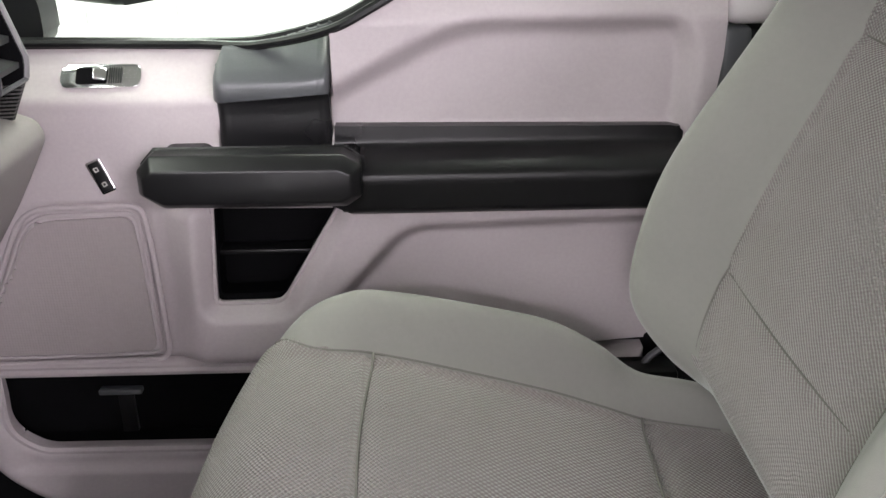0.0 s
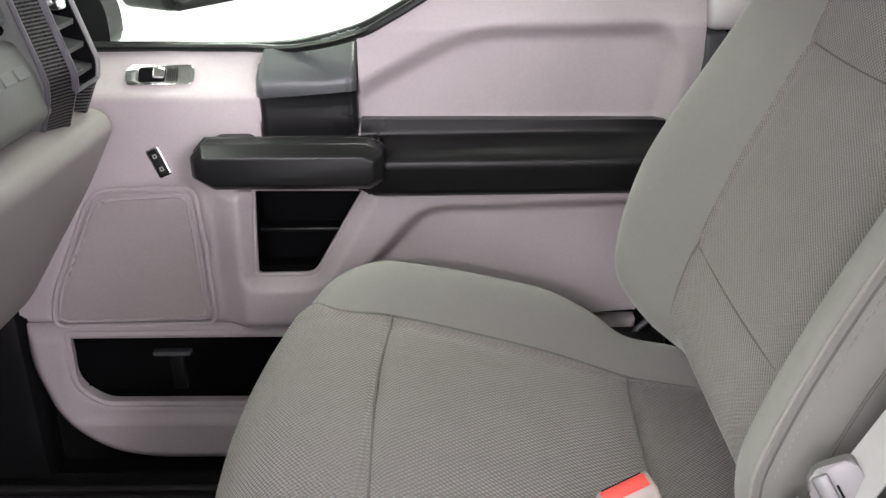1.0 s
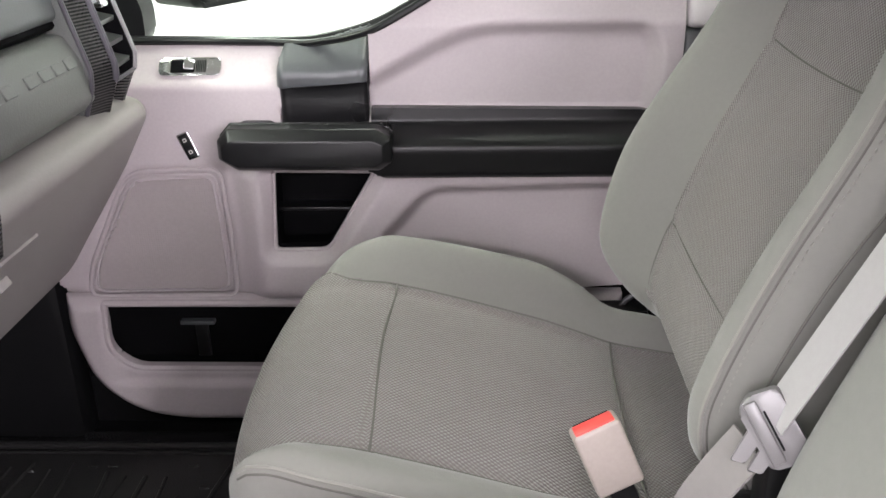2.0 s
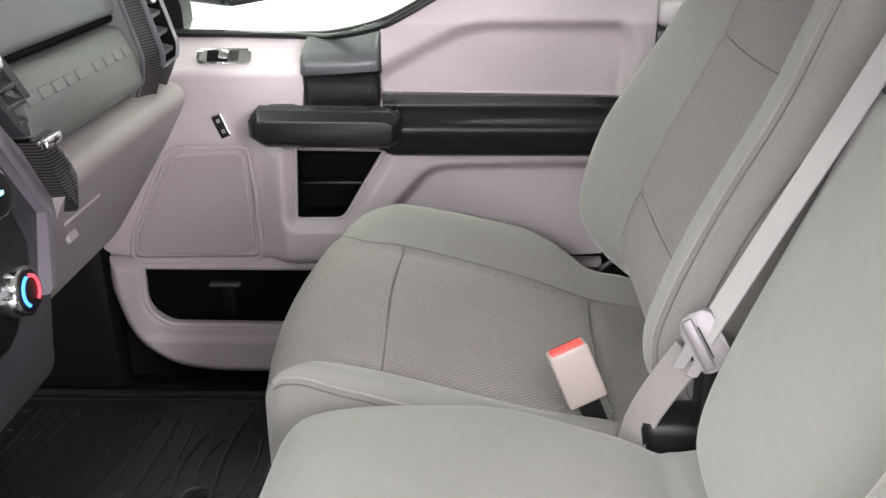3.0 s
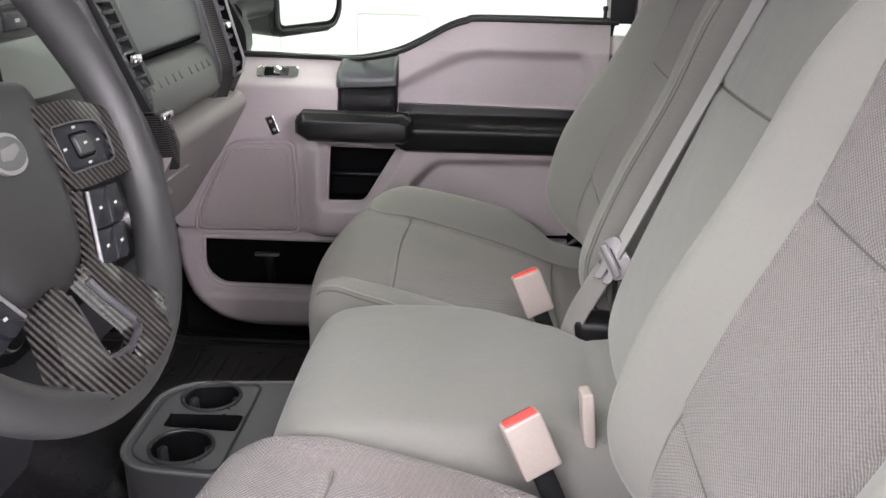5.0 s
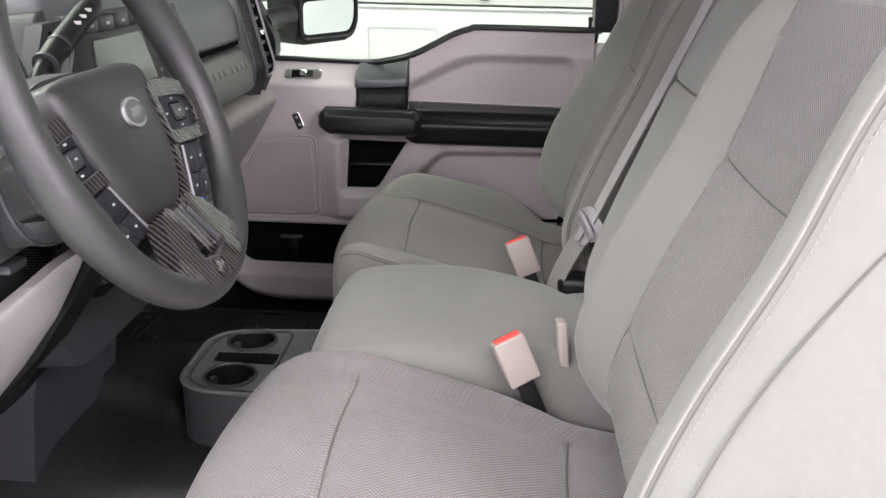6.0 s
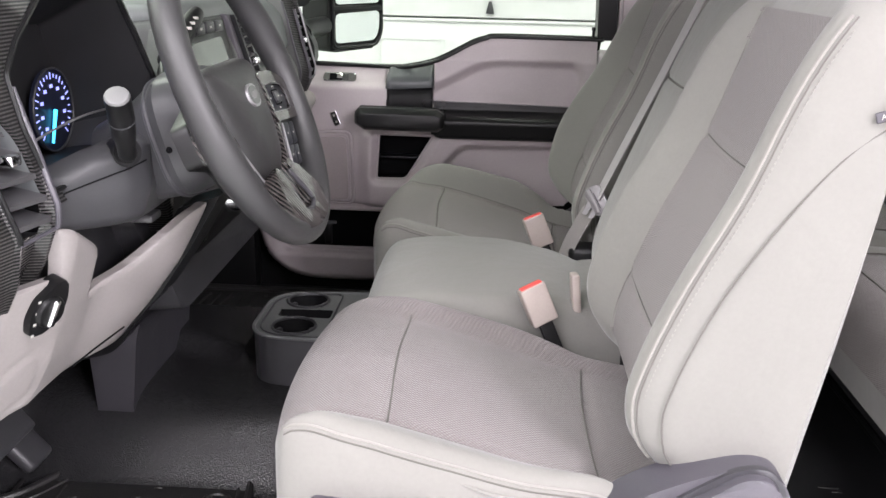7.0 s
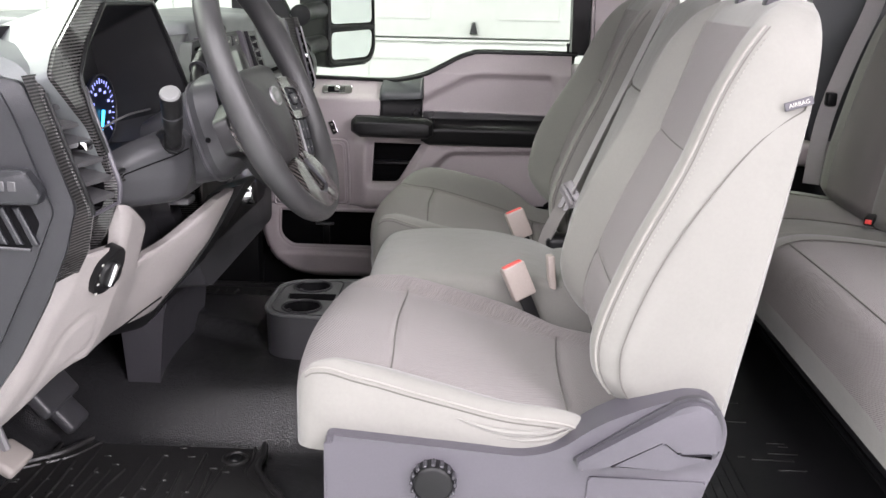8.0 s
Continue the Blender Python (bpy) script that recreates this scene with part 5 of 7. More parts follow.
def stack_knob(y, z, r, ring, face):
    a = lean @ Vector((0.004, y, z))
    ax = lean.to_3x3() @ Vector((1, 0, 0))
    k = part("climate_knob", cylinder(a, ax, r, r * 0.92, 0.026, 40, 0.003), ring, stack, "chrome-ringed climate knob")
    part("knob_face", cylinder(a + ax * 0.0255, ax, r * 0.80, r * 0.78, 0.002, 36, 0.0008), face, k)
    return a + ax * 0.028, ax, k


DIAL_RED = plain("dial_red", (0.7, 0.05, 0.06), 0.4, 0, 0.0, (1.0, 0.05, 0.08), 1.2)
DIAL_BLUE = plain("dial_blue", (0.05, 0.2, 0.8), 0.4, 0, 0.0, (0.05, 0.25, 1.0), 1.6)
CYAN_GLOW = plain("cyan_mark", (0.2, 0.6, 0.9), 0.4, 0, 0.0, (0.25, 0.7, 1.0), 1.6)
part("climate_panel", plate(rounded([(-0.20, 0.40), (-0.275, 0.47), (-0.235, 0.605), (0.205, 0.605), (0.245, 0.47), (0.17, 0.40)], 0.012, 3), 0.0, 0.006, "yz", 0.003, 2, lean), BLACK, stack, "black climate control panel")
for y, z, r in ((0.176, 0.556, 0.028), (-0.206, 0.556, 0.028)):
    c, ax, k = stack_knob(y, z, r, CHROME, BLACK)
    part("knob_mark", rbox(0, 0.0006, -0.006, 0.006, -0.002, 0.002, 0, 1, Matrix.Translation(c) @ lean.to_3x3().to_4x4()), CYAN_GLOW, k)
for y, z in ((0.180, 0.452), (0.006, 0.446), (-0.210, 0.452)):
    c, ax, k = stack_knob(y, z, 0.028, CHROME, BLACK)
    u, w = lean.to_3x3() @ Vector((0, 1, 0)), lean.to_3x3() @ Vector((0, 0, 1))
    if y > 0.1:
        part("cold_arc", tube([c + u * 0.0155 * math.cos(t) + w * 0.0155 * math.sin(t) for t in [math.pi * (0.55 + 0.75 * i / 12) for i in range(13)]], 0.0019, 6), DIAL_BLUE, k, "glowing blue arc")
        part("warm_arc", tube([c + u * 0.0155 * math.cos(t) + w * 0.0155 * math.sin(t) for t in [math.pi * (0.45 - 0.75 * i / 12) for i in range(13)]], 0.0019, 6), DIAL_RED, k, "glowing red arc")
for i in range(2):
    for j in range(4):
        y, z = -0.13 + j * 0.062, 0.580 - i * 0.034
        part("climate_button", rbox(0.004, 0.0115, y, y + 0.050, z - 0.014, z + 0.014, 0.003, 2, lean), CHARCOAL, stack)
        part("button_mark", rbox(0.0115, 0.0119, y + 0.018, y + 0.030, z - 0.003, z + 0.002, 0, 1, lean), CYAN_GLOW if (i + j) % 3 == 0 else PIPING, stack)
for j in range(5):
    y = -0.11 + j * 0.05
    part("climate_button", rbox(0.004, 0.0115, y, y + 0.042, 0.486, 0.506, 0.003, 2, lean), CHARCOAL, stack)
    part("button_mark", rbox(0.0115, 0.0119, y + 0.016, y + 0.026, 0.494, 0.498, 0, 1, lean), PIPING, stack)
part("pedestal", plate(rounded([(-0.622, 0.06), (-0.640, 0.40), (-0.50, 0.40), (-0.545, 0.24), (-0.560, 0.11), (-0.562, 0.06)], 0.008, 3), -0.185, 0.10, "xz", 0.006), SHIELD_DARK, stack, "charcoal pedestal reaching the floor")
part("lower_body", plate(rounded([(-0.70, 0.20), (-0.68, 0.42), (-0.46, 0.42), (-0.49, 0.33), (-0.56, 0.24)], 0.02, 3), -0.24, 0.22, "xz", 0.01), BLACK, stack)

# ---- driver side of the dashboard ----
drv_pad = profile([(-1.02, 0.74), (-0.75, 0.80), (-0.56, 0.79), (-0.485, 0.762), (-0.472, 0.72), (-0.50, 0.60), (-1.02, 0.60)], [0, 0.1, 0.08, 0.03, 0.02, 0, 0])
part("pad", skinned([[(a - 0.012, b - 0.010) for a, b in drv_pad], drv_pad, drv_pad], (-0.752, -0.735, -0.65)), DASH_PAD, dash, "slate soft dash pad", 30)
cap_o = rounded([(-1.02, 0.735), (-0.54, 0.757), (-0.480, 0.746), (-0.460, 0.694), (-0.430, 0.598), (-0.446, 0.542), (-0.478, 0.473), (-0.522, 0.396), (-0.60, 0.29), (-1.02, 0.28)], 0.008, 3)
cap = part("end_cap", plate(cap_o, -0.752, -0.760, "xz", 0.003, 2), CAP_DARK, dash, "charcoal dash end cap")
in_o = rounded([(-1.0, 0.715), (-0.506, 0.738), (-0.493, 0.709), (-0.455, 0.592), (-0.486, 0.524), (-0.541, 0.418), (-0.61, 0.31), (-1.0, 0.30)], 0.008, 3)
part("inner_panel", plate(in_o, -0.758, -0.7635, "xz", 0.0025, 2), CAP_DARK, cap)
badge_o = rounded([(-0.60, 0.604), (-0.60, 0.646), (-0.477, 0.645), (-0.461, 0.618), (-0.465, 0.604)], 0.004, 3)
badge = part("end_badge", plate(badge_o, -0.763, -0.779, "xz", 0.004, 2), CAP_DARK, cap)
for k in range(5):
    part("badge_bar", rbox(-0.555 + k * 0.014, -0.545 + k * 0.014, -0.7805, -0.7785, 0.620, 0.632, 0.001, 1), VENT_GREY, cap)
part("end_vent_well", plate(rounded([(-0.60, 0.598), (-0.482, 0.600), (-0.473, 0.578), (-0.485, 0.547), (-0.60, 0.551)], 0.004, 2), -0.7636, -0.7644, "xz", 0.0), DEEP, cap)
for k in range(6):
    a = -0.598 + k * 0.019
    part("end_vent_slat", plate([(a, 0.598), (a + 0.008, 0.598), (a + 0.028, 0.552), (a + 0.020, 0.552)], -0.764, -0.770, "xz", 0.0015, 1), CAP_DARK, cap)
part("well_edge", tube([(-0.60, -0.766, 0.550), (-0.486, -0.766, 0.545)], 0.002, 6), SHIELD_DARK, cap)

# instrument hood with its carbon-look rim
hood_in = rounded([(-0.652, 0.615), (-0.6675, 0.690), (-0.664, 0.744), (-0.622, 0.777), (-0.520, 0.832), (-0.335, 0.829), (-0.308, 0.762), (-0.291, 0.700), (-0.280, 0.615)], 0.008, 4)
hood_out = rounded([(-0.662, 0.600), (-0.678, 0.680), (-0.736, 0.752), (-0.704, 0.779), (-0.575, 0.843), (-0.322, 0.841), (-0.294, 0.766), (-0.278, 0.702), (-0.266, 0.600)], 0.010, 4)
hl = pose(-0.452, 0, 0.74, 0, -14, 0) @ Matrix.Translation((0, 0, -0.74))
hood = thing("instrument_cluster", "black hooded instrument cluster with glowing blue dials", "instrument cluster", "", "", (-0.5, -0.445, 0.7))
part("hood_rim", ring_frame(hood_out, hood_in, -0.006, 0.0, "yz", 0.0, hl), CARBON, hood, "striped carbon-look hood rim", )
part("rim_edge", tube([hl @ Vector((0.001, a, b)) for a, b in hood_in], 0.0035, 6, True), BLACK, hood)
n_h = len(hood_in)
deep = [hl @ Vector((-0.002, a, b)) for a, b in hood_in] + [Vector((-0.575, -0.445 + (a + 0.445) * 0.86, 0.70 + (b - 0.74) * 0.80)) for a, b in hood_in]
part("hood_lining", mesh_of(deep, [(i, (i + 1) % n_h, n_h + (i + 1) % n_h, n_h + i) for i in range(n_h)]), HOOD_BLACK, hood, "matt black hood lining", 60)
shell = [hl @ Vector((-0.005, a, b)) for a, b in scaled(hood_out, -0.002)] + [Vector((-0.66, -0.445 + (a + 0.445) * 0.98, 0.68 + (b - 0.74) * 0.95)) for a, b in hood_out] + [Vector((-0.86, -0.445 + (a + 0.445) * 0.9, 0.66 + (b - 0.74) * 0.9)) for a, b in hood_out]
part("hood_shell", mesh_of(shell, [(r * n_h + i, r * n_h + (i + 1) % n_h, (r + 1) * n_h + (i + 1) % n_h, (r + 1) * n_h + i) for r in range(2) for i in range(n_h)]), DASH_PAD, hood, "slate hood shell", 60)
part("cluster_face", rbox(-0.59, -0.572, -0.665, -0.26, 0.56, 0.80, 0.0), HOOD_BLACK, hood)
DIAL_FACE = plain("dial_face", (0.006, 0.008, 0.02), 0.5)
NUM_GLOW = plain("dial_number_glow", (0.3, 0.35, 0.8), 0.4, 0, 0.0, (0.36, 0.38, 1.0), 1.3)
NEEDLE_GLOW = plain("needle_glow", (0.05, 0.4, 0.8), 0.4, 0, 0.0, (0.05, 0.55, 1.0), 4.0)
for y, r, rest in ((-0.374, 0.056, 248), (-0.531, 0.056, 248)):
    c = Vector((-0.556, y, 0.661))
    dial = part("dial", cylinder(c, (1, 0, 0), r, r, 0.004, 48), DIAL_FACE, hood, "round black dial with blue marks")
    part("dial_ring", tube([c + Vector((0.006, r * math.cos(t), r * math.sin(t))) for t in [2 * math.pi * i / 48 for i in range(48)]], 0.0014, 6, True), CHARCOAL, dial)
    for i in range(25):
        t = radians(225 - i * 270 / 24)
        ln = 0.009 if i % 3 == 0 else 0.005
        m = Matrix.Translation(c + Vector((0.0046, (r - 0.010) * math.cos(t), (r - 0.010) * math.sin(t)))) @ pose(0, 0, 0, math.degrees(t), 0, 0)
        part("dial_tick", rbox(0, 0.0008, -ln / 2, ln / 2, -0.0008, 0.0008, 0, 1, m), NUM_GLOW, dial)
        if i % 3 == 0:
            q = c + Vector((0.0046, (r - 0.024) * math.cos(t), (r - 0.024) * math.sin(t)))
            part("dial_bar", rbox(q.x, q.x + 0.0008, q.y - 0.0036, q.y + 0.0036, q.z - 0.0022, q.z + 0.0022, 0, 1), NUM_GLOW, dial)
    t = radians(rest)
    part("needle", tube([c + Vector((0.008, 0, 0)), c + Vector((0.008, (r - 0.012) * math.cos(t), (r - 0.010) * math.sin(t)))], [0.0026, 0.0016], 8), NEEDLE_GLOW, dial, "glowing cyan needle")
part("lower_lens_edge", tube(smooth_line([(-0.50, -0.60, 0.640), (-0.50, -0.50, 0.652), (-0.50, -0.40, 0.658), (-0.50, -0.30, 0.655)], 20), 0.0016, 8), SATIN, hood)

# lower beige panel: one moulded skin with a bright facet towards the door, an upright tab and the knee part under the column


def knee_x(Y, Z):
    """How far back the panel stands at a place, blended from the switch side to the column side."""
    zs = (0.25, 0.30, 0.35, 0.40, 0.461, 0.526, 0.56)
    v = np.clip((Y + 0.54) / 0.14, 0, 1)
    v = v * v * (3 - 2 * v)
    x = (1 - v) * np.interp(Z, zs, (-0.575, -0.53, -0.495, -0.468, -0.442, -0.423, -0.415)) + v * np.interp(Z, zs, (-0.56, -0.512, -0.468, -0.425, -0.38, -0.343, -0.325))
    x = x - 0.40 * np.clip(-0.62 - Y, 0, 1)
    crease = np.interp(Z, (0.25, 0.38, 0.427, 0.515), (-0.730, -0.724, -0.720, -0.691))
    x = x - 0.7 * np.clip(crease - Y, 0, 1)
    return x - 0.003 * np.exp(-(sdf(KNEE_STEP, Y, Z) / 0.004) ** 2)


KNEE_STEP = rounded([(-0.71, 0.24), (-0.69, 0.405), (-0.655, 0.425), (-0.632, 0.418), (-0.622, 0.365), (-0.66, 0.345)], 0.014, 3)
KNEE_O = rounded([(-0.757, 0.26), (-0.757, 0.44), (-0.744, 0.49), (-0.728, 0.534), (-0.691, 0.516), (-0.632, 0.515), (-0.640, 0.573), (-0.628, 0.571), (-0.559, 0.532), (-0.544, 0.518), (-0.552, 0.461), (-0.486, 0.478), (-0.459, 0.505), (-0.430, 0.538), (-0.402, 0.548), (-0.392, 0.333), (-0.444, 0.337), (-0.506, 0.342), (-0.60, 0.343), (-0.657, 0.337), (-0.690, 0.275), (-0.70, 0.26)], [0, 0.02, 0.02, 0.006, 0.006, 0.002, 0.004, 0.008, 0.012, 0.008, 0.004, 0.02, 0.02, 0.01, 0.004, 0.004, 0.01, 0.02, 0.03, 0.02, 0.01, 0], 3)
knee = moulded(KNEE_O, 0.006, lambda Y, Z: knee_x(Y, Z) - 0.004 * np.clip(1 + sdf(KNEE_O, Y, Z) / 0.005, 0, 1) ** 2, 0.014)
part("knee_panel", knee, DASH_LOW, dash, "beige lower panel under the steering column", 40)
part("knee_joint", tube([(float(knee_x(np.array(y), np.array(z))) + 0.0008, y, z) for y, z in [(-0.508 + 0.075 * i / 8, 0.343 + 0.028 * i / 8) for i in range(9)]], 0.0016, 6), DEEP, dash)
part("panel_back", rbox(-0.66, -0.60, -0.75, -0.40, 0.29, 0.50, 0.0), BLACK, dash)
rail = [Vector(p) for p in ((-0.326, -0.350, 0.549), (-0.371, -0.350, 0.474), (-0.426, -0.345, 0.394), (-0.501, -0.340, 0.316))]
part("knee_rail_dark", mesh_of([p + d for p in rail for d in (Vector((0, -0.026, 0)), Vector((0.002, 0.05, 0)), Vector((-0.06, 0.05, -0.02)), Vector((-0.06, -0.026, -0.02)))], [(i * 4 + j, i * 4 + (j + 1) % 4, (i + 1) * 4 + (j + 1) % 4, (i + 1) * 4 + j) for i in range(3) for j in range(4)] + [(0, 1, 2, 3), (12, 13, 14, 15)]), BLACK, dash, "black knee trim", 30)
part("column_well", plate(rounded([(-0.625, 0.40), (-0.625, 0.60), (-0.36, 0.60), (-0.36, 0.40)], 0.01, 3), -0.52, -0.475, "yz", 0.004, 2), CHARCOAL, dash, "charcoal well under the steering column")
part("well_slot", plate(rounded([(-0.60, 0.415), (-0.60, 0.474), (-0.50, 0.490), (-0.455, 0.515), (-0.44, 0.50), (-0.44, 0.415)], 0.006, 3), -0.506, -0.482, "yz", 0.004, 2), DEEP, dash, "black slot in the well")
part("tilt_lever", rbox(-0.425, -0.390, -0.462, -0.425, 0.530, 0.542, 0.005, 2), VENT_GREY, dash, "grey tilt lever")
colp = rounded([(-0.660, 0.566), (-0.664, 0.60), (-0.648, 0.622), (-0.575, 0.654), (-0.50, 0.668), (-0.33, 0.668), (-0.24, 0.64), (-0.235, 0.59), (-0.33, 0.56), (-0.52, 0.556)], 0.014, 4)
def cowl_x(Y, Z):
    """How far back the cowl round the column stands, swelling towards the shroud."""
    x = np.interp(np.abs(Y + 0.445), (0.0, 0.10, 0.125, 0.155, 0.185, 0.22), (-0.356, -0.356, -0.370, -0.396, -0.420, -0.430))
    return x - 0.35 * np.clip(0.60 - Z, 0, 1) - 0.5 * np.clip(Z - 0.655, 0, 1)


cowl = moulded(colp, 0.006, lambda Y, Z: cowl_x(Y, Z) - 0.010 * np.clip(1 + sdf(colp, Y, Z) / 0.010, 0, 1) ** 2, 0.03)
part("column_panel", cowl, CHARCOAL, dash, "charcoal panel round the steering column", 40)
part("panel_joint", tube([(float(cowl_x(np.array(y), np.array(z))) + 0.0004, y, z) for y, z in [(-0.652 + 0.104 * i / 16, 0.606 + 0.029 * i / 16) for i in range(17)]], 0.0010, 5), DEEP, dash)
# headlamp switch: upright black bezel with rounded corners, chrome grip
hs = Matrix.Translation((-0.4485, -0.651, 0.484)) @ pose(0, 0, 0, 0, 0, -21) @ pose(0, 0, 0, 0, 16, 0)
sw_b = rounded([(-0.026, -0.026), (-0.027, -0.004), (-0.016, 0.018), (0.012, 0.034), (0.024, 0.033), (0.026, 0.010), (0.018, -0.014), (-0.004, -0.028)], 0.008, 4)
hsw = part("headlamp_switch", plate(sw_b, -0.01, 0.010, "yz", 0.003, 2, hs), BLACK, dash, "black headlamp switch with chrome knob")
part("switch_knob", cylinder(hs @ Vector((0.009, 0, 0)), hs.to_3x3() @ Vector((1, 0, 0)), 0.020, 0.018, 0.006, 36, 0.002), BLACK, hsw)
part("switch_grip", rbox(0.012, 0.020, -0.0050, 0.0050, -0.017, 0.017, 0.0038, 3, hs @ pose(0, 0, 0, -14, 0, 0)), CHROME, hsw, "chrome grip")
for k in range(4):
    part("switch_mark", rbox(0.010, 0.0106, -0.024 + k * 0.002, -0.020 + k * 0.002, -0.026 + k * 0.014, -0.023 + k * 0.014, 0, 1, hs), PIPING, hsw)

# ---- steering wheel and column ----
wheel = thing("steering_wheel", "dark grey steering wheel with carbon-look spokes and buttons", "steering wheel", "", "", (-0.26, -0.445, 0.704))
TILT_W = radians(23.4)
WM = Matrix.Translation((-0.26, -0.445, 0.704)) @ Matrix(((0, -math.sin(TILT_W), math.cos(TILT_W), 0), (1, 0, 0, 0), (0, math.cos(TILT_W), math.sin(TILT_W), 0), (0, 0, 0, 1)))
ring = [2 * math.pi * i / 96 for i in range(96)]
rim_r = [0.0168 + 0.0022 * math.exp(-((math.cos(a) - 0.0) ** 2) * 0 - ((abs(math.degrees(a) % 180 - 20) - 0) / 14) ** 2) for a in ring]
part("rim", tube([WM @ Vector((0.188 * math.cos(a), 0.188 * math.sin(a), 0)) for a in ring], rim_r, 18, True, 1.12), WHEEL_SKIN, wheel, "grey leather-grained rim")


def dome(outline, n0, n1, rise, m, rings=6):
    """A cushioned pad over an outline: sides from n0 to n1, then a domed face."""
    k = len(outline)
    cx, cy = sum(p[0] for p in outline) / k, sum(p[1] for p in outline) / k
    verts, faces = [], []
    levels = [(1.0, n0), (1.0, n1)] + [(math.cos(math.pi / 2 * i / rings), n1 + rise * math.sin(math.pi / 2 * i / rings)) for i in range(1, rings)]
    for f, z in levels:
        f = f ** 0.6 if f < 1 else 1.0
        verts += [m @ Vector((cx + (a - cx) * f, cy + (b - cy) * f, z)) for a, b in outline]
    for i in range(len(levels) - 1):
        for j in range(k):
            faces.append((i * k + j, i * k + (j + 1) % k, (i + 1) * k + (j + 1) % k, (i + 1) * k + j))
    faces.append(tuple((len(levels) - 1) * k + j for j in range(k)))
    faces.append(tuple(range(k)))
    return mesh_of(verts, faces)


hub_half = [(0.020, -0.113), (0.046, -0.101), (0.069, -0.070), (0.085, -0.030), (0.092, 0.0), (0.100, 0.022), (0.097, 0.040), (0.060, 0.046)]
hub_o = rounded(hub_half + [(-a, b) for a, b in reversed(hub_half)], 0.012, 3)
hub = part("airbag_cover", dome(hub_o, -0.045, -0.020, 0.022, WM, 9), COVER_SKIN, wheel, "dark grey domed airbag cover", 50)
oval = [(0.0225 * math.cos(a), -0.006 + 0.0150 * math.sin(a)) for a in [2 * math.pi * i / 40 for i in range(40)]]
part("badge", plate(oval, -0.004, 0.0050, "xy", 0.002, 2, WM), SATIN, hub, "plain chrome-edged oval badge")
part("badge_field", plate(scaled(oval, 0.0030), 0.0048, 0.0056, "xy", 0.0, 1, WM), plain("badge_grey", (0.07, 0.075, 0.07), 0.3), hub)
part("badge_shape", plate(rounded([(-0.013, -0.009), (-0.009, -0.002), (0.012, -0.001), (0.013, -0.006), (0.0, -0.011)], 0.002, 3), 0.0054, 0.0062, "xy", 0.0, 1, WM), LATCH_GREY, hub)
for k, w in ((0, 0.016), (1, 0.012)):
    part("cover_mark", rbox(0.030, 0.030 + w, -0.060 - k * 0.014, -0.057 - k * 0.014, -0.0065 - 0.003 * k, -0.0015 - 0.004 * k, 0, 1, WM), SHIELD, hub)
WM_RIM = WM
BUTTON = plain("button_blue_black", (0.013, 0.0135, 0.018), 0.4)
WM_MID = WM @ Matrix.Translation((0, 0, -0.012))
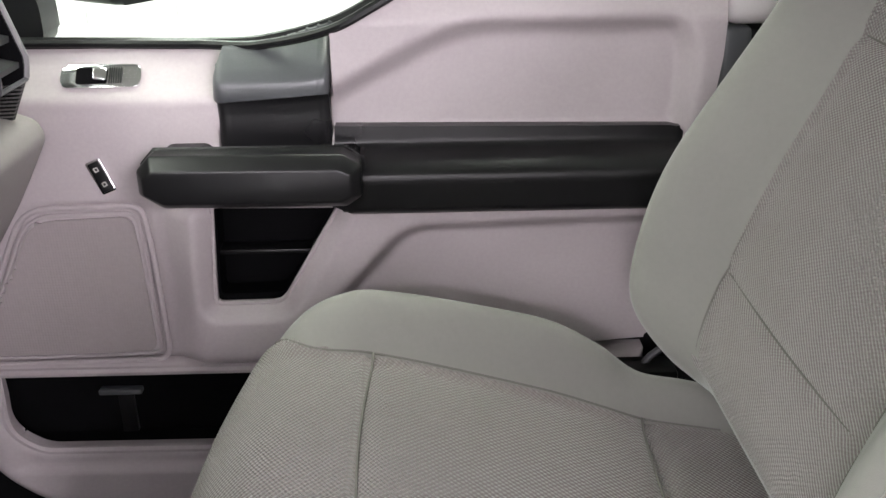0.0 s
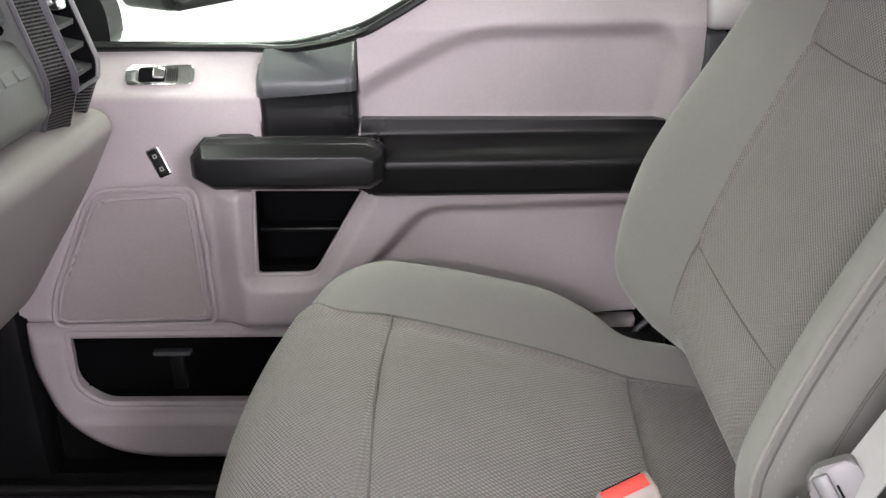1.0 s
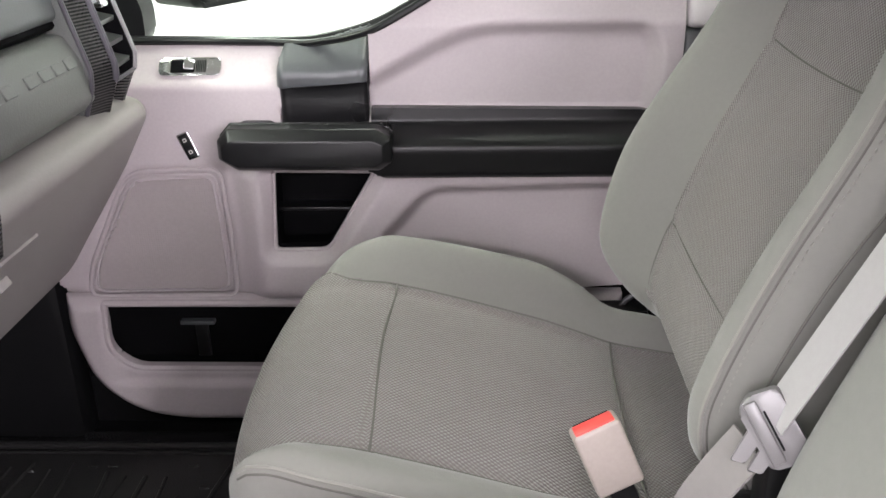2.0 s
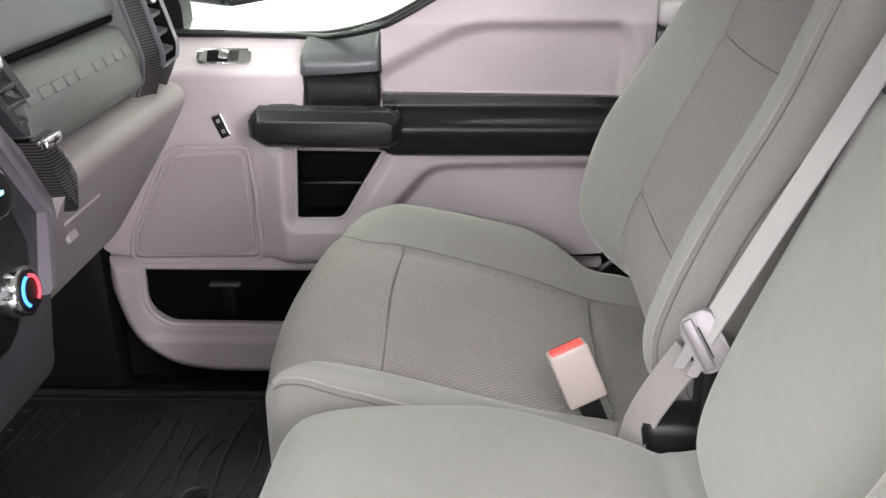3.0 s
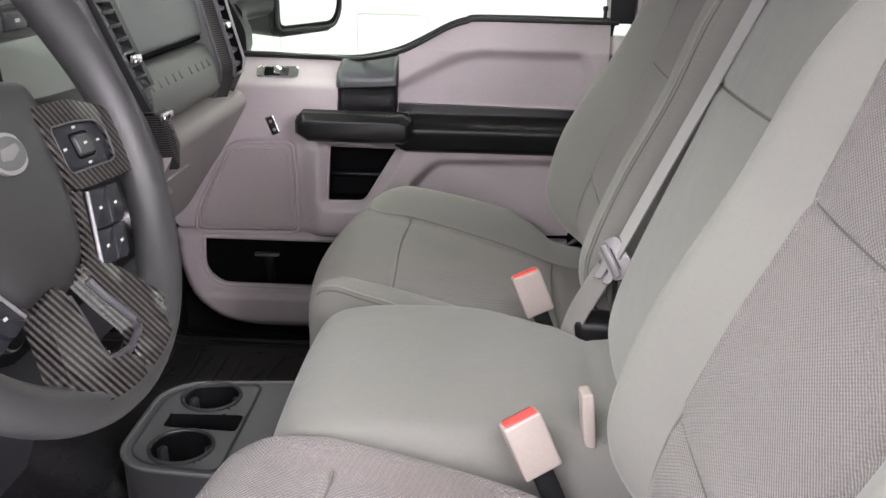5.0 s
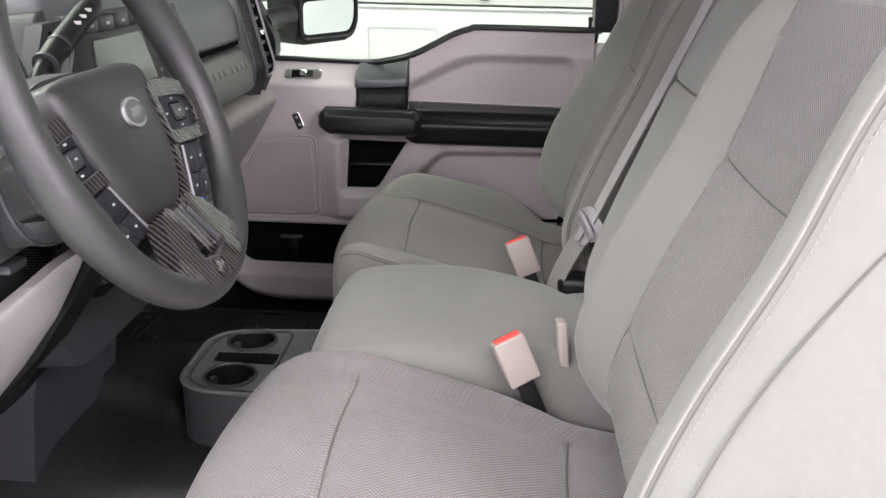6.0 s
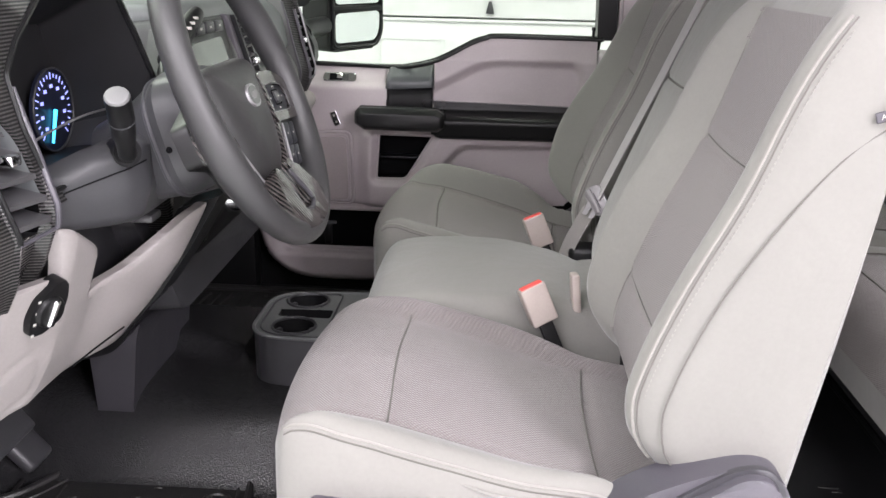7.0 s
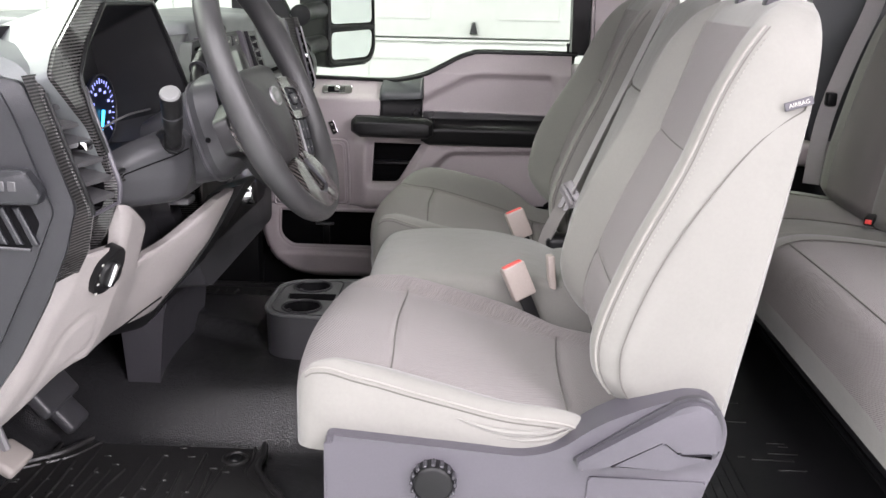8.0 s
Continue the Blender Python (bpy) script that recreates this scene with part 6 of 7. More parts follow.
for s in (1, -1):
    WM = WM_MID @ Matrix.Translation((0, 0, 0.003 if s > 0 else -0.014))

    def sx(pts):
        return [(s * a, b) for a, b in pts]
    spoke = part("side_spoke", plate(rounded(sx([(0.05, 0.018), (0.120, 0.012), (0.176, -0.004), (0.180, -0.050), (0.130, -0.062), (0.105, -0.100), (0.080, -0.120), (0.045, -0.116), (0.04, -0.05)]), 0.008, 3), -0.020, 0.002, "xy", 0.004, 2, WM), BLACK, wheel)
    co = rounded(sx([(0.060, 0.018), (0.118, 0.014), (0.168, -0.002), (0.180, -0.022), (0.180, -0.052), (0.160, -0.061), (0.060, -0.052)]), 0.010, 4)
    ci = rounded(sx([(0.070, -0.001), (0.110, -0.004), (0.140, -0.009), (0.152, -0.020), (0.145, -0.043), (0.136, -0.045), (0.066, -0.039)]), 0.006, 4)
    part("spoke_trim", ring_frame(co, ci, 0.0, 0.011, "xy", 0.0, WM), CARBON_WHEEL, wheel, "striped carbon-look spoke trim", 30)
    part("trim_edge", tube([WM @ Vector((a, b, 0.0105)) for a, b in ci], 0.0009, 6, True), VENT_GREY, wheel)
    part("button_pad", plate(scaled(ci, 0.001), 0.002, 0.008, "xy", 0.002, 2, WM), BUTTON, wheel, "dark button pad")
    part("pad_button", plate(rounded(sx([(0.096, -0.014), (0.120, -0.016), (0.119, -0.032), (0.095, -0.030)]), 0.003, 3), 0.008, 0.0115, "xy", 0.001, 1, WM), CHARCOAL, wheel)
    part("pad_button_edge", tube([WM @ Vector((a, b, 0.0085)) for a, b in rounded(sx([(0.094, -0.012), (0.122, -0.014), (0.121, -0.034), (0.093, -0.032)]), 0.003, 3)], 0.0008, 5, True), DEEP, wheel)
    for a, b in ((0.108, -0.008), (0.106, -0.038), (0.080, -0.021), (0.135, -0.025), (0.108, -0.0225)):
        lift = 0.0115 if a == 0.108 and b < -0.02 else 0.0082
        part("button_mark", rbox(s * a - 0.0024, s * a + 0.0024, b - 0.0010, b + 0.0010, lift, lift + 0.0005, 0, 1, WM), PIPING, wheel)
    # slanted keys below the pad: two rows of two, a bright edge along the hub
    rows_k = ((0.078, 0.130, -0.056, -0.062), (0.060, 0.110, -0.086, -0.092), (0.044, 0.088, -0.111, -0.118))
    for (l0, r0, t0, u0), (l1, r1, t1, u1) in zip(rows_k, rows_k[1:]):
        for f0, f1 in ((0.0, 0.55), (0.55, 1.0)):
            quad = [(l0 + (r0 - l0) * f0, t0 + (u0 - t0) * f0), (l0 + (r0 - l0) * f1, t0 + (u0 - t0) * f1), (l1 + (r1 - l1) * f1, t1 + (u1 - t1) * f1), (l1 + (r1 - l1) * f0, t1 + (u1 - t1) * f0)]
            part("cruise_button", plate(rounded(scaled(sx(quad), 0.0007), 0.003, 3), 0.0, 0.0095, "xy", 0.0016, 2, WM), BUTTON, wheel)
            mx, my = sum(q[0] for q in quad) / 4, sum(q[1] for q in quad) / 4
            part("button_mark", rbox(s * mx - 0.0022, s * mx + 0.0022, my - 0.0011, my + 0.0011, 0.0094, 0.0099, 0, 1, WM), PIPING, wheel)
    part("key_edge", tube([WM @ Vector((s * a, b, 0.009)) for a, b in ((0.0765, -0.057), (0.0585, -0.086), (0.0425, -0.111))], 0.0017, 8), SATIN, wheel)
    strip = sx([(0.060, -0.050), (0.076, -0.052), (0.041, -0.112), (0.028, -0.112), (0.050, -0.080)])
    part("hub_strip", plate(strip, 0.0, 0.008, "xy", 0.002, 1, WM), CARBON_WHEEL, wheel)
    WL = WM_RIM @ Matrix.Translation((0, -0.1, -0.006)) @ pose(0, 0, 0, -13, 0, 0) @ Matrix.Translation((0, 0.1, 0))
    leg = rounded(sx([(0.018, -0.098), (0.050, -0.106), (0.062, -0.126), (0.079, -0.152), (0.086, -0.166), (0.076, -0.177), (0.054, -0.185), (0.028, -0.1895), (0.0, -0.191), (0.0, -0.171), (0.026, -0.166), (0.031, -0.160), (0.022, -0.128)]), 0.008, 4)
    part("lower_spoke", plate(leg, -0.014, 0.006, "xy", 0.005, 3, WL), CARBON_WHEEL, wheel, "striped carbon-look lower spoke", 30)
    edge = [WL @ Vector((s * a, b, 0.003)) for a, b in ((0.017, -0.112), (0.021, -0.130), (0.0295, -0.158), (0.025, -0.1645), (0.0, -0.1695))]
    part("spoke_edge", tube(smooth_line(edge, 24), 0.0032, 8), SHIELD_DARK, wheel)

column = thing("steering_column", "charcoal steering column shroud with stalk and shifter", "steering column", "", "", (-0.38, -0.445, 0.62))
rows = []
for t, (cx, cz, hw_, hh) in enumerate(((-0.43, 0.612, 0.070, 0.050), (-0.385, 0.628, 0.078, 0.060), (-0.335, 0.655, 0.102, 0.074), (-0.308, 0.668, 0.090, 0.064))):
    for i in range(36):
        a = 2 * math.pi * i / 36
        ca, sa = math.cos(a), math.sin(a)
        q = 0.62
        rows.append((cx - 0.30 * hh * (abs(sa) ** q) * (1 if sa > 0 else -1), -0.445 + hw_ * (abs(ca) ** q) * (1 if ca > 0 else -1), cz + hh * (abs(sa) ** q) * (1 if sa > 0 else -1)))
part("shroud", mesh_of(rows, [(r * 36 + i, r * 36 + (i + 1) % 36, (r + 1) * 36 + (i + 1) % 36, (r + 1) * 36 + i) for r in range(3) for i in range(36)] + [tuple(range(108, 144))]), CHARCOAL, column, "", 40)
part("hub_shaft", cylinder((-0.33, -0.445, 0.675), (math.cos(TILT_W), 0, math.sin(TILT_W)), 0.035, 0.04, 0.05, 32), BLACK, column)
part("shroud_screw", cylinder((-0.328, -0.551, 0.648), (0, -1, 0), 0.004, 0.003, 0.003, 12), DEEP, column)
part("shroud_rim", tube([Vector(rows[72 + i]) * 0.75 + Vector(rows[36 + i]) * 0.25 for i in range(36)], 0.0035, 8, True), SHIELD_DARK, column)
bend = smooth_line([(-0.376, -0.562, 0.644), (-0.367, -0.578, 0.648), (-0.361, -0.593, 0.656), (-0.357, -0.606, 0.674), (-0.352, -0.622, 0.700), (-0.347, -0.640, 0.722)], 19)
stalk = part("turn_stalk", tube(bend, [0.0105] * 9 + [0.0108, 0.0115, 0.0128, 0.0135, 0.0138] + [0.0140] * 5, 18), BLACK, column, "black turn signal stalk")
part("stalk_cap", cylinder((-0.3472, -0.6395, 0.7215), (0.12, -0.62, 0.77), 0.0138, 0.0125, 0.004, 24, 0.0015), plain("stalk_grey", (0.13, 0.13, 0.13), 0.4), stalk, "pale grey stalk end")
part("stalk_ring", cylinder((-0.3535, -0.617, 0.693), (0.12, -0.62, 0.77), 0.0146, 0.0146, 0.002, 24), CHARCOAL, stalk)
part("stalk_boot", tube([(-0.386, -0.556, 0.644), (-0.368, -0.574, 0.649)], [0.0185, 0.0165], 20), BLACK, column)
lever = smooth_line([(-0.385, -0.375, 0.685), (-0.408, -0.335, 0.700), (-0.420, -0.300, 0.713), (-0.421, -0.270, 0.726), (-0.421, -0.237, 0.741), (-0.421, -0.190, 0.761), (-0.421, -0.142, 0.780)], 22)
shifter = part("gear_lever", tube(lever, [0.0085] * 9 + [0.0105, 0.0128, 0.0136] + [0.0142] * 8 + [0.0135, 0.0115], 20), BLACK, column, "black column gear lever")
for q in (9, 13):
    part("lever_ring", tube([lever[q], lever[q] + (lever[q + 1] - lever[q]) * 0.5], [0.0150, 0.0150], 20), CHARCOAL, shifter)
for k in range(3):
    part("lever_mark", rbox(-0.004, 0.004, -0.001, 0.001, -0.002, 0.002, 0, 1, Matrix.Translation((-0.4095, -0.215 + k * 0.016, 0.7625 + k * 0.0065))), PIPING, shifter)

# ---- floor mats, pedals, cup holder ----


def mat(name, label, corners, r=0.04, material=None):
    x, y = sum(p[0] for p in corners) / len(corners), sum(p[1] for p in corners) / len(corners)
    m = thing(name, label, "floor mat", "floor mats", "", (x, y, 0))
    base = rounded(corners, r, 5)
    part("mat_base", plate(base, 0.002, 0.012, "xy", 0.003, 1), material or MAT, m)
    part("mat_rim", tube([(a, b, 0.016) for a, b in base], 0.0065, 8, True), material or MAT, m)
    inner = scaled(base, 0.022)
    part("rim_step", tube([(a, b, 0.0125) for a, b in inner], 0.0028, 6, True), material or MAT, m)
    return m


def channels(m, x0, x1, n, y0, y1, seed):
    """Raised wavy ribs along a mat, with short studs between them."""
    rng = random.Random(seed)
    for i in range(n):
        x = x0 + (x1 - x0) * i / (n - 1)
        a, b = y0 + rng.uniform(0.0, 0.08), y1 - rng.uniform(0.0, 0.10)
        bend = rng.uniform(-0.012, 0.012)
        part("mat_rib", tube([(x + bend * math.sin(3.1 * k / 10) + 0.010 * k / 10, a + (b - a) * k / 10, 0.0125) for k in range(11)], 0.0038 if i % 2 else 0.0026, 6), MAT, m)
        for k in range(2):
            q = rng.uniform(y0, y1)
            part("mat_stud", rbox(x + 0.006, x + 0.020, q, q + 0.004, 0.010, 0.0145, 0.0012, 1), MAT, m)


dm = mat("floor_mat", "black ribbed rubber floor mat in the driver footwell", [(-0.655, -0.230), (-0.344, -0.230), (-0.330, -0.300), (-0.334, -0.345), (-0.300, -0.400), (-0.262, -0.445), (-0.255, -0.665), (-0.82, -0.665), (-0.82, -0.40), (-0.705, -0.32)], 0.025)
pm = mat("floor_mat", "black ribbed rubber floor mat in the passenger footwell", [(-0.78, 0.345), (-0.22, 0.345), (-0.22, 0.69), (-0.78, 0.69)])
rm = mat("floor_mat", "black ribbed rubber floor mat before the rear bench", [(0.43, -0.64), (0.80, -0.64), (0.80, 0.60), (0.43, 0.60)], 0.04, MAT_SHADED)
channels(dm, -0.76, -0.40, 15, -0.64, -0.275, 3)
channels(pm, -0.73, -0.28, 16, 0.38, 0.65, 5)
for i in range(6):
    part("mat_rib", tube([(0.452 + i * 0.018, -0.60, 0.0115), (0.452 + i * 0.018, 0.50, 0.0115)], 0.0026, 6), MAT_SHADED, rm)
rng_glint = random.Random(11)
# short dashes of lighter rubber stand for glints of light on the rear mat
for i in range(11):
    x, y = rng_glint.uniform(0.56, 0.70), rng_glint.uniform(-0.50, 0.02)
    part("mat_stud", rbox(x, x + rng_glint.uniform(0.01, 0.06), y, y + 0.0025, 0.011, 0.0135, 0.0008, 1), MAT, rm)
for m_, x, y in ((dm, -0.381, -0.310), (pm, -0.36, 0.42)):
    part("mat_post", tube([(x + 0.022 * math.cos(a), y + 0.022 * math.sin(a), 0.014) for a in [2 * math.pi * i / 28 for i in range(28)]], 0.004, 8, True), MAT, m_)
    part("mat_post_cap", cylinder((x, y, 0.012), (0, 0, 1), 0.014, 0.012, 0.006, 24, 0.002), BLACK, m_)

pedals = thing("brake_pedal", "worn dark brake pedal on its arm", "pedal", "", "", (-0.68, -0.42, 0))
part("pedal_arm", tube([(-0.75, -0.43, 0.32), (-0.70, -0.43, 0.24), (-0.665, -0.43, 0.20)], 0.010, 8), BLACK, pedals)
part("pedal_pad", rbox(-0.012, 0.012, -0.055, 0.055, -0.030, 0.030, 0.008, 3, pose(-0.655, -0.43, 0.195, 0, -40, 0)), CHARCOAL, pedals)
gas = thing("accelerator_pedal", "pale worn accelerator pedal near the floor", "pedal", "", "", (-0.69, -0.40, 0))
part("pedal_arm", tube([(-0.76, -0.30, 0.24), (-0.73, -0.30, 0.12)], 0.009, 8), BLACK, gas)
part("pedal_pad", rbox(-0.012, 0.012, -0.035, 0.035, -0.055, 0.055, 0.010, 3, pose(-0.71, -0.30, 0.105, 0, -42, 0)), CHARCOAL, gas)
parkb = thing("parking_brake_pedal", "dull metal parking brake pedal under the dash", "pedal", "", "", (-0.68, -0.56, 0))
part("pedal_arm", tube([(-0.72, -0.55, 0.36), (-0.69, -0.55, 0.20), (-0.675, -0.55, 0.15)], 0.008, 8), SATIN, parkb)
part("pedal_pad", rbox(-0.010, 0.010, -0.035, 0.035, -0.024, 0.024, 0.008, 3, pose(-0.67, -0.55, 0.135, 0, -55, 0)), plain("worn_pad", (0.30, 0.27, 0.25), 0.6), parkb)

tray = thing("cup_holder_console", "dark grey console tray with two round cup holders", "cup holder", "", "", (-0.28, 0.01, 0.12))
TOP_O = rounded([(-0.378, -0.102), (-0.378, 0.115), (-0.13, 0.140), (-0.13, -0.118)], [0.065, 0.065, 0.01, 0.01], 8)


def tray_top(outline, holes, z):
    x0, x1, y0, y1, st = -0.380, -0.13, -0.120, 0.142, 0.0055
    nx, ny = int((x1 - x0) / st) + 1, int((y1 - y0) / st) + 1
    X, Y = np.meshgrid(np.linspace(x0, x1, nx), np.linspace(y0, y1, ny), indexing="ij")
    for poly in (outline, *holes):
        d = sdf(poly, X, Y)
        e = 0.0003
        gx, gy = (sdf(poly, X + e, Y) - d) / e, (sdf(poly, X, Y + e) - d) / e
        nr = np.abs(d) < st * 0.56
        X, Y = np.where(nr, X - gx * d, X), np.where(nr, Y - gy * d, Y)
    cx, cy = (X[:-1, :-1] + X[1:, 1:]) / 2, (Y[:-1, :-1] + Y[1:, 1:]) / 2
    keep = sdf(outline, cx, cy) < 0
    for h in holes:
        keep &= sdf(h, cx, cy) > 0
    return mesh_of([(float(a), float(b), z) for a, b in zip(X.ravel(), Y.ravel())], [(i * ny + j, (i + 1) * ny + j, (i + 1) * ny + j + 1, i * ny + j + 1) for i in range(nx - 1) for j in range(ny - 1) if keep[i, j]])


CUPS = [(-0.303, 0.079, 0.040), (-0.303, -0.052, 0.040)]
circles = [[(cx + r * math.cos(2 * math.pi * i / 40), cy + r * math.sin(2 * math.pi * i / 40)) for i in range(40)] for cx, cy, r in CUPS]
slot = rounded([(-0.345, -0.004), (-0.345, 0.030), (-0.245, 0.034), (-0.245, -0.008)], 0.006, 3)
part("tray_top", tray_top(TOP_O, [*circles, slot], 0.222), TRAY, tray, "satin grey top")
n_t = len(TOP_O)
part("tray_side", mesh_of([(a, b, 0.222) for a, b in TOP_O] + [(a * 0.995, b * 0.985, 0.105) for a, b in TOP_O], [(i, (i + 1) % n_t, n_t + (i + 1) % n_t, n_t + i) for i in range(n_t)]), CHARCOAL, tray)
part("tray_edge", tube([(a, b, 0.2215) for a, b in TOP_O], 0.0035, 8, True), TRAY, tray)
part("tray_line", tube([(a, b, 0.2225) for a, b in rounded([(-0.366, -0.092), (-0.366, 0.104), (-0.240, 0.122), (-0.240, -0.104)], [0.055, 0.055, 0.02, 0.02], 6)], 0.0022, 6, True), CHARCOAL, tray)
for (cx, cy, r), circ in zip(CUPS, circles):
    k = len(circ)
    vs = [(a, b, 0.222) for a, b in circ] + [(cx + (a - cx) * 0.86, cy + (b - cy) * 0.86, 0.15) for a, b in circ]
    cup = part("cup_well", mesh_of(vs, [(i, (i + 1) % k, k + (i + 1) % k, k + i) for i in range(k)] + [tuple(range(k, 2 * k))]), BLACK, tray, "black cup well", 40)
    part("cup_ring", tube([(a, b, 0.2235) for a, b in circ], 0.0028, 8, True), CHARCOAL, cup)
    for t in (0.6, 2.7, 4.8):
        part("cup_fin", rbox(-0.006, 0.004, -0.007, 0.007, -0.028, 0.026, 0.003, 2, Matrix.Translation((cx + r * 0.86 * math.cos(t), cy + r * 0.86 * math.sin(t), 0.185)) @ pose(0, 0, 0, 0, 0, math.degrees(t) + 180)), CHARCOAL, cup)
k = len(slot)
part("coin_slot", mesh_of([(a, b, 0.222) for a, b in slot] + [(a, b, 0.185) for a, b in slot], [(i, (i + 1) % k, k + (i + 1) % k, k + i) for i in range(k)] + [tuple(range(k, 2 * k))]), BLACK, tray)

# ---- seat belts ----


def buckle(name, label, p, axis, face, red=True, w=0.022, d=0.012):
    """A belt buckle: its red button end at p, the body running down along axis."""
    ax = Vector(axis).normalized()
    f = Vector(face)
    f = (f - ax * f.dot(ax)).normalized()
    side = ax.cross(f)
    m = Matrix(((side.x, ax.x, f.x, p[0]), (side.y, ax.y, f.y, p[1]), (side.z, ax.z, f.z, p[2]), (0, 0, 0, 1)))
    b = thing(name, label, "seat belt buckle", "belt buckles", "", p)
    body = part("body", rbox(-w, w, 0.0, 0.066, -d, d, 0.0035, 3, m), BUCKLE, b)
    if red:
        part("button", rbox(-0.0185, 0.0185, -0.0022, 0.006, -0.0070, 0.0088, 0.0018, 2, m), RED, b, "red release button")
        part("slot", rbox(-0.0165, 0.0165, -0.0010, 0.004, -0.0092, -0.0076, 0.0, 1, m), DEEP, b)
    part("strap", rbox(-0.012, 0.012, 0.064, 0.15, -0.005, 0.005, 0.003, 2, m), BLACK, b, "black buckle stem")
    return b


buckle("belt_buckle", "beige belt buckle with red button beside the passenger seat", (0.134, 0.228, 0.371), (0.39, -0.05, -0.92), (0.15, -1, 0.15))
buckle("belt_buckle", "beige belt buckle with red button beside the driver seat", (0.117, -0.203, 0.374), (0.40, -0.02, -0.91), (0.30, -1, 0.2))
buckle("belt_buckle", "pale beige belt buckle in the gap of the middle seat", (0.192, -0.140, 0.376), (0.10, -0.05, -1), (1.0, 0.10, 0.0), False, 0.014, 0.007)

belt = thing("middle_seat_belt", "grey webbing seat belt with pale grey latch plate", "seat belt", "", "", (0.25, 0.18, 0.4))
up = smooth_line([(0.252, 0.132, 0.440), (0.296, 0.119, 0.550), (0.337, 0.107, 0.650), (0.377, 0.095, 0.750), (0.413, 0.085, 0.838), (0.436, 0.080, 0.868), (0.470, 0.076, 0.868), (0.505, 0.074, 0.83)], 40)
part("shoulder_strap", ribbon(up, (0.16, -1.0, 0.0), 0.034, 0.0020), BELT, belt, "pale grey woven strap")
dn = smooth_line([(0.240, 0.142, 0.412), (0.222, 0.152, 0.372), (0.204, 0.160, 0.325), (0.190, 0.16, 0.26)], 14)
part("lap_strap", ribbon(dn, (0.55, -0.75, 0.15), 0.038, 0.0020), BELT_SHADED, belt, "grey woven strap")
# latch: a bent head, its long side across the strap, and a chrome tongue drawn in dull grey
l_long = Vector((0.45, -0.40, -0.80)).normalized()
l_out = Vector((-0.30, -0.88, 0.27))
l_out = (l_out - l_long * l_out.dot(l_long)).normalized()
l_up = l_out.cross(l_long)
lm = Matrix(((l_long.x, -l_out.x, l_up.x, 0.252), (l_long.y, -l_out.y, l_up.y, 0.130), (l_long.z, -l_out.z, l_up.z, 0.436), (0, 0, 0, 1)))
head = rounded([(-0.028, -0.008), (-0.026, 0.016), (0.022, 0.017), (0.031, 0.004), (0.029, -0.016), (-0.020, -0.018)], 0.005, 4)
lp = part("latch_plate", plate(head, 0.006, -0.006, "xz", 0.0025, 3, lm), LATCH_GREY, belt, "pale grey latch head")
part("strap_slot", rbox(-0.014, 0.018, -0.0066, -0.0055, -0.0010, 0.0005, 0.0, 1, lm), DEEP, lp)
part("latch_ridge", rbox(-0.024, 0.026, -0.0095, -0.0052, -0.0125, -0.0020, 0.0020, 2, lm), LATCH_GREY, lp)
tm = lm @ pose(0, 0, 0, 0, -32, 0)
for a in (-0.007, 0.007):
    part("latch_tongue", plate(rounded([(a - 0.0065, -0.006), (a + 0.0060, -0.006), (a + 0.0055, -0.036), (a - 0.005, -0.040)], 0.002, 3), 0.001, -0.002, "xz", 0.001, 1, tm), LATCH_GREY, belt, "dull grey latch tongue")
# added black blocks stand for the shade in the gap between the seats
gap = thing("seat_gap_shade", "black filler for the shade in the gap between the front seats", "seat trim", "", "", (0.26, 0.17, 0.2))
part("cover", rbox(0.205, 0.34, 0.140, 0.195, 0.12, 0.335, 0.015, 3), BLACK, gap)
part("upper_filler", rbox(0.256, 0.292, 0.140, 0.176, 0.29, 0.400, 0.008, 2), DOOR_DARK, gap)

# airbag tag on the driver seat
tag = part("airbag_tag", rbox(-0.018, 0.018, -0.0012, 0.0012, -0.0055, 0.0055, 0.001, 1, pose(0.440, -0.6645, 0.7325, 0, -17, 2)), SHIELD, driver_seat, "grey tag with white letters")
fc = bpy.data.curves.new("tag_text", "FONT")
fc.body, fc.size, fc.align_x, fc.align_y, fc.extrude = "AIRBAG", 0.0074, "CENTER", "CENTER", 0.0002
fo = new("tag_letters_source", fc)
me_t = bpy.data.meshes.new_from_object(fo.evaluated_get(bpy.context.evaluated_depsgraph_get()))
bpy.data.objects.remove(fo)
bm_t = bmesh.new()
bm_t.from_mesh(me_t)
bmesh.ops.transform(bm_t, verts=bm_t.verts, matrix=pose(0.440, -0.6645, 0.7325, 0, -17, 2) @ Matrix.Translation((0, -0.0016, 0)) @ pose(0, 0, 0, 90, 0, 0))
part("tag_letters", bm_t, PIPING, tag, "white letters", 0)

# ---- rear bench ----
bench = thing("rear_bench", "grey cloth rear bench seat with separate cushions", "car seat", "", "", (0.95, 0, 0))
R_TOP = soft([(0.665, 0.235), (0.670, 0.275), (0.684, 0.312), (0.71, 0.338), (0.77, 0.352), (0.90, 0.345), (1.05, 0.325), (1.12, 0.32)])


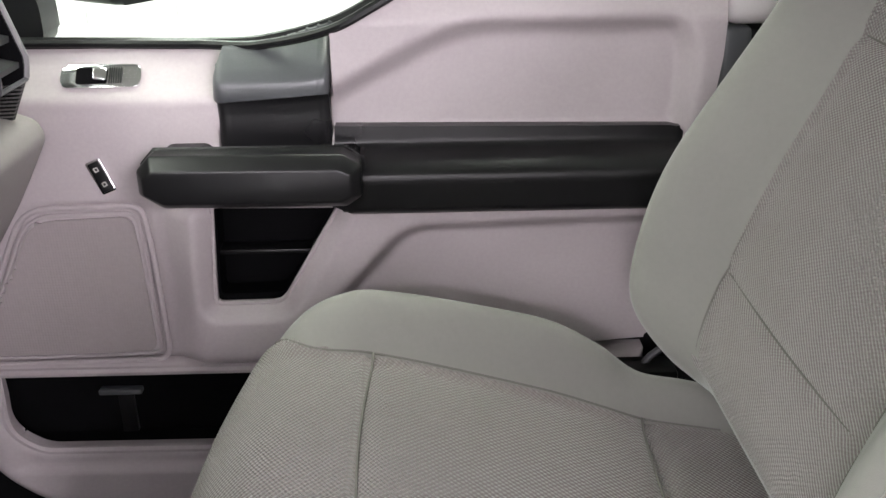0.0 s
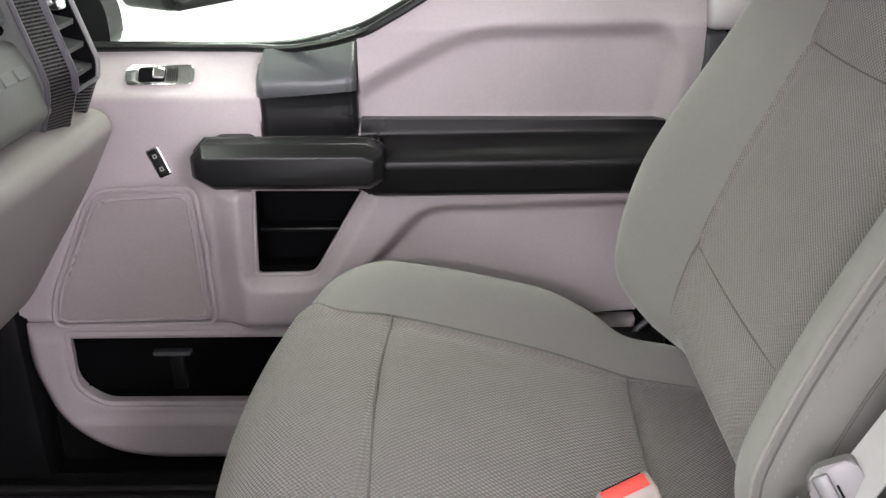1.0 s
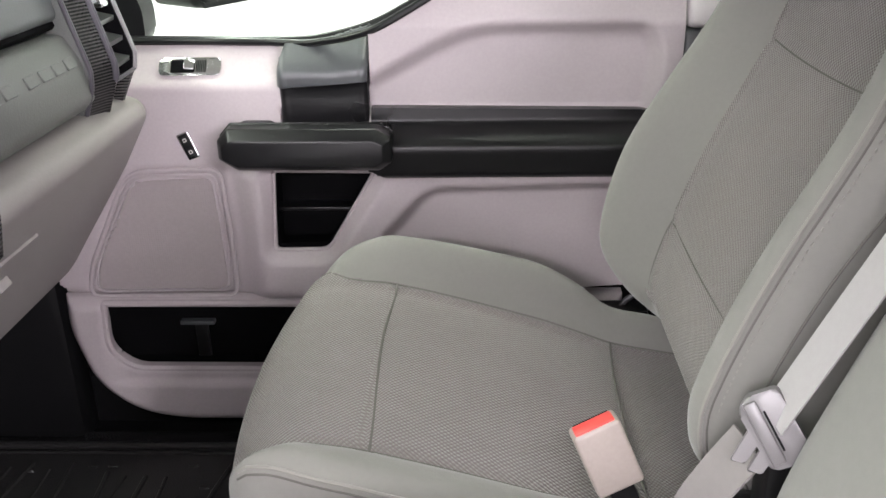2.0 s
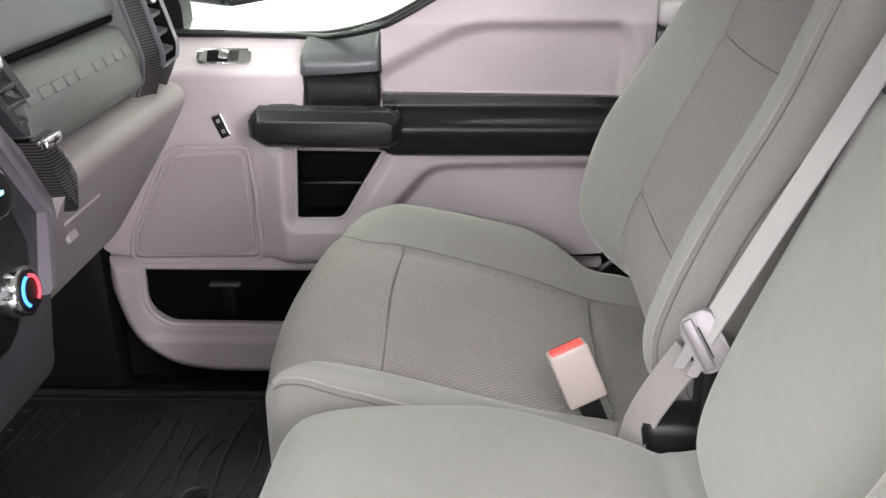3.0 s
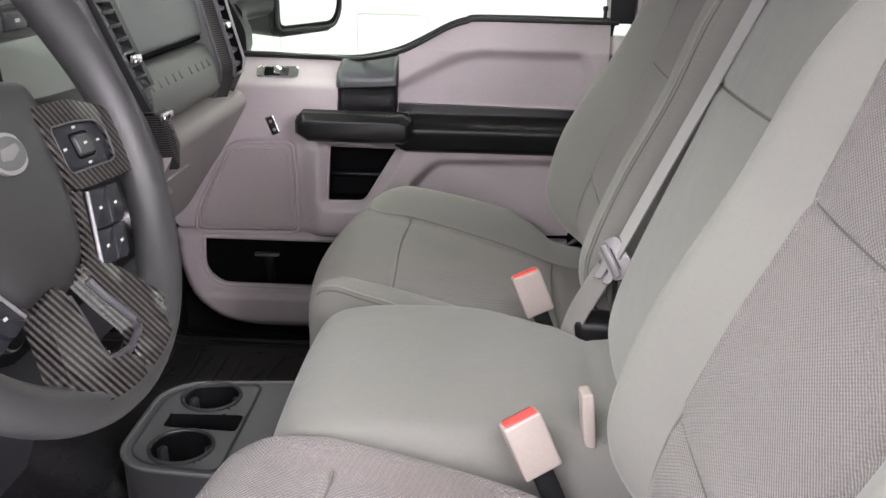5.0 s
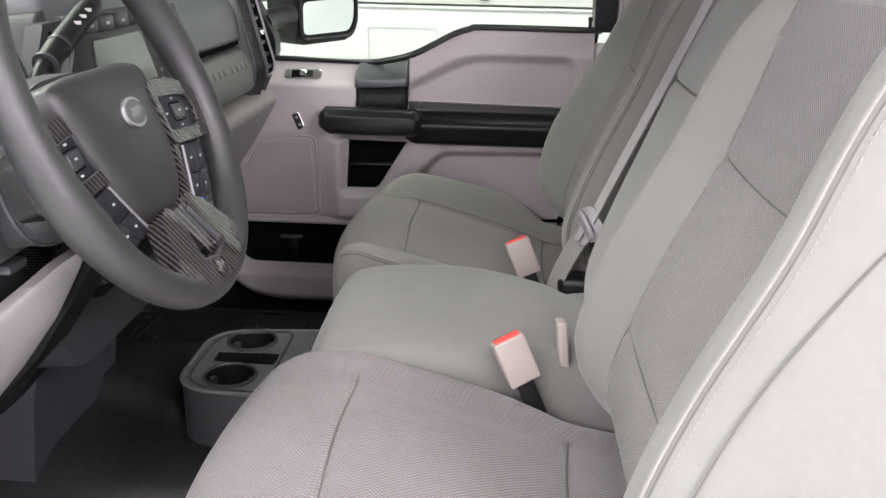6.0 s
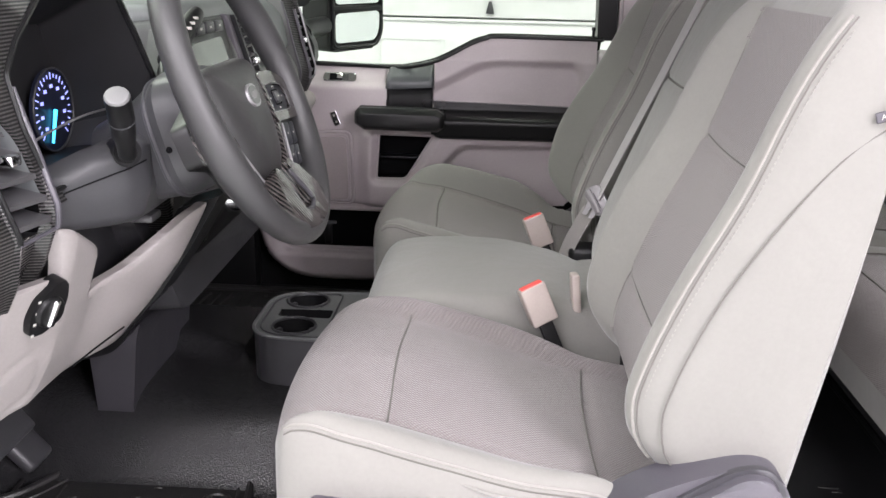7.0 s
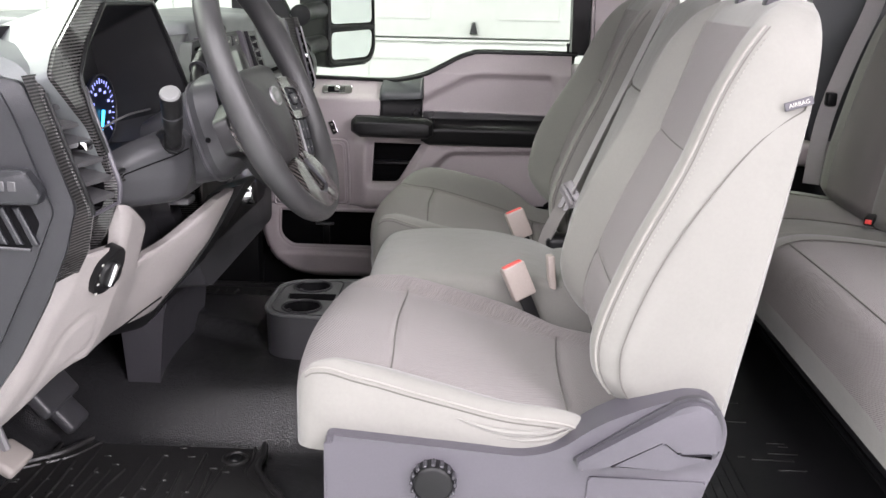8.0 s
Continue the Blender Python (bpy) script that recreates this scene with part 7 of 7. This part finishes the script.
def rear_cushion(y0, y1, ramp_):
    w = (y1 - y0) / 2
    hwf = soft([(0.665, w - 0.05), (0.68, w - 0.02), (0.72, w - 0.004), (0.8, w), (1.12, w)])
    q = pillow(stations(0.665, 1.12, 40), hwf, lambda x: 0.19, lambda x, s: R_TOP(x) - 0.006 * groove(abs(s) * w - (w - 0.09), 0.012) + 0.006 * (1 - s * s), 0.045, lambda x, s: "insert" if abs(s) * w < w - 0.09 else "side", Matrix.Translation((0, (y0 + y1) / 2, 0)), 48, 0.004)
    c = part("seat_cushion", q["side"], CLOTH, bench)
    part("cushion_insert", q["insert"], INSERT, c, "finely dotted grey woven insert")
    yc = (y0 + y1) / 2
    for e in (-1, 1):
        part("seam", tube([(0.70 + 0.36 * i / 20, yc + e * (w - 0.09), R_TOP(0.70 + 0.36 * i / 20) + 0.0015) for i in range(21)], 0.0016, 5), SEAM, c)
        part("piping", tube([(0.69 + 0.40 * i / 20, yc + e * (w - 0.016), R_TOP(0.69 + 0.40 * i / 20) - 0.013) for i in range(21)], 0.0026, 6), SEAT_PIPING, c)
    part("seam", tube([(0.722, yc - (w - 0.09) + 2 * (w - 0.09) * i / 20, R_TOP(0.722) + 0.0065 * (1 - ((i - 10) / 10 * (w - 0.09) / w) ** 2)) for i in range(21)], 0.0016, 5), SEAM, c)


rear_cushion(-0.665, 0.205, 0)
rear_cushion(0.215, 0.70, 0)
part("cushion_edge", rbox(0.664, 1.1, -0.66, 0.70, 0.174, 0.194, 0.008), BLACK, bench, "black cushion base edge")
RB = Matrix.Translation((1.03, 0, 0.33)) @ Matrix(((math.sin(radians(12)), 0, -math.cos(radians(12)), 0), (0, 1, 0, 0), (math.cos(radians(12)), 0, math.sin(radians(12)), 0), (0, 0, 0, 1)))
for y0, y1 in ((-0.665, 0.205), (0.215, 0.665)):
    w = (y1 - y0) / 2
    hwf = soft([(0.0, w - 0.03), (0.03, w - 0.006), (0.2, w), (0.45, w - 0.01), (0.54, w - 0.05), (0.57, w - 0.09)])
    tf = soft([(0.0, 0.05), (0.03, 0.075), (0.2, 0.085), (0.45, 0.075), (0.54, 0.05), (0.57, 0.02)])
    q = pillow(stations(0.0, 0.57, 36), hwf, lambda x: -0.03, lambda x, s: tf(x) - 0.006 * groove(abs(s) * w - (w - 0.08), 0.012), 0.05, lambda x, s: "insert" if abs(s) * w < w - 0.08 else "side", Matrix.Translation((0, (y0 + y1) / 2, 0)) @ RB, 48, 0.004)
    c = part("backrest", q["side"], CLOTH, bench)
    part("back_insert", q["insert"], INSERT, c, "finely dotted grey woven insert")
part("bench_base", rbox(0.84, 1.2, -0.62, 0.66, 0.0, 0.16, 0.02), BLACK, bench)

# rear passenger door and belt
rdoor = thing("door_2", "closed rear passenger door with dark trim", "door", "", "structure", (0.9, 0.8, 0.3))
part("rear_trim", plate(rounded([(0.47, 0.03), (0.47, 0.68), (1.5, 0.68), (1.5, 0.03)], 0.02), 0.84, 0.775, "xz", 0.015, 3), DOOR_DARK, rdoor, "dark rear door trim")
part("rear_armrest", rbox(0.55, 1.05, 0.715, 0.78, 0.40, 0.47, 0.02, 3), DOOR_BEIGE, rdoor)
part("window_frame", rbox(0.47, 0.52, 0.79, 0.85, 0.67, 1.27, 0.01), BLACK, rdoor)
part("window_frame", rbox(1.42, 1.5, 0.79, 0.85, 0.67, 1.27, 0.01), BLACK, rdoor)
rp = part("window_pane", rbox(0.5, 1.45, 0.815, 0.819, 0.66, 1.27, 0.0), WINDOW_GLASS, rdoor)
rp.visible_shadow = False
rear_pillar = thing("c_pillar", "dark rear pillar trim behind the rear door", "pillar trim", "", "structure", (1.05, 0.75, 0.5))
part("pillar_trim", plate(rounded([(0.965, 0.45), (0.93, 0.76), (0.90, 1.28), (1.5, 1.28), (1.5, 0.45)], 0.03), 0.79, 0.745, "xz", 0.012, 3), DOOR_SLATE, rear_pillar)
rbelt = thing("rear_seat_belt", "grey webbing rear seat belt beside the bench", "seat belt", "", "", (1.0, 0.68, 0.5))
part("strap", ribbon(smooth_line([(1.13, 0.70, 1.1), (1.070, 0.70, 0.84), (1.031, 0.70, 0.72), (0.991, 0.70, 0.58), (0.975, 0.70, 0.48), (0.965, 0.69, 0.36)], 24), (0.8, -0.5, 0.1), 0.045, 0.002), BELT, rbelt, "grey woven strap")
part("latch", rbox(0.975, 1.0, 0.675, 0.705, 0.575, 0.61, 0.005, 2), BLACK, rbelt)
fb = thing("rear_belt_buckle", "black belt buckle with red button lying on the rear bench", "seat belt buckle", "belt buckles", "", (0.92, 0.205, 0.38))
part("body", rbox(-0.028, 0.028, -0.010, 0.010, -0.008, 0.008, 0.003, 2, pose(0.93, 0.21, 0.380, 0, 0, 60)), BLACK, fb)
part("button", rbox(-0.031, -0.026, -0.007, 0.007, -0.005, 0.005, 0.001, 1, pose(0.93, 0.21, 0.380, 0, 0, 60)), RED, fb)
